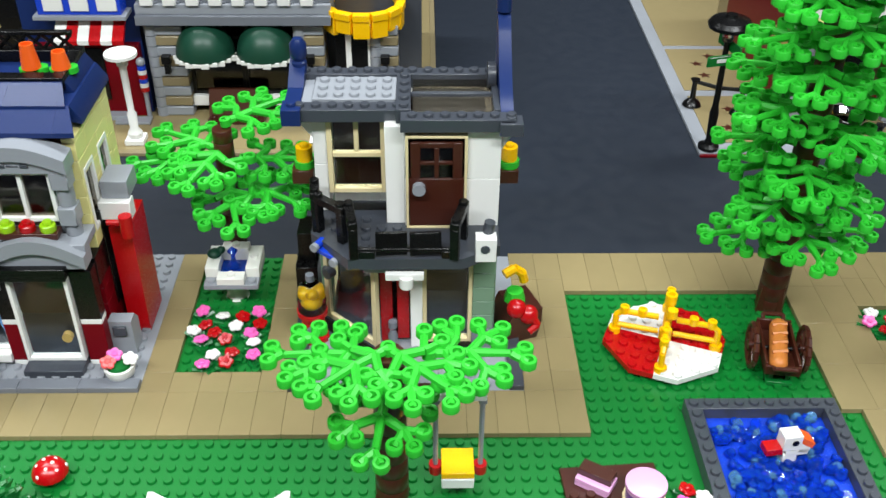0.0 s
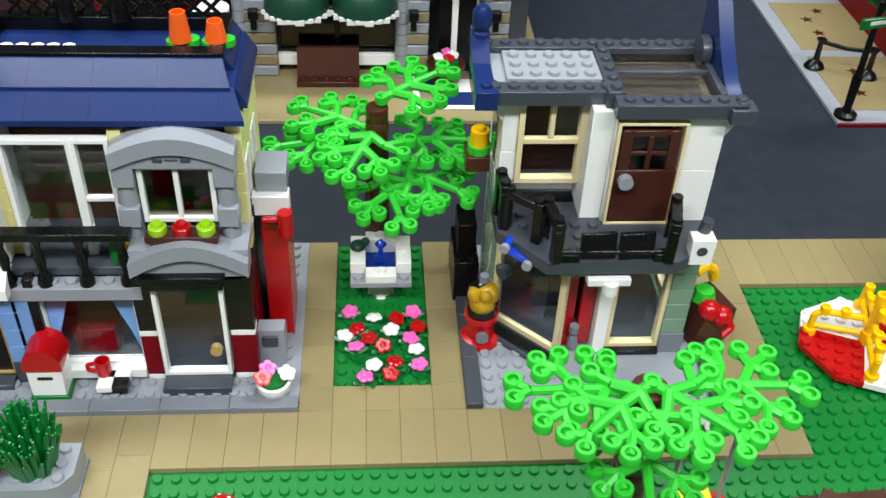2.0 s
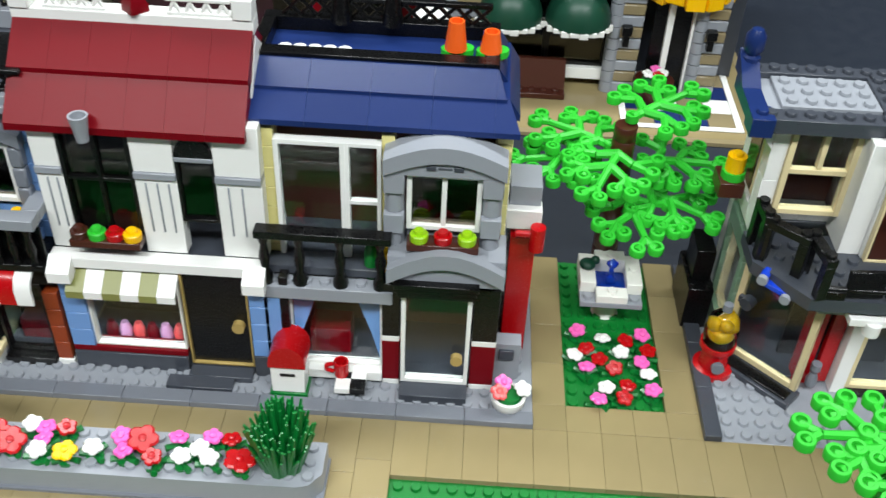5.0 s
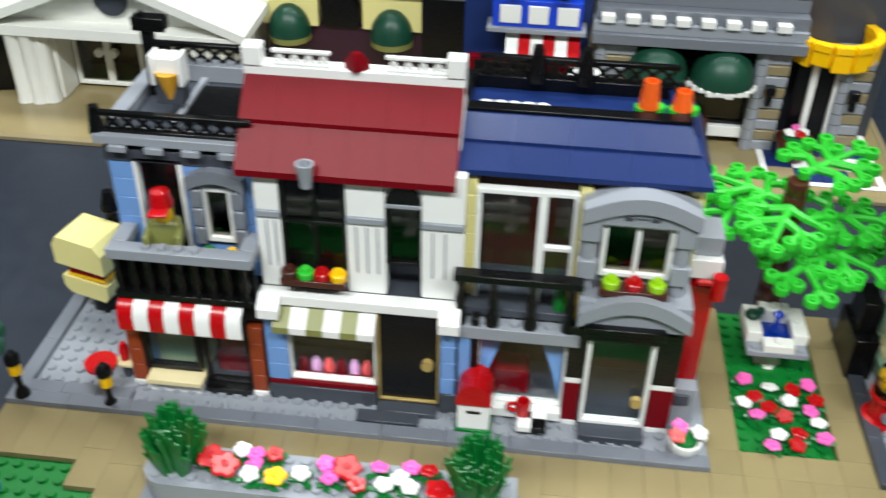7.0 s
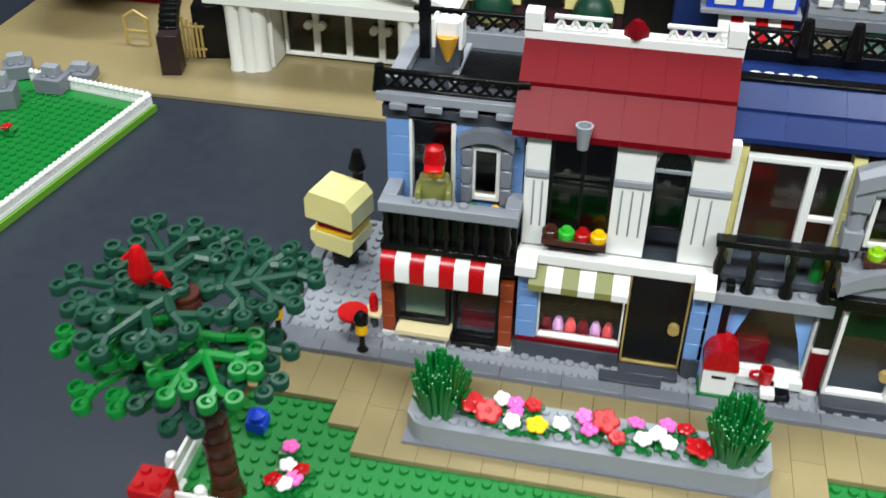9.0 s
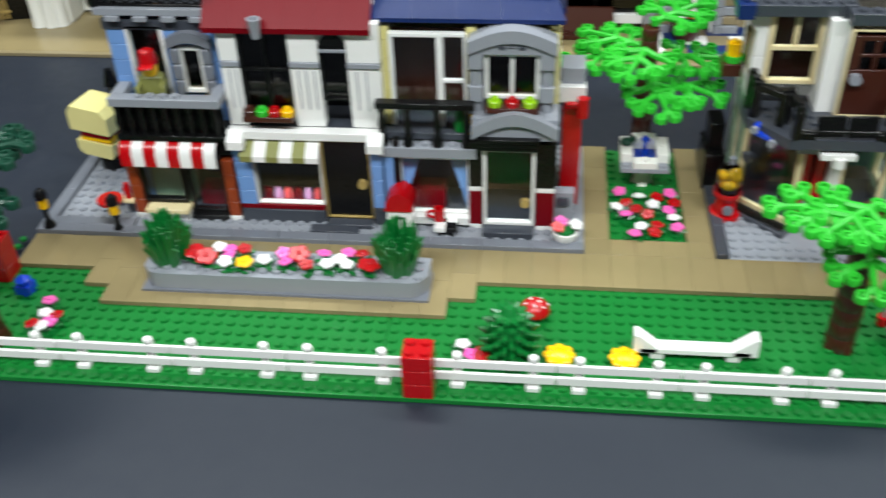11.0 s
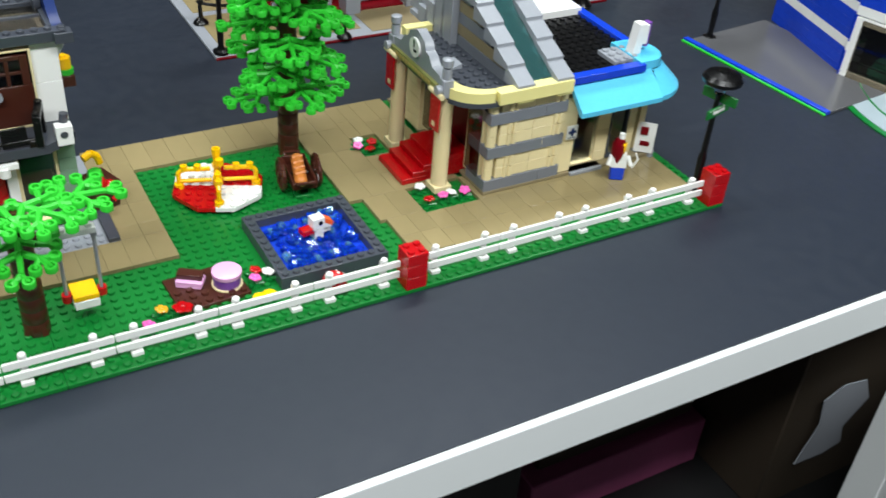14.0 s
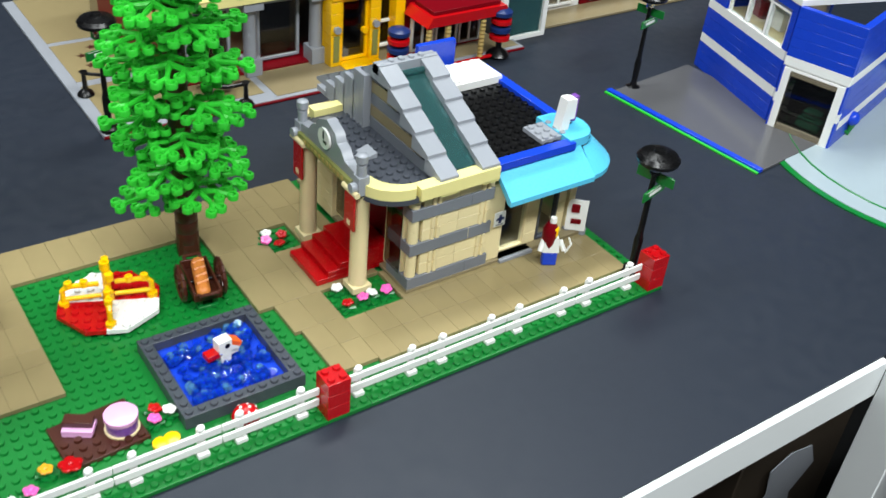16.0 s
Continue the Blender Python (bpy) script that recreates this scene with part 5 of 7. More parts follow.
part("roof_plate", M().box(-0.2, 6.0, 8.1, 11.4, 131, 136).box(0.5, 5.7, 8.2, 11.3, 136, 138).studs(0.6, 5.6, 8.2, 11.2, 138), LGREY, wh, "pale grey studded roof plate")
part("roof_side", M().box(5.7, 6.6, 6.6, 11.4, 131, 139).studs(5.7, 6.7, 6.6, 11.6, 139), DGREY, wh)
# Added pale plate; its grey stands in for the roof pane's reflection.
part("ceiling_plate", M().box(6.7, 11.6, 6.7, 11.3, 129, 130.5), LGREY, wh)
part("roof_window", M().box(6.7, 12.0, 6.7, 11.4, 135, 136.2), SMOKE, wh, "smoked clear roof window").visible_shadow = False
part("roof_window_frame", M().box(6.6, 12.0, 9.0, 9.3, 135.5, 138).box(11.7, 12.1, 6.6, 11.4, 131, 139), DGREY, wh)
n = 9
side = [(5.4, 131), (5.4, 137)] + [(6.2 + 5.2 * i / n, 137 + 34 * (i / n) ** 1.6) for i in range(n + 1)] + [(12.4, 173), (12.4, 131)]
part("roof_wing", M().prism(side, "yz", 12.1, 12.9), NAVY, wh, "dark blue curved roof wing")
part("wing_foot", M().box(12.0, 13.4, 5.2, 6.4, 130, 137).stud(12.7, 5.8, 137), DGREY, wh)
part("wing_top", M().lathe(12.5, 12.0, [(0.5, 173), (0.5, 181), (0.35, 182), (0.5, 184), (0.5, 191)], 14), NAVY, wh)
part("roof_gear", M().rod((11.5, 10.6, 142), (12.0, 10.6, 142), 0.9, 0.9, 10), DGREY, wh)
part("roof_wing", M().box(-1.2, -0.2, 7.2, 11.6, 130, 137).prism([(10.0, 137), (12.2, 137), (12.2, 147)], "yz", -1.2, -0.2), NAVY, wh)
part("corner_column", M().lathe(-0.6, 11.8, [(0.5, 137), (0.5, 145), (0.35, 146), (0.55, 149), (0.55, 155), (0.3, 158)], 14), NAVY, wh)
part("corner_foot", M().box(-1.3, -0.1, 6.7, 8.1, 129, 138).stud(-0.7, 7.4, 138), NAVY, wh)
part("bracket", M().prism([(0.4, 130), (-0.7, 130), (0.4, 118)], "xz", 7.8, 8.6), WHITE, wh)
part("bracket", M().prism([(12.2, 130), (13.1, 130), (12.2, 118)], "xz", 6.2, 7.0), WHITE, wh)
for x in (-0.5, 13.1):
    f = part("wall_planter", M().box(x - 0.8, x + 0.6, 9.2, 11.0, 82, 90), BROWN, wh)
    part("leaves", M().lathe(x, 10.0, [(0.7, 90), (0.7, 94)], 10), BGREEN, f)
    part("bloom", M().lathe(x, 10.0, [(0.55, 94), (0.55, 102)], 12).stud(x, 10.0, 102), YELLOW, f)
part("wall_box", M().box(10.6, 11.9, 2.8, 3.7, 68, 82), WHITE, wh, "white wall box at the balcony")
part("box_mark", M().rod((11.2, 2.8, 76), (11.2, 2.75, 76), 0.3), DGREY, wh)
part("pipe", M().rod((11.2, 3.7, 70), (11.5, 3.7, 88), 0.35), DGREY, wh)

gm = thing("gumball_machine", "red gumball machine with clear dome by the house", "gumball machine", 57.3, 22, Z0)
part("base", M().lathe(0, 0, [(1.3, 0), (1.3, 3), (0.9, 4), (0.8, 14), (1.1, 16), (1.1, 19)], 20), RED, gm)
part("gumballs", M().ball(0, 0, 24, 0.5, 10).ball(0.3, 0.3, 28, 0.45, 10).ball(-0.35, 0.1, 29, 0.4, 10).ball(0.1, -0.3, 31, 0.35, 10), YELLOW, gm)
g = part("dome", M().lathe(0, 0, [(1.0, 19), (1.05, 26), (0.9, 34), (0.5, 38), (0.1, 39)], 20), GLASS, gm, "clear plastic dome")
part("crank", M().rod((0, -1.0, 9), (0, -1.3, 9), 0.4), MGREY, gm)
part("knob", M().lathe(0, 0, [(0.3, 39), (0.3, 43)], 10), MGREY, gm)
bk = thing("fruit_stand", "brown barrel stand with banana and red fruit", "stand", 71.7, 22.5, 3.4, 20, size=(1.03, 1.03, 1.03))
part("crate", M().prism([(-1.2, 0), (1.2, 0), (1.5, 10), (1.5, 20), (-0.6, 20), (-1.2, 10)], "xz", -1.4, 1.4), BROWN, bk)
part("apples", M().ball(-0.3, -1.0, 21, 0.7).ball(0.5, -1.3, 17, 0.7).path([(0.5, -1.6, 20), (0.9, -2.0, 13), (0.2, -2.1, 10)], 0.25), RED, bk)
part("banana", M().path([(-0.6, 0.6, 36), (0.2, 0.7, 38), (0.8, 0.7, 34), (1.0, 0.7, 28)], 0.34), YELLOW, bk)
part("leaves", M().lathe(0.1, 0.2, [(0.8, 20), (0.6, 26)], 8), BGREEN, bk)
t = thing("black_crate", "black stacked parts beside the house wall", "crate", 56.6, 27.6, 3.4)
part("crate", M().box(-0.8, 0.8, -2, 2, 0.2, 26).box(-0.6, 0.6, -1.2, 1.2, 26, 46).studs(-1, 1, -2, 2, 26), BLACK, t)

# ---- bank with clock parapet and azure shop ----
bk0 = thing("bank", "tan and grey toy bank with red steps and clock", "building", 105.5, 10, 3.2, size=(1.05, 1.055, 1.01))
part("plinth", M().box(0, 20, 0, 20, 0.1, 3), DTAN, bk0)
for k in range(8):
    z = 3 + 9.6 * k
    if k % 3 == 0:
        bricks(bk0, 0, 8.4, 0, 1.0, z, z + 9.6, MGREY, (), 9.6, 6)
        bricks(bk0, 0.02, 1.0, 1.0, 3.4, z, z + 9.6, MGREY)
    else:
        bricks(bk0, 1.2, 8.4, 0.15, 1.0, z, z + 9.6, LTAN if k % 3 == 1 or k > 4 else LTAN, (), 9.6, 3.6)
        part("corner_stone", M().lathe(0.55, 0.55, [(0.5, z + 0.1), (0.5, z + 9.5)], 14), LTAN, bk0)
        for x in (2.2, 2.75, 7.2, 7.75):
            part("rib", M().lathe(x, 0.16, [(0.22, z + 0.3), (0.22, z + 9.2)], 8), LTAN, bk0)
part("panel", M().box(2.0, 6.6, 0.02, 0.3, 31.8, 41.2), LTAN, bk0)
part("shop_wall", M().box(8.4, 10.0, 0.3, 1.0, 3, 70), LTAN, bk0)
bricks(bk0, 13.2, 14.6, 0.8, 1.6, 3, 66, LTAN)
bricks(bk0, 16.8, 17.8, 0.8, 1.6, 3, 66, LTAN)
sh = framed_window(bk0, 10.0, 13.2, 0.8, 4, 66, LTAN, GLASS, (), 0.2, "shop_window")
framed_window(bk0, 14.6, 16.8, 0.8, 4, 66, DGREY, GLASS, (), 0.2, "glass_door")
part("shop_back", M().box(8.8, 19, 9, 9.3, 3, 74), DGREY, bk0)
part("shop_plant", M().box(10.6, 12.4, 3, 4.4, 3, 30), PINE, bk0)
part("sill", M().box(9.8, 13.6, -0.3, 0.8, 0.1, 3), LGREY, bk0)
bricks(bk0, 18.4, 19.2, 1.0, 16.0, 3, 74, LTAN)
bricks(bk0, 0.2, 19.2, 18.0, 18.8, 3, 74, LTAN)
bricks(bk0, -0.2, 0.6, 12.6, 18.0, 3, 74, LTAN)
part("inner_wall", M().box(1.6, 1.9, 3.4, 12.4, 3, 76), DTAN, bk0)
side_window(bk0, 0.2, 1.2, 4.0, 8, 70, LTAN, SMOKE, 0.25, -1)
side_window(bk0, 0.2, 10.0, 12.4, 8, 70, LTAN, SMOKE, 0.25, -1)
part("doorway", M().box(1.2, 1.5, 5.0, 9.4, 3, 60), DRED, bk0)
sp = part("health_sign", M().box(8.8, 10.0, 0.0, 0.16, 34, 46), WHITE, bk0, "white square sign with dark cross")
part("cross", M().box(9.25, 9.55, -0.04, 0.02, 37, 44).box(8.98, 9.82, -0.05, 0.02, 39.4, 41.6), NAVY, sp)
part("bars", M().box(8.95, 9.85, -0.04, 0.02, 35.2, 36), DGREY, sp)
for k in range(4):
    part("step", M().box(-6.2 + 1.1 * k, 1.0, 4.4, 9.4, 0.1 + 4.6 * k, 4.6 + 4.6 * k), RED, bk0, "red step")
for y in (2.8, 11.6):
    part("column", M().box(-4.1, -2.3, y - 0.9, y + 0.9, 0, 5).lathe(-3.2, y, [(0.78, 5), (0.76, 20), (0.76, 78), (0.85, 80)], 20), LTAN, bk0)
    b = part("banner", M().box(-4.3, -4.1, y - 0.75, y + 0.75, 54, 84), RED, bk0, "red banner with pale rail")
    part("banner_rail", M().rod((-4.2, y - 1.1, 84), (-4.2, y + 1.1, 84), 0.26), LTAN, b)
    part("banner_mark", M().box(-4.34, -4.3, y - 0.25, y + 0.25, 57, 61), LTAN, b)
# roof over the porch with the rounded parapet
n = 8
arc = [(-1.9 + 3.6 * (1 - math.cos(math.pi / 2 * i / n)) - 1.7, 2.9 - 3.2 * math.sin(math.pi / 2 * i / n)) for i in range(n + 1)]
outline = arc + [(2.8, -0.3), (2.8, 15.2), (-1.4, 15.2), (-3.6, 12.4)]
part("porch_roof", M().prism(outline, "xy", 78, 82), DGREY, bk0)
part("porch_deck", M().prism([(x * 0.9 + 0.2, y * 0.94 + 0.5) for x, y in outline], "xy", 82, 84.5), DGREY, bk0)
m = M()
for i in range(6):
    for j in range(13):
        x, y = -2.2 + i, 1.4 + j
        if x < 2.4 and (x + 3.6) + (y - 0) > 3.2:
            m.stud(x, y, 84.5)
part("porch_studs", m, DGREY, bk0)
inner = [(x * 0.78 + 0.5, y * 0.78 + 0.75) for x, y in arc]
part("rounded_cornice", M().prism(arc + inner[::-1], "xy", 82, 90), PYELLOW, bk0, "pale yellow rounded cornice")
part("cornice", M().box(0.3, 8.2, -0.6, 0.6, 80, 90), PYELLOW, bk0)
part("cornice", M().box(-1.2, 2.0, 14.4, 15.4, 82, 90), PYELLOW, bk0)
pp = [(2.6, 84), (2.6, 96), (4.4, 98), (5.0, 104), (5.6, 106), (6.0, 112), (7.4, 117), (8.8, 112), (9.2, 106), (9.8, 104), (10.4, 98), (12.0, 96), (12.0, 84)]
pw = part("clock_parapet", M().prism(pp, "yz", -3.9, -3.0), LGREY, bk0, "light grey curved parapet")
part("clock", M().rod((-3.95, 7.4, 103), (-4.15, 7.4, 103), 0.95, 0.95, 20), WHITE, pw)
part("clock_hands", M().box(-4.2, -4.15, 7.3, 7.5, 103, 109).box(-4.21, -4.15, 6.9, 7.4, 100, 102), BLACK, pw)
sgn = part("name_strip", M().box(-4.2, -3.6, 3.0, 11.8, 84, 90), OLIVE, bk0, "olive strip with gold lettering bars")
m = M()
for k in range(11):
    m.box(-4.26, -4.2, 4.0 + k * 0.62, 4.4 + k * 0.62, 85.6, 88.6)
part("letter_bars", m, GOLD, sgn)
for y in (2.4, 12.2):
    f = part("finial", M().box(-4.0, -3.0, y - 0.5, y + 0.5, 82, 96).lathe(-3.5, y, [(0.42, 96), (0.42, 104), (0.28, 104.6), (0.5, 106), (0.5, 111), (0.3, 112)], 14), LGREY, bk0)
    part("finial_ball", M().rod((-4.5, y, 88), (-4.0, y, 88), 0.42, 0.42, 12), LGREY, f)
# stepped slope roof with glass between
for x0, x1 in ((2.2, 4.0), (6.4, 8.2)):
    for k in range(5):
        y0, z0 = 0.0 + 2.0 * k, 88 + 9.4 * k
        part("roof_slope", M().prism([(y0 - 0.4, z0), (y0 - 0.4, z0 + 4.0), (y0 + 2.0, z0 + 12.4), (y0 + 2.0, z0)], "yz", x0 - 0.04 * (k % 2), x1), LGREY, bk0)
        part("roof_slope", M().prism([(20.2 - y0, z0), (20.2 - y0, z0 + 2.4), (18.0 - y0, z0 + 12.6), (18.0 - y0, z0)], "yz", x0, x1), LGREY, bk0)
    part("roof_foot", M().box(x0 + 0.1, x1, -0.5, 0.8, 78, 88), PYELLOW, bk0)
part("ridge", M().box(2.2, 8.2, 9.6, 10.6, 130, 137.4).studs(3.2, 7.2, 9.6, 10.6, 137.4), LGREY, bk0)
for k in range(5):
    part("gable_course", M().box(2.5, 3.4, 1.0 + 2.0 * k, 19.2 - 2.0 * k, 84 + 9.4 * k, 93.2 + 9.4 * k), DTAN if k % 2 else MGREY, bk0)
    part("gable_step", M().box(1.7, 2.5, 11.0 + 1.6 * k, 12.8 + 1.6 * k, 84, 126 - 9.4 * k), LGREY, bk0)
part("gable_wall", M().prism([(0.8, 84), (10.1, 130), (19.4, 84)], "yz", 7.0, 7.8), DGREY, bk0)
g = part("roof_glass", M().prism([(0.6, 88), (0.6, 91), (9.2, 130), (9.6, 130)], "yz", 4.0, 6.4), TEALGLASS, bk0, "teal clear roof glass")
part("glass_clip", M().rod((4.1, 9.0, 131), (6.3, 9.0, 131), 0.3), TEALGLASS, bk0)
part("loose_tile", M().prism([(-1.4, 85), (0.2, 85), (0.2, 89)], "xz", 6.0, 7.6), LGREY, bk0)
part("black_roof", M().box(8.2, 18.6, 0.6, 16.4, 78, 84).studs(8.4, 18.4, 1.0, 16.0, 84), BLACK, bk0)
part("roof_border", M().box(8.2, 17.0, 0.0, 1.0, 82, 88), BLUE, bk0, "blue roof border")
part("roof_border", M().box(18.2, 19.2, 5.0, 16.4, 82, 88), BLUE, bk0)
part("roof_border", M().box(8.4, 19.2, 0.3, 16.6, 74, 78), LGREY, bk0)
part("blue_board", M().box(12.0, 16.4, 18.0, 18.6, 84, 108), BLUE, bk0)
part("white_deck", M().box(13.0, 18.6, 13.0, 17.0, 84.5, 91).studs(13, 18, 13, 17, 91), WHITE, bk0)
part("grey_deck", M().box(14.4, 17.4, 1.6, 4.4, 84.5, 88).studs(14.4, 17.4, 1.4, 4.4, 88), LGREY, bk0)
n = 10
part("corner_deck", M().prism([(16.6, 0.4)] + [(18.2 + 1.9 * math.sin(math.pi * i / n), 2.8 - 2.4 * math.cos(math.pi * i / n)) for i in range(n + 1)] + [(16.6, 5.2)], "xy", 82, 89), AZURE, bk0)
part("awning", M().prism([(0.4, 82), (-2.0, 66), (-2.0, 62), (-1.6, 62), (0.4, 78)], "yz", 8.6, 18.0), AZURE, bk0, "azure sloped awning")
vs, fs = [], []
for i in range(n + 1):
    a = -math.pi / 2 + math.pi * 0.85 * i / n
    c, s_ = math.cos(a), math.sin(a)
    for rr_, zz in ((2.4, 82), (4.4, 66), (4.4, 62), (4.0, 62), (2.0, 78)):
        vs.append((18.0 + rr_ * c, 2.6 + rr_ * s_, zz / 8))
for i in range(n):
    for k in range(5):
        fs.append((i * 5 + k, i * 5 + (k + 1) % 5, (i + 1) * 5 + (k + 1) % 5, (i + 1) * 5 + k))
part("awning_end", M().add(vs, fs), AZURE, bk0)
ob = thing("roof_tooth", "white and purple brick ornament on the shop roof", "ornament", 124, 12.7, 92)
part("tooth", M().prism([(-0.9, 0), (0.1, 0), (0.3, 26), (-0.5, 26)], "xz", -0.5, 0.6).prism([(0.1, 8), (0.9, 8), (0.9, 24), (0.3, 24)], "xz", -0.3, 0.8), WHITE, ob)
part("handle", M().box(0.9, 1.4, 0.0, 0.7, 4, 25), PURPLE, ob)
f = M().box(-0.7, 0.7, -0.4, 0.4, 0, 12, 0.1).mat(1).prism([(-0.8, 12), (0.8, 12), (0.6, 25), (-0.6, 25)], "xz", -0.42, 0.42).rod((-0.8, 0, 22), (-1.1, -0.5, 14), 0.24).rod((0.8, 0, 22), (1.2, -0.5, 15), 0.24)
f.mat(2).lathe(0, 0, [(0.4, 25), (0.5, 27), (0.5, 33), (0.4, 34)], 14).mat(3).lathe(-0.25, 0.12, [(0.55, 16), (0.72, 24), (0.74, 32), (0.4, 37)], 12).mat(1).lathe(-0.1, 0.2, [(0.35, 37), (0.3, 41)], 10).path([(1.3, -0.6, 14), (1.7, -0.7, 22), (1.4, -0.7, 28)], 0.1)
solid("toy_figure", f, [BLUE, WHITE, YELLOW, DRED], "plain toy figure in white coat beside the shop", "toy figure", 120, 7.6, 3.4, -30)
sb = thing("sign_board", "small white standing board with picture marks", "sign", 125.7, 10.5, 3.4, -40)
part("board", M().prism([(-0.4, 4), (0.0, 30), (0.2, 30), (-0.1, 4)], "yz", -1.0, 1.0), WHITE, sb)
part("marks", M().box(-0.6, 0.2, -0.36, -0.1, 20, 27).box(-0.5, 0.5, -0.42, -0.2, 10, 14), DRED, sb)
part("foot", M().lathe(-0.8, 0, [(0.4, 0), (0.4, 5)], 10).lathe(0.8, 0, [(0.4, 0), (0.4, 5)], 10), LGREY, sb)


def street_lamp(x, y, z, label):
    t = thing("street_lamp", label, "street lamp", x, y, z, 0, "black street lamps")
    part("pole", M().lathe(0, 0, [(1.0, 0), (1.0, 2.5), (0.5, 4), (0.35, 8), (0.45, 30), (0.3, 36), (0.26, 88)], 14), BLACK, t)
    part("light", M().lathe(0, 0, [(0.5, 88), (0.55, 94), (0.4, 97)], 14), GLASS, t)
    part("cap", M().lathe(0, 0, [(0.6, 97), (1.9, 98), (2.0, 101), (1.7, 104), (0.6, 106), (0.5, 108)], 24), BLACK, t)
    for a, z0 in ((0, 70), (90, 80)):
        o = part("street_sign", M().box(-1.9, 1.9, -0.45, -0.25, z0, z0 + 8), GREEN, t, "green street sign with pale bars")
        part("bars", M().box(-1.0, 1.0, -0.5, -0.45, z0 + 2.6, z0 + 5.4).box(-1.7, 1.7, -0.48, -0.45, z0 + 7.0, z0 + 7.4), WHITE, o)
        o.matrix_local = pose(0, 0, 0, 0, 0, a + 15)


street_lamp(126.9, 3.2, 0.2, "black street lamp with green signs by the fence")
street_lamp(155.4, 33.2, -3, "black street lamp with green signs by the lot")
street_lamp(92.6, 50, 0.2, "black street lamp on the far pavement corner")

# ---- far street, left block ----
part_block = thing("far_pavement", "tan tiled pavement with grey kerb across the road", "pavement", 64, 0, -3.2, 0, "", "structure")
part("slab", M().box(-110, 2, 49.8, 120, 0.1, 3.0), TAN, part_block)
part("kerb", M().box(-96, 2.3, 49.1, 49.8, 0.1, 3.2), DTAN, part_block)
part("kerb", M().box(2.0, 2.6, 49.8, 120, 0.1, 3.2), DTAN, part_block)

bs = thing("brownstone", "grey banded toy brownstone with dark green awnings", "building", 38.3, 56.5, 0, size=(1.07, 1.07, 1.07))
part("body", M().box(0.4, 25, 4.0, 20, 0, 150), DGREY, bs)
for x0, w in ((0.2, 3.4), (13.6, 2.6), (20.5, 2.4)):
    for k in range(9):
        part("column_course", M().box(x0 + 0.02, x0 + w, 0.2, 3.6, 8.0 * k, 8.0 * k + 7.4, 0.1), (DTAN if k % 2 else LGREY), bs)
        part("column_round", M().lathe(x0 + w * 0.15, 0.6, [(0.6, 8.0 * k), (0.6, 8.0 * k + 7.4)], 10), LGREY, bs)
    part("wall_lamp", M().box(x0 + w / 2 - 0.4, x0 + w / 2 + 0.4, -0.5, 0.2, 44, 50).box(x0 + w / 2 - 0.25, x0 + w / 2 + 0.25, -0.4, 0.2, 36, 44), BLACK, bs)
# Added black sheet; it stands for the shade behind the brownstone's windows.
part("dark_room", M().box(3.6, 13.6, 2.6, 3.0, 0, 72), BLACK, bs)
part("white_sill", M().box(3.6, 13.6, 0.8, 2.6, 6, 14), WHITE, bs)
framed_window(bs, 3.6, 8.6, 1.4, 14, 60, BLACK, SMOKE)
framed_window(bs, 8.6, 13.6, 1.4, 14, 60, BLACK, SMOKE)
for x in (5.4, 10.9):
    n = 8
    d = part("dome_awning", M().lathe(x, 0.4, [(2.65 * math.cos(math.pi / 2 * i / n), 50 + 24 * math.sin(math.pi / 2 * i / n)) for i in range(n + 1)], 26), DGREEN, bs, "glossy dark green half-dome awning")
    m = M()
    for k in range(12):
        a = math.pi + math.pi * k / 11
        m.box(x + 2.55 * math.cos(a) - 0.36, x + 2.55 * math.cos(a) + 0.36, 0.4 + 2.55 * math.sin(a) - 0.12, 0.4 + 2.55 * math.sin(a) + 0.12, 46.5 + (k % 2), 50.5)
    part("awning_trim", m, WHITE, d)
    part("dome_studs", M().stud(x - 0.4, 0.2, 73.4).stud(x + 0.4, 0.2, 73.4), DGREEN, d)
for k, mt in ((0, MGREY), (1, LGREY)):
    part("entablature", M().box(-0.2, 17, -0.6 + 0.5 * k, 5, 74 + 7 * k, 81 + 7 * k), mt, bs)
for k in range(8):
    part("dentil", M().box(0.4 + 2.0 * k, 1.5 + 2.0 * k, -0.4, 1, 88, 93), WHITE, bs)
part("dentil_back", M().box(0, 17, 0.4, 5, 88, 96).studs(0, 16, -0.2, 0.8, 88), MGREY, bs)
for k in range(6):
    part("upper_band", M().box(0.2, 17, 1.6, 5, 96 + 9 * k, 104.4 + 9 * k), MGREY if k < 3 else PYELLOW, bs)
sw2 = thing("brown_bench", "reddish brown sloped bench before the brownstone", "bench", 43.9, 54.7, 0, size=(1.04, 1.04, 1.04))
part("seat", M().box(0, 5.3, 0, 1.2, 0.1, 4).studs(0, 5, 0.1, 1.1, 4), BROWN, sw2)
part("backrest", M().prism([(1.0, 4), (1.4, 4), (2.4, 22), (2.0, 22)], "yz", 0, 5.3), BROWN, sw2)
yb = thing("yellow_balcony", "bright yellow curved balcony with black window bay", "balcony", 59.4, 58.9, 0, size=(1.07, 1.07, 1.07))
for k in range(9):
    a = math.pi * (0.9 + 1.2 * k / 8)
    o = part("balcony_panel", M().box(-0.75, 0.75, -0.25, 0.25, 66 + 3 * (k % 3 == 0), 79).box(-0.75, 0.75, -0.4, 0.4, 79, 84), YELLOW, yb)
    o.matrix_local = pose(3.4 * math.cos(a) * U, 3.2 * math.sin(a) * U, 0, 0, 0, math.degrees(a) + 90)
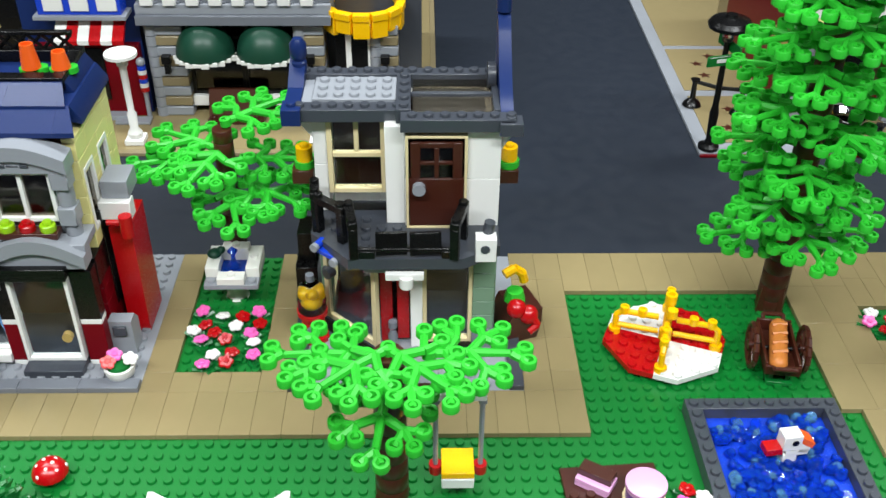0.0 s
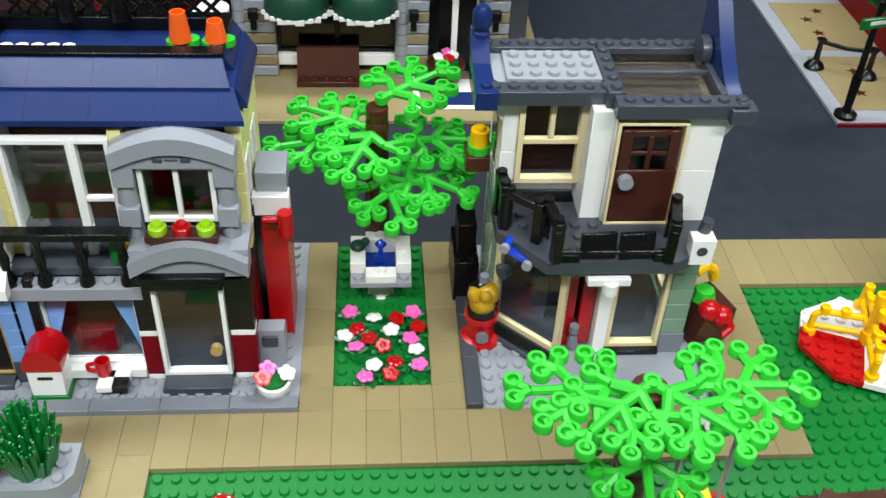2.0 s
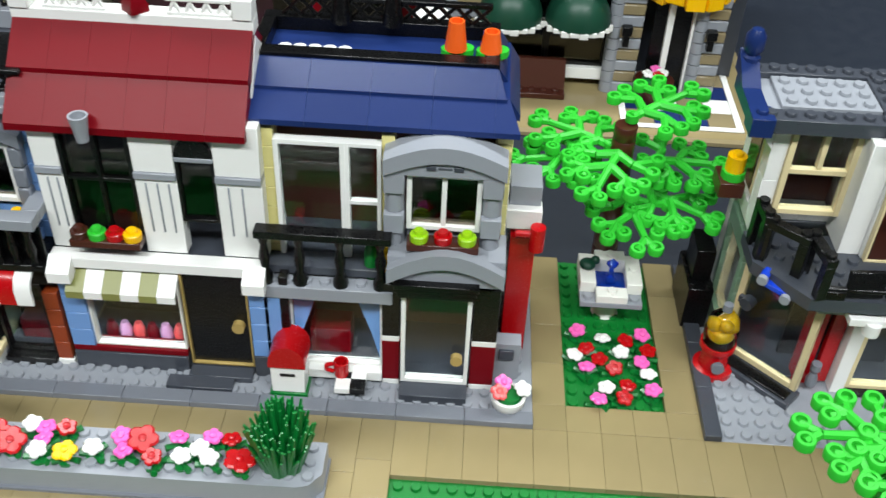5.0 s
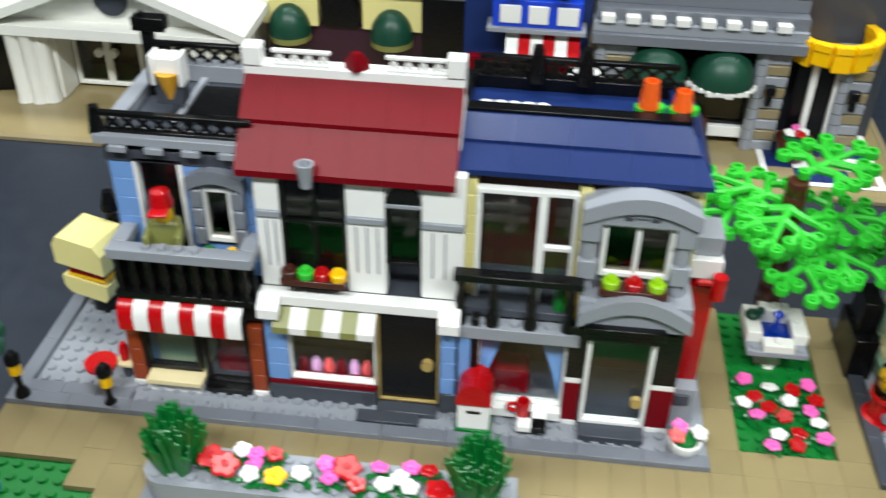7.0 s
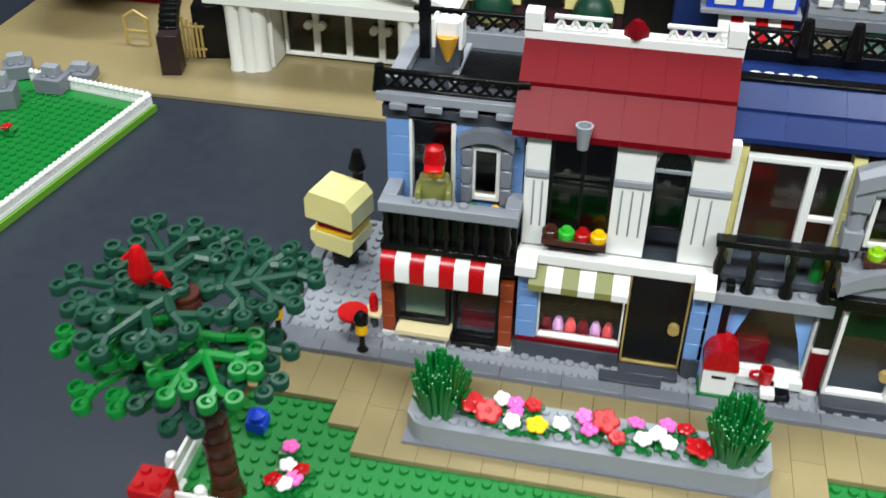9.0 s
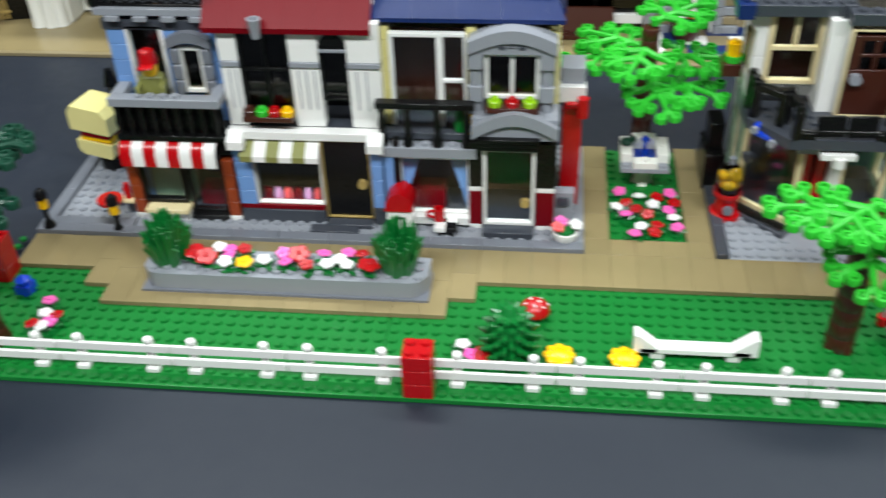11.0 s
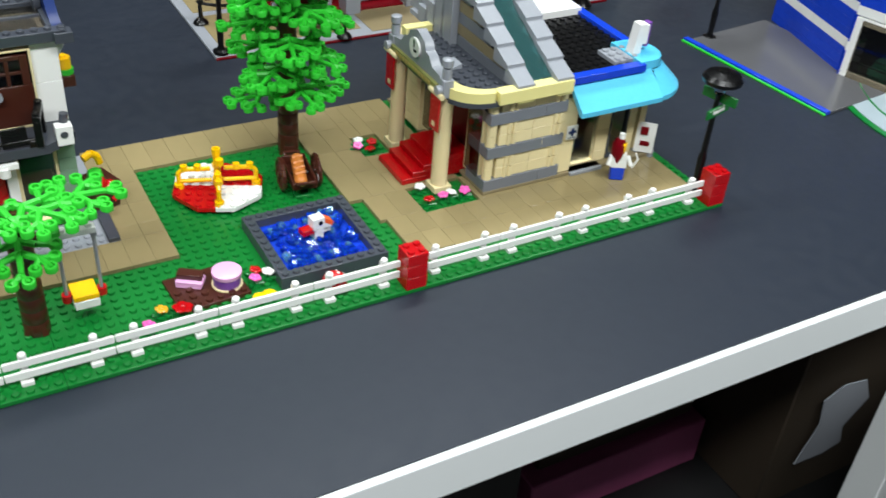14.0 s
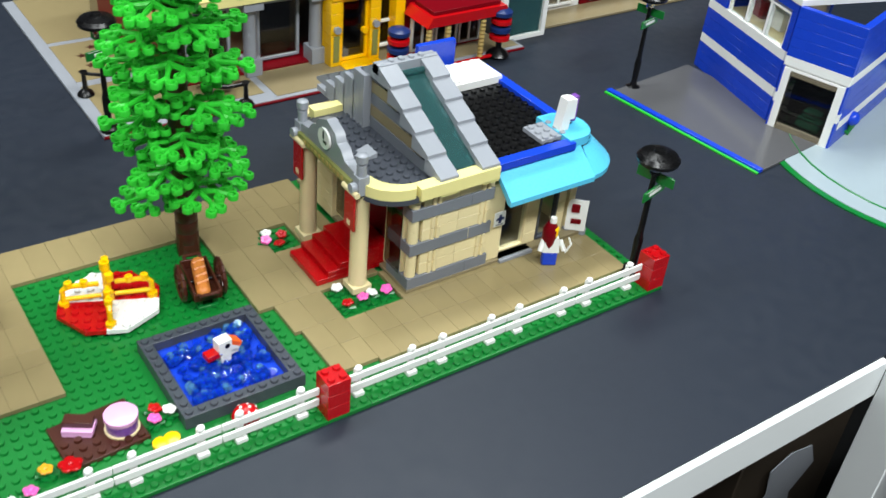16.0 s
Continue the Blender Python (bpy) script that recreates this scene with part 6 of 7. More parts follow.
part("bay_floor", M().lathe(0, 0.6, [(3.3, 66), (3.3, 69)], 20), YELLOW, yb)
for x in (-1.6, 0.4, 2.2):
    part("bay_post", M().box(x, x + 0.5, -1.8, -1.3, 0, 66), WHITE, yb)
part("bay_glass", M().box(-2.6, 3.2, -1.2, -0.9, 0, 66), BLACK, yb)


def flower_tub(x, y):
    t = thing("flower_tub", "round brown tub with white and red flowers", "flower tub", x, y, 0, 0, "brown flower tubs")
    part("tub", M().lathe(0, 0, [(1.1, 0), (1.5, 6), (1.6, 14), (1.75, 14), (1.75, 17), (1.4, 17)], 18), BROWN, t)
    part("leaves", M().lathe(0, 0, [(1.2, 16), (1.0, 20)], 10), PINE, t)
    for dx, dy, c in ((-0.7, -0.3, "white"), (0.6, 0.1, "white"), (0.1, 0.6, "pink"), (0.2, -0.5, "red")):
        o = part("bloom", BLOOM[c], None, t)
        o.matrix_local = pose(dx * U, dy * U, 0.022, 12, 6, 20)


flower_tub(57.2, 55.6)
flower_tub(60.8, 64)
mo = thing("tile_mosaic", "dark blue, tan and white tile mosaic on pavement", "mosaic", 54.8, 51.5, 0, size=(1.17, 1.17, 1.17))
for i in range(4):
    for j in range(5):
        mt = WHITE if (i * 2 + j * 3) % 4 == 1 else (DTAN if (i + j) % 3 == 0 else NAVY)
        part("tile", M().box(i * 2 + 0.02, i * 2 + 1.98, j * 2 + 0.02, j * 2 + 1.98, 0, 0.7), mt, mo)
part("border", M().box(-0.5, 8.5, -0.5, 0, 0, 0.9).box(-0.5, 0, 0, 10, 0, 0.9).box(8, 8.5, 0, 10, 0, 0.9), WHITE, mo)

sh2 = thing("barber_shop", "dark blue toy shop with sign and striped awning", "building", 26.7, 55.4, 0, size=(1.08, 1.08, 1.08))
part("body", M().box(0, 10.4, 2.0, 16, 0, 150), NAVY, sh2)
part("front", M().box(0.3, 10.2, 1.2, 2.0, 0, 56), DRED, sh2)
part("shop_glass", M().box(1.0, 7.0, 1.0, 1.2, 14, 54), BLACK, sh2)
s_ = part("sign_board", M().box(2.4, 9.6, 0.2, 2.0, 82, 100), BLUE, sh2, "blue sign with white block shapes")
for x0, x1 in ((3.0, 4.7), (5.3, 6.9), (7.6, 9.3)):
    part("sign_bar", M().box(x0, x1, 0.05, 0.2, 85, 97), WHITE, s_)
part("sign_ledge", M().box(2.0, 10.0, -0.2, 2.0, 79, 82), LGREY, sh2)
for k in range(6):
    part("awning_stripe", M().prism([(1.2, 79), (-0.8, 66), (-0.8, 63), (-0.6, 63), (1.2, 76)], "yz", 3.6 + k, 4.58 + k), RED if k % 2 else WHITE, sh2)
for x in (4.0, 8.0):
    part("wall_lamp", M().lathe(x, -0.2, [(0.5, 104), (0.5, 108), (0.3, 114)], 10).box(x - 0.2, x + 0.2, -0.2, 2, 110, 112), BLACK, sh2)
part("upper_wall", M().box(0.4, 10, 1.4, 2.0, 104, 150), MBLUE, sh2)
part("steps", M().box(0.4, 9.0, 0.2, 1.2, 0, 4).box(7.4, 10.6, -0.6, 0.6, 0, 2), LGREY, sh2)
bp_ = thing("barber_pole", "red, white and blue striped barber pole", "barber pole", 37.8, 56.3, 0, size=(0.91, 0.91, 0.91))
for k in range(6):
    part("band", M().lathe(0, 0, [(0.46, 26 + 4 * k), (0.46, 29.8 + 4 * k)], 14), (RED, WHITE, BLUE)[k % 3], bp_)
part("post", M().rod((0, 0, 0), (0, 0, 26), 0.25).ball(0, 0, 53, 0.5), LGREY, bp_)
wl = thing("street_lamp", "white classic street lamp on square foot", "street lamp", 37.6, 51.4, 0)
part("pole", M().box(-0.9, 0.9, -0.9, 0.9, 0, 4).lathe(0, 0, [(0.6, 4), (0.7, 8), (0.4, 12), (0.45, 24), (0.3, 26), (0.35, 62), (0.55, 64)], 14), WHITE, wl)
part("cap", M().lathe(0, 0, [(0.5, 64), (0.55, 70), (1.5, 71), (1.5, 73.5), (0.9, 75)], 20), WHITE, wl)

tb = thing("tan_hotel", "tan toy building with green half-dome canopies", "building", 6.2, 61.4, 0, size=(1.22, 1.22, 1.22))
part("body", M().box(0, 16.6, 3.0, 16, 0, 160), DTAN, tb)
part("dark_front", M().box(0.2, 16.4, 2.2, 3.0, 0, 42), plastic("aubergine", (50, 20, 40), 0.3), tb)
for x0, x1 in ((0.0, 4.6), (8.2, 13.0)):
    part("wall_panel", M().box(x0, x1, 1.8, 3.0, 42, 66), PYELLOW, tb)
    n = 7
    part("dome_canopy", M().lathe((x0 + x1) / 2, 1.6, [(1.75 * math.cos(math.pi / 2 * i / n), 38 + 19 * math.sin(math.pi / 2 * i / n)) for i in range(n + 1)], 22), DGREEN, tb, "glossy dark green dome canopy")
    part("canopy_base", M().lathe((x0 + x1) / 2, 1.6, [(1.7, 34), (1.75, 38)], 22), OLIVE, tb)
n = 10
part("arch_window", M().prism([(4.9, 42), (4.9, 52)] + [(6.4 - 1.5 * math.cos(math.pi * i / n), 54 + 10 * math.sin(math.pi * i / n)) for i in range(n + 1)] + [(7.9, 52), (7.9, 42)], "xz", 1.9, 2.4), BLACK, tb)
part("cornice", M().box(-0.3, 16.8, 1.4, 3.4, 66, 72), MGREY, tb)
part("flag", M().box(7.4, 8.8, 1.0, 1.3, 70, 90), RED, tb)
part("side_wall", M().box(13.0, 16.8, 1.6, 3.0, 0, 130), BLACK, tb)
for k in range(5):
    part("wall_band", M().box(0.0, 13.0, 2.4, 3.2, 72 + 10 * k, 81 + 10 * k), DTAN, tb)

hl = thing("white_hall", "large white toy hall with gable and glass doors", "building", -7.4, 60.3, 0, size=(1.2, 1.2, 1.2))
for x in (-6.6, 8.2):
    for dx in (-0.6, 0.6, 1.5):
        part("column", M().lathe(x + dx, -3.6 + 0.4 * abs(dx), [(0.75, 0), (0.66, 4), (0.66, 44), (0.8, 48)], 10), CREAM, hl)
    part("pier", M().box(x - 0.6, x + 2.4, -2.6, 1.0, 0, 48), CREAM, hl)
for k in range(4):
    x0 = -4.0 + 2.9 * k
    framed_window(hl, x0, x0 + 2.9, -0.2, 2, 46, CREAM, SMOKE, (), 0.28, "glass_door")
    part("door_knob", M().rod((x0 + (2.3 if k % 2 == 0 else 0.6), -0.7, 26), (x0 + (2.3 if k % 2 == 0 else 0.6), -0.2, 26), 0.36), CREAM, hl)
    part("plants", M().box(x0 + 0.3, x0 + 2.6, 0.6, 1.0, 2, 14), PINE, hl)
# The hall's inner shade is a black sheet behind the doors.
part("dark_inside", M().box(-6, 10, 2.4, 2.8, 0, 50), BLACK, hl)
part("entablature", M().box(-9.4, 11.6, -4.2, 3, 48, 55), CREAM, hl)
part("pediment", M().prism([(-8.6, 55), (11.0, 55), (1.2, 88)], "xz", -2.6, 3), CREAM, hl)
for sg_ in (-1, 1):
    part("gable_slope", M().prism([(1.2, 92), (1.2, 86), (1.2 + sg_ * 10.8, 52), (1.2 + sg_ * 10.8, 58)], "xz", -4.4, 3), CREAM, hl)
part("round_window", M().rod((1.2, -2.6, 71), (1.2, -2.9, 71), 1.3, 1.3, 20), DGREY, hl)
part("body", M().box(-8, 10.4, 3, 24, 0, 55), CREAM, hl)

ga = thing("gate_arch", "dark stone arch with golden gate", "gate", -22.4, 53.7, 0, 12)
for k in range(12):
    a = math.pi / 2 * k / 11
    part("arch_stone", M().box(-0.9, 0.9, 0.0 + 4.0 * (1 - math.cos(a)), 1.6 + 4.0 * (1 - math.cos(a)), 46 * math.sin(a), 46 * math.sin(a) + 6), BLACK, ga)
part("pier", M().box(-0.8, 1.2, -0.6, 1.6, 0, 34), plastic("dark_stone", (40, 26, 26), 0.4), ga)
part("dark_block", M().box(2.0, 6.0, 3.4, 8, 0, 46), BLACK, ga)
for k in range(5):
    part("gate_bar", M().rod((1.0 + 0.45 * k, 3.2, 2), (1.0 + 0.45 * k, 3.2, 38 - 2 * k), 0.14), GOLD, ga)
part("gate_rail", M().box(0.8, 3.2, 3.1, 3.3, 8, 10).box(0.8, 3.2, 3.1, 3.3, 28, 30), GOLD, ga)
gd = thing("garden_chair", "small golden garden ornament on the pavement", "ornament", -28.6, 59.3, 0, size=(1.1, 1.1, 1.1))
part("frame", M().path([(-1.2, 0, 0), (-1.2, 0, 22), (0, 0, 28), (1.2, 0, 22), (1.2, 0, 0)], 0.16).box(-1.2, 1.2, -0.1, 0.1, 10, 12), GOLD, gd)
rb = thing("red_house", "dark red toy house with white window and canopy", "building", -36.9, 70.1, 0, size=(0.89, 0.89, 0.89))
part("wall", M().box(-10, 8, 0, 10, 0, 60), DRED, rb)
framed_window(rb, 2.0, 5.4, -0.2, 14, 46, WHITE, SMOKE)
part("canopy", M().lathe(0, -3, [(8, 60), (8.4, 62), (8.4, 66), (7.6, 66)], 30), WHITE, rb, "white round canopy")

# ---- picket lawn ----
lawn = thing("picket_lawn", "green lawn plate with white picket fence", "lawn", -20.6, 46.5, -3.2, -9, size=(0.95, 0.95, 0.95))
part("plate", M().box(-40, 0, -34, 0, 0.1, 6), plastic("lime_edge", (96, 150, 40), 0.35), lawn)
part("grass", M().box(-39.6, -0.9, -33.6, -0.6, 6, 7), GREEN, lawn)
tagged(part("grass_studs", M().studs(-14, -2, -30, -2, 7, None, 8), GREEN, lawn), kind="stuff")
PK = mesh_of("picket", M().box(-0.28, 0.28, -0.12, 0.12, 0, 9, 0.02).lathe(0, 0, [(0.3, 9), (0.3, 10), (0.1, 12)], 8), WHITE)
for k in range(60):
    o = part("picket", PK, None, lawn)
    o.matrix_local = pose(-0.4 * U, (-0.5 - 0.62 * k) * U, 0.006, 0, 0, 90)
for k in range(24):
    o = part("picket", PK, None, lawn)
    o.matrix_local = pose((-0.6 - 0.62 * k) * U, -0.4 * U, 0.006)
part("fence_rail", M().box(-0.55, -0.25, -36, -0.3, 6, 9.4).box(-15, -0.3, -0.55, -0.25, 6, 9.4), WHITE, lawn)
for k, (x, y, hgt) in enumerate(((-6, -8, 20), (-4.4, -5.5, 14), (-9, -12, 26), (-11, -6, 18))):
    t = thing("stone_block", "grey studded brick pile on the lawn", "stone", -25.5 + x, 55 + y, 4.0, 10 * k)
    part("block", M().box(-1.4, 1.4, -1.2, 1.2, 0, hgt * 0.6).studs(-1, 1, -1, 1, hgt * 0.6), MGREY, t)
    part("cap", M().box(-0.8, 0.8, -0.4, 0.6, hgt * 0.6, hgt), LGREY, t)
solid("blue_brick_toy", M().box(-0.8, 0.8, -0.6, 0.6, 0, 10).lathe(0, 0, [(0.6, 10), (0.4, 16)], 10), MBLUE, "pale blue brick piece on the lawn", "brick", -34.5, 43, 4)
flower(-31, 38, "red", 4.0, "lawn flowers")

# ---- far street, right block ----
cp = thing("far_pavement", "tan pavement with light grey border and star tiles", "pavement", 91.6, 49, -3.2, 0, "", "structure")
part("border", M().box(0, 58, 0, 40, 0.1, 3), LGREY, cp)
part("slab", M().box(1.4, 20, 2.0, 12, 3, 3.6), TAN, cp)
part("slab", M().box(1.4, 12, 13.4, 24, 3, 3.6), TAN, cp)
part("slab", M().box(1.4, 14, 25, 40, 3, 3.6), TAN, cp)
part("slab", M().box(21, 57.5, 0.6, 7.5, 3, 3.6), DTAN, cp)
part("edge_line", M().box(0, 58, -0.25, 0, 0.1, 2.2), DRED, cp)
part("red_line", M().box(12.4, 13.4, 8.4, 40, 3, 3.8), DRED, cp)
for x, y in ((4, 5), (9, 4.4), (14, 5), (18.5, 5.4), (4.4, 17), (4.2, 20), (6, 22), (5, 9)):
    pts = []
    for k in range(10):
        a, q = math.pi / 2 + math.pi * k / 5, (0.75 if k % 2 == 0 else 0.32)
        pts.append((x + q * math.cos(a), y + q * math.sin(a)))
    part("star", M().prism(pts, "xy", 3.55, 3.8), BROWN, cp)
for pairs in (((93.0, 59.0), (97.4, 57.0)), ((104.5, 50.2), (108.4, 49.2))):
    t = thing("rope_barrier", "black rope barrier with two round feet", "barrier", *pairs[0], 0.5)
    (xa, ya), (xb, yb_) = pairs
    for dx, dy in ((0, 0), (xb - xa, yb_ - ya)):
        part("post", M().lathe(dx, dy, [(1.0, 0), (0.8, 3), (0.3, 6), (0.25, 20), (0.5, 23)], 14), BLACK, t)
    part("rope", M().path([(0, 0, 21), ((xb - xa) / 2, (yb_ - ya) / 2, 19), (xb - xa, yb_ - ya, 21)], 0.22), BLACK, t)

ci = thing("cinema", "grey and tan toy cinema with dark doors", "building", 104.4, 56.8, 0.2, size=(1.06, 1.06, 1.06))
part("body", M().box(-3, 18, 5, 24, 0, 150), DTAN, ci)
part("floor", M().box(-2, 17, -0.6, 5, 0, 2), DRED, ci)
for x in (-2.6, 6.6, 15.0):
    part("column", M().box(x, x + 2.0, -1.4, 0.8, 0, 16).lathe(x + 1.0, -0.3, [(0.8, 16), (0.75, 60), (1.0, 64)], 14).box(x - 0.2, x + 2.2, -1.6, 1, 64, 72), LGREY, ci)
for x in (0.4, 9.2):
    framed_window(ci, x, x + 5.4, 1.2, 4, 62, LGREY, SMOKE, (), 0.3, "glass_front")
    # Shade behind each glass front, made as a black sheet.
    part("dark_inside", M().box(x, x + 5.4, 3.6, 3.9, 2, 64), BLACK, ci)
    part("seat_row", M().box(x + 1.2, x + 4.2, 2.2, 3.4, 2, 12), BROWN, ci)
part("marquee", M().box(-3, 17.5, -1.8, 1.0, 72, 80), PYELLOW, ci)
part("wall_end", M().box(17.0, 19.4, -1.0, 5, 0, 90), DTAN, ci)
part("wall_foot", M().prism([(17, 0), (19.6, 0), (19.6, 12), (18.4, 16), (17, 16)], "xz", -2.0, -1.0), LGREY, ci)
bo = part("program_board", M().box(-3.4, 3.8, -2.6, -2.2, 86, 102), WHITE, ci, "white programme board with dark lettering")
try:
    cu = bpy.data.curves.new("lettering", "FONT")
    cu.body, cu.size, cu.extrude = "THREE CLICKS", 0.0068, 0.0001
    tx = new("lettering", cu)
    cu.materials.append(BLACK)
    tx.parent = bo
    tx.matrix_local = pose(-3.1 * U, -2.63 * U, 0.0935, 90, 0, 0)
except RuntimeError:
    pass
part("gold_lamp", M().lathe(-4.6, -1.6, [(0.8, 60), (1.0, 66), (0.9, 76), (0.4, 82)], 14), GOLD, ci)
part("side_wall", M().box(-3.2, -2.6, 0, 20, 0, 120), DRED, ci)
cu_ = thing("silver_cup", "shiny silver dish before the cinema", "dish", 107, 53.8, 0.5)
part("dish", M().lathe(0, 0, [(0.6, 0), (0.3, 3), (1.8, 6), (2.1, 12), (1.9, 12), (1.5, 8)], 24), CHROME, cu_)

ys = thing("yellow_shop", "bright yellow toy shop front with glass door", "building", 122.8, 54.2, 0.2, size=(1.17, 1.17, 1.17))
part("body", M().box(-1, 10, 3, 24, 0, 150), BLACK, ys)
for x in (-0.6, 4.2):
    for k in range(7):
        part("pillar", M().box(x, x + 1.3, -0.4, 1.6, 9.6 * k, 9.6 * k + 9.4), YELLOW, ys)
    part("pillar_grille", M().box(x + 0.3, x + 1.0, -0.5, -0.38, 4, 28), OLIVE, ys)
    part("pillar_lamp", M().rod((x + 0.65, -0.8, 34), (x + 0.65, -0.4, 34), 0.4), LGREY, ys)
framed_window(ys, 0.8, 4.2, 0.2, 2, 58, YELLOW, SMOKE, (), 0.3, "front_door")
part("door_knob", M().rod((3.7, -0.3, 28), (3.7, 0.2, 28), 0.35), YELLOW, ys)
part("lintel", M().box(-0.6, 5.5, -0.6, 2, 60, 72), YELLOW, ys)
part("threshold", M().prism([(-0.4, 0), (5.4, 0), (5.4, 0.6)], "xz", -2.4, 0.2).box(0.6, 4.4, -2.2, 0.2, 0, 1.4), YELLOW, ys)
part("letter_rings", M().rod((1.6, -0.9, 66), (1.6, -0.5, 66), 0.7).rod((3.2, -0.9, 66), (3.2, -0.5, 66), 0.7), TORANGE, ys)
part("yellow_post", M().box(7.4, 8.6, -0.4, 1.0, 0, 78), YELLOW, ys)
framed_window(ys, 5.6, 9.6, 0.8, 6, 60, WHITE, SMOKE, (("h", 30),), 0.3)
rs = thing("red_stand", "red canopy stand with gold twisted posts", "stand", 133, 49.3, 0.2, size=(1.03, 1.03, 1.03))
part("canopy", M().prism([(-0.4, 44), (12.2, 44), (11.6, 54), (0.4, 54)], "xz", -1.2, 4.2), RED, rs)
part("roof", M().box(0.8, 11, -0.6, 3.6, 54, 58), DRED, rs)
for x in (0.2, 3.0, 8.4, 11.4):
    m = M()
    for k in range(10):
        m.lathe(x, -0.8, [(0.3, 4.2 * k), (0.42, 4.2 * k + 2), (0.3, 4.2 * k + 4)], 8)
    part("twisted_post", m, GOLD, rs)
part("base_ring", M().box(-0.4, 12, -1.4, -0.9, 0, 2).box(-0.4, 12, 3.6, 4.1, 0, 2), RED, rs)
for k in range(3):
    framed_window(rs, 0.6 + 3.7 * k, 4.0 + 3.7 * k, 3.6, 2, 42, WHITE, SMOKE, (("v", 2.3 + 3.7 * k),), 0.25)
part("back", M().box(0, 12, 4.6, 6, 0, 90), DRED, rs)
for x in (-3.0, 13.0):
    t = thing("lantern_stack", "red and blue stacked lantern on black foot", "lantern", 131.6 + x, 48.4, 0.2, 0, "red lantern stacks")
    part("foot", M().lathe(0, 0, [(1.6, 0), (1.2, 4), (0.4, 8), (0.4, 16)], 14), BLACK, t)
    for k in range(4):
        part("lantern", M().lathe(0, 0, [(0.8, 16 + 9 * k), (1.4, 18 + 9 * k), (1.4, 22 + 9 * k), (0.8, 24.6 + 9 * k)], 14), RED if k % 2 == 0 else NAVY, t)
te = thing("teal_house", "pale teal framed glass front of a toy house", "building", 152.3, 51.5, -3)
part("frame", M().box(-5.0, 3.0, 0, 0.8, 0, 5).box(2.2, 3.0, 0, 0.8, 5, 90).box(-5.0, -4.2, 0, 0.8, 5, 90), WHITE, te)
part("wall", M().box(-4.2, 2.2, 0.4, 0.8, 5, 90), TEALGLASS, te)
part("body", M().box(-5, 3, 1.6, 20, 0, 120), DGREY, te)
fr = thing("far_row", "row of pale toy fronts on tan pavement", "building", 156.2, 57.6, -3)
part("pavement", M().box(0, 60, -4.6, 10, 0.1, 3), DTAN, fr)
for k in range(6):
    part("front", M().box(2 + 9 * k, 10.6 + 9 * k, 0, 6, 3, 90), (WHITE, DRED, LGREY)[k % 3], fr)
    framed_window(fr, 3.4 + 9 * k, 9.2 + 9 * k, -0.3, 8, 50, WHITE, SMOKE, (("v", 6.3 + 9 * k),), 0.35)

# ---- blue station building ----
lot = thing("grey_lot", "smooth dark grey parking slab with blue edge", "lot", 153.6, 12.4, -3.2, 6)
part("slab", M().box(0.8, 16, -2, 21, 0.1, 3), plastic("slab_grey", (84, 84, 86), 0.2), lot)
part("edge", M().box(0, 0.8, -2, 21.6, 0.1, 4), BLUE, lot, "blue edge strip")
part("grass_edge", M().box(-0.35, 0, -2, 21.6, 0.1, 2), BGREEN, lot)
st_ = thing("blue_station", "bright blue toy station with white bands and garage", "building", 164.5, 18.8, -3.0, -15)
for k in range(13):
    mt = WHITE if k in (3, 7) else BLUE
    bricks(st_, 0.0, 0.9, 0.0, 17, 9.6 * k, 9.6 * k + 9.6, mt, ((1.0, 13.2, 72, 112),), 9.6, 8)
for k in range(3):
    side_window(st_, 0.3, 1.0 + 4.0 * k, 5.0 + 4.0 * k, 72, 112, WHITE, GLASS, 0.3, -1)
    part("shelf_box", M().box(3.4, 4.8, 2 + 4 * k, 4 + 4 * k, 74, 92), (LTAN, WHITE, DRED)[k], st_)
part("upper_room", M().box(0.9, 8.8, 0.6, 15, 68, 72), LTAN, st_)
part("room_back", M().box(5.0, 5.4, 1, 14, 72, 118), LTAN, st_)
part("end_wall", M().box(0.9, 20, 16, 17, 0, 124), BLUE, st_)
part("roof", M().box(-0.2, 22, -0.5, 17, 124, 130), WHITE, st_)
gw = thing("garage_wing", "blue garage wing with white framed rolling door", "building", 166.1, 10.3, -3.0, 16)
for k in range(13):
    mt = WHITE if k in (3, 7) else BLUE
    bricks(gw, 0.0, 0.9, 0.0, 8.2, 9.6 * k, 9.6 * k + 9.6, mt, ((0.3, 7.9, -1, 66),), 9.6, 8)
    bricks(gw, 0.9, 26, -0.02, 0.9, 9.6 * k, 9.6 * k + 9.6, WHITE if k in (2, 7) else BLUE, (), 9.6, 8)
side_window(gw, 0.0, 0.3, 7.9, 1, 66, WHITE, SMOKE, 0.9, -1)
for k in range(6):
    part("door_slat", M().box(0.5, 0.6, 1.2, 7.0, 10 + 8 * k, 11.4 + 8 * k), BLACK, gw)
# Black sheet that stands for the garage's unlit depth.
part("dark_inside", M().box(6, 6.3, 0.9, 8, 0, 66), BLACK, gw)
part("parked_car", M().box(2.0, 5.0, 2.4, 5.4, 2, 14, 0.3).box(2.4, 4.6, 2.8, 5.0, 14, 22, 0.3), plastic("car_teal", (60, 140, 120), 0.25), gw, "small teal toy car inside")
bf = thing("blue_shrub", "small blue flower plant beside the station", "plant", 171.6, 11.6, -3)
part("bloom", M().ball(0, 0, 20, 0.9), BLUE, bf)
part("stem", M().rod((0, 0, 0), (0, 0, 16), 0.2).rod((0, 0, 4), (1.2, 0.2, 10), 0.2).rod((0, 0, 4), (-1.2, 0.3, 9), 0.2), PINE, bf)
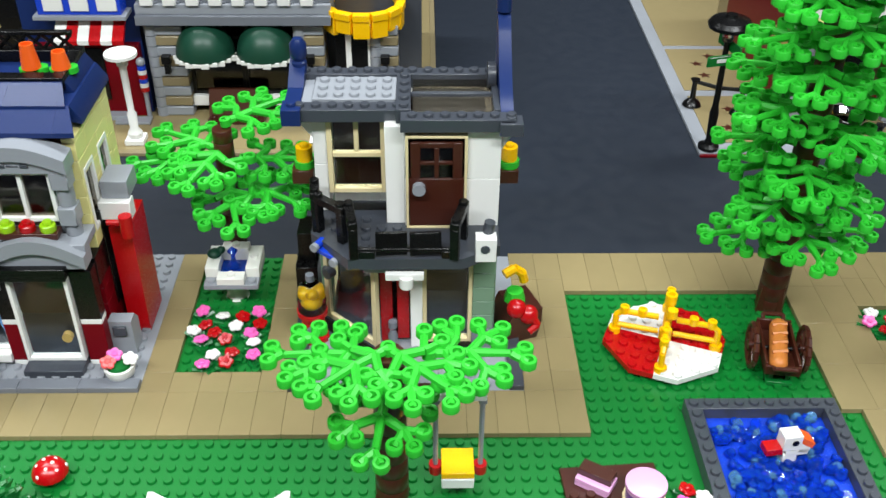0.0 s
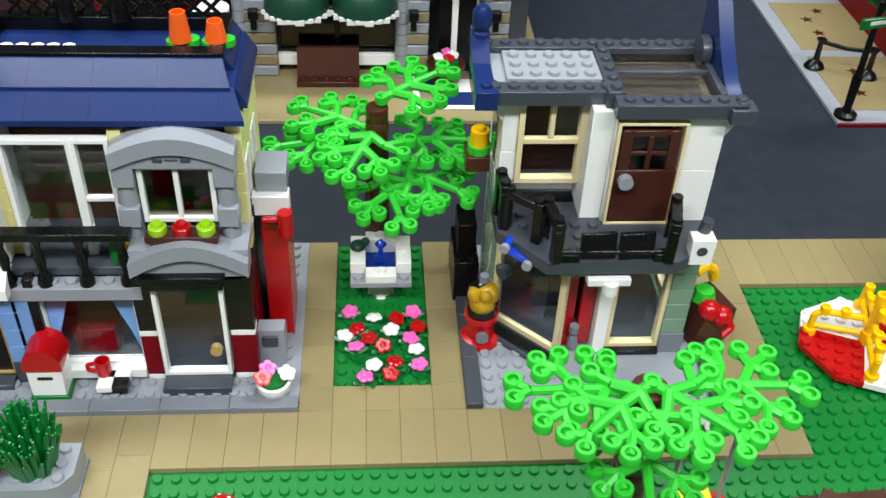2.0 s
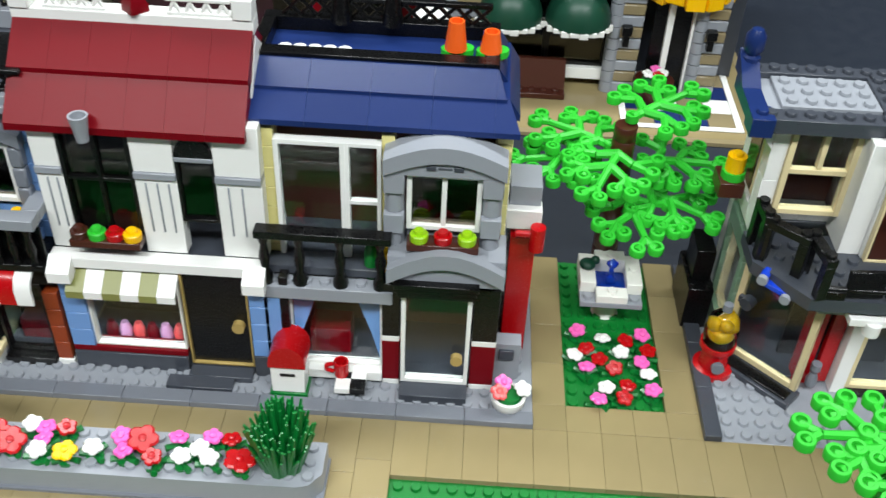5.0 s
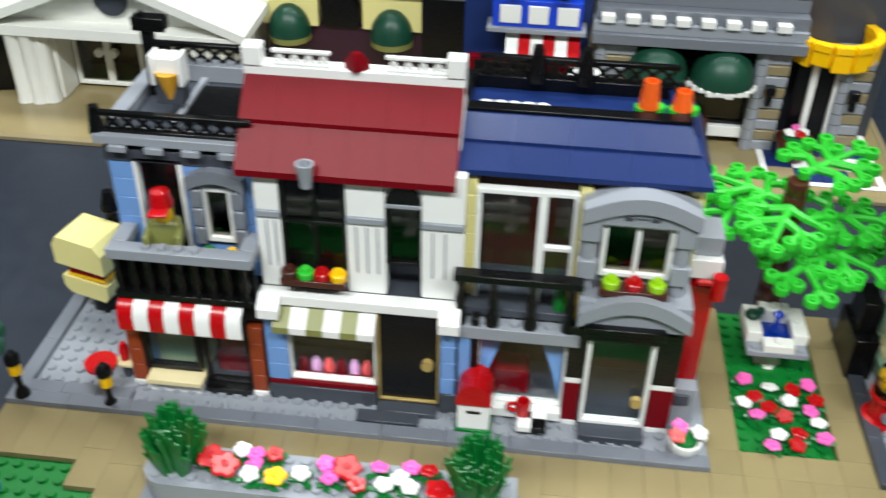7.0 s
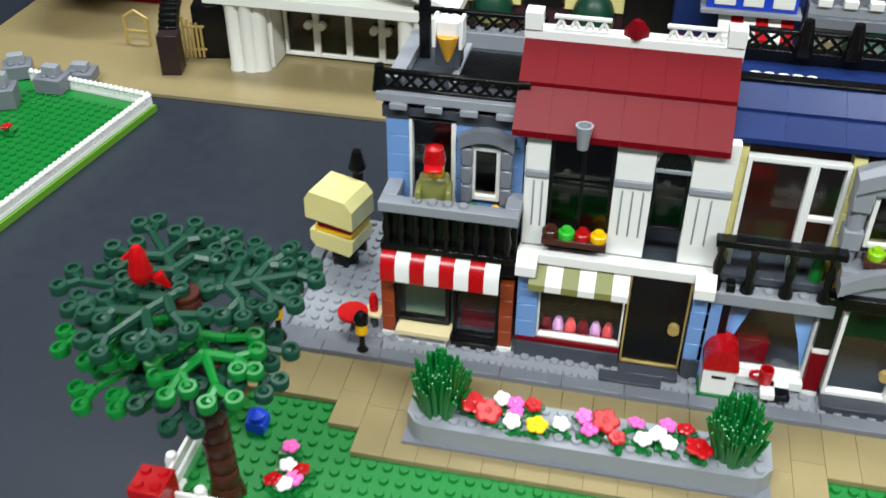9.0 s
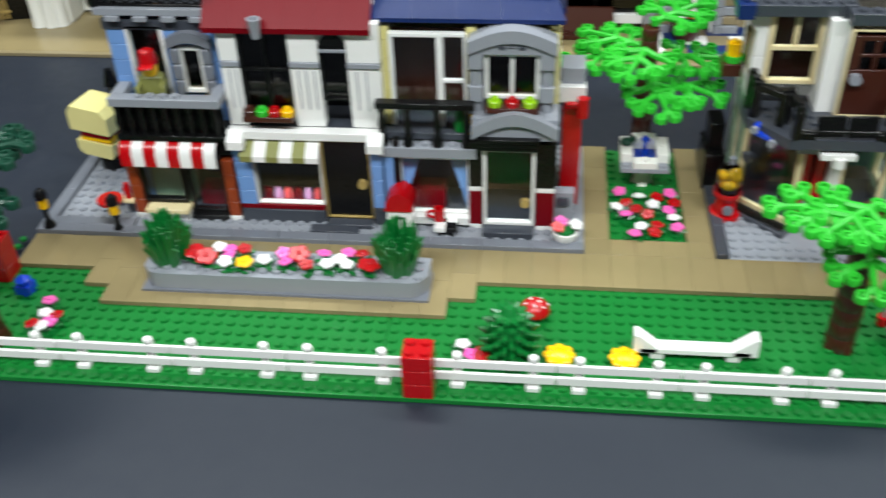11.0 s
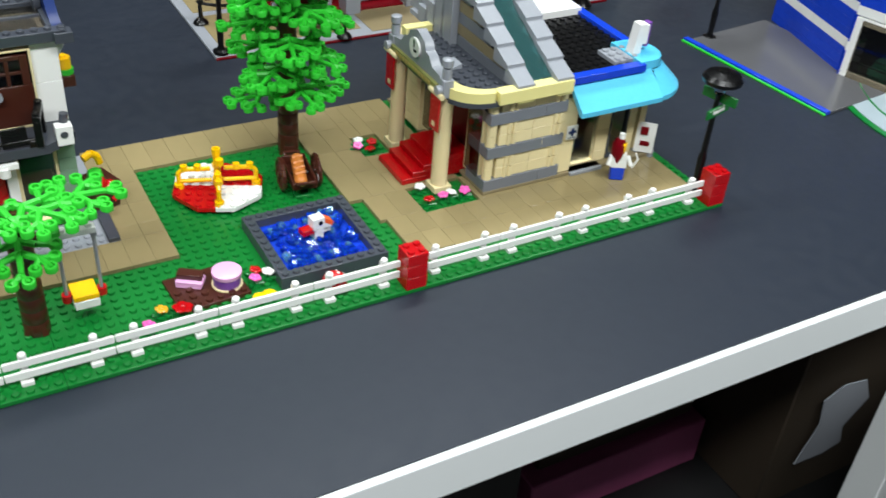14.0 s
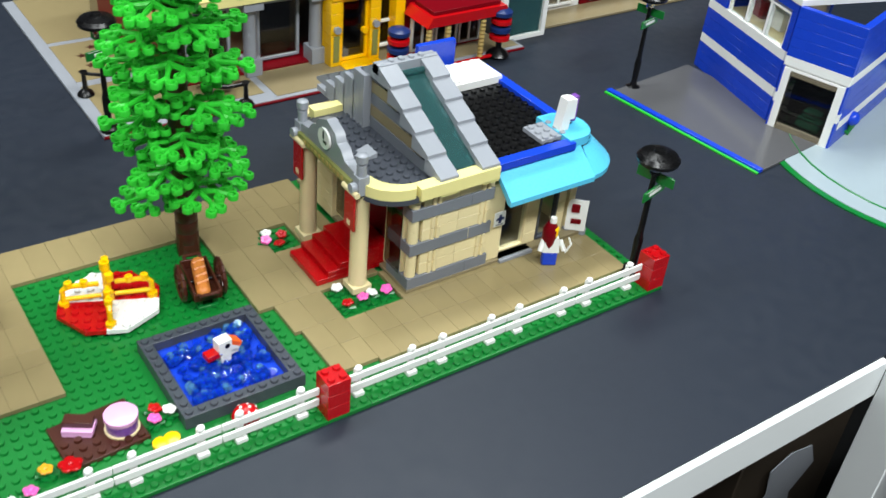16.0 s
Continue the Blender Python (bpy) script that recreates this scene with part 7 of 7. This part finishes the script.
rd = thing("road_plate", "pale grey curved road plate with green margin", "road plate", 178.8, 3, -3.2)
part("plate", M().lathe(0, 0, [(22.2, 0.2), (22.2, 1.6)], 64), PINE, rd)
part("roadway", M().lathe(0, 0, [(21.4, 1.6), (21.4, 2.2)], 64), plastic("road_grey", (150, 164, 170), 0.35), rd)
m = M()
for k in range(40):
    a0, a1 = 2 * math.pi * k / 40, 2 * math.pi * (k + 1) / 40
    m.rod((18.6 * math.cos(a0), 18.6 * math.sin(a0), 2.2), (18.6 * math.cos(a1), 18.6 * math.sin(a1), 2.2), 0.14, 0.14, 6)
part("road_line", m, PINE, rd)

# ---- under the table ----
# Carton colours are dimmed to carry the shade below the tabletop.
SHADED_PINK_BOX = plastic("shaded_pink_carton", (150, 70, 110), 0.6, 0.12)
SHADED_YELLOW_BOX = plastic("shaded_yellow_carton", (150, 120, 30), 0.6, 0.12)
for x0, x1, y0, y1, z0, z1, mt, lb in ((114, 138, 4, 24, -300, -260, SHADED_CARD, "flat carton under the table"), (112, 139, 2, 24, -360, -300, SHADED_PINK_BOX, "pink carton under the table"), (118, 130, 8, 22, -260, -200, SHADED_YELLOW_BOX, "yellow book box under the table"), (140, 160, -8, 10, -360, -140, SHADED_CARD, "tall brown cardboard box under the table"), (60, 110, 2, 26, -360, -60, DARKBOX, "black storage box under the table")):
    solid("storage_box", M().box(0, x1 - x0, 0, y1 - y0, 0, z1 - z0, 0.2), mt, lb, "box", x0, y0, z0)
solid("cutout_poster", M().prism([(0, 0), (5, -2), (8, 4), (7, 30), (10, 60), (8, 90), (4, 96), (1, 84), (2, 50)], "xz", 0, 0.12), LGREY, "pale cut-out card leaning on a box", "card", 143.8, -8.7, -300)
shelf = thing("low_shelf", "dark shelf board under the display table", "shelf", 64, 0, -366)
part("board", M().box(-60, 130, -16, 60, 0, 6), DARKBOX, shelf)
part("backboard", M().box(-60, 130, 58, 60, 6, 350), DARKBOX, shelf)

# ---- tan pavement tiles ----
def tile_mesh(w, d, cache={}):
    key = (round(w, 3), round(d, 3))
    if key not in cache:
        cache[key] = mesh_of("tile", M().box(0, w, 0, d, 0, 3.1, 0.014), TAN)
    return cache[key]


pave = thing("pavement", "tan smooth tile pavement laid over the baseplates", "pavement", 64, 0, 0, 0, "", "structure")
rp = random.Random(11)
for a, b, c, e in TAN_RECTS:
    nx, ny = max(1, round((b - a) / 2)), max(1, round((e - c) / 4))
    wx, wy = (b - a) / nx, (e - c) / ny
    for i in range(nx):
        for j in range(ny):
            cx, cy = a + (i + 0.5) * wx, c + (j + 0.5) * wy
            if 98 < cx < 101 and 21 < cy < 25.2:
                continue
            ob = part("tile", tile_mesh(wx - 0.014, wy - 0.014), TAN, pave)
            ob.location = ((a + i * wx + 0.007 - 64) * U, (c + j * wy + 0.007) * U, rp.uniform(0.05, 0.12) / 1000)
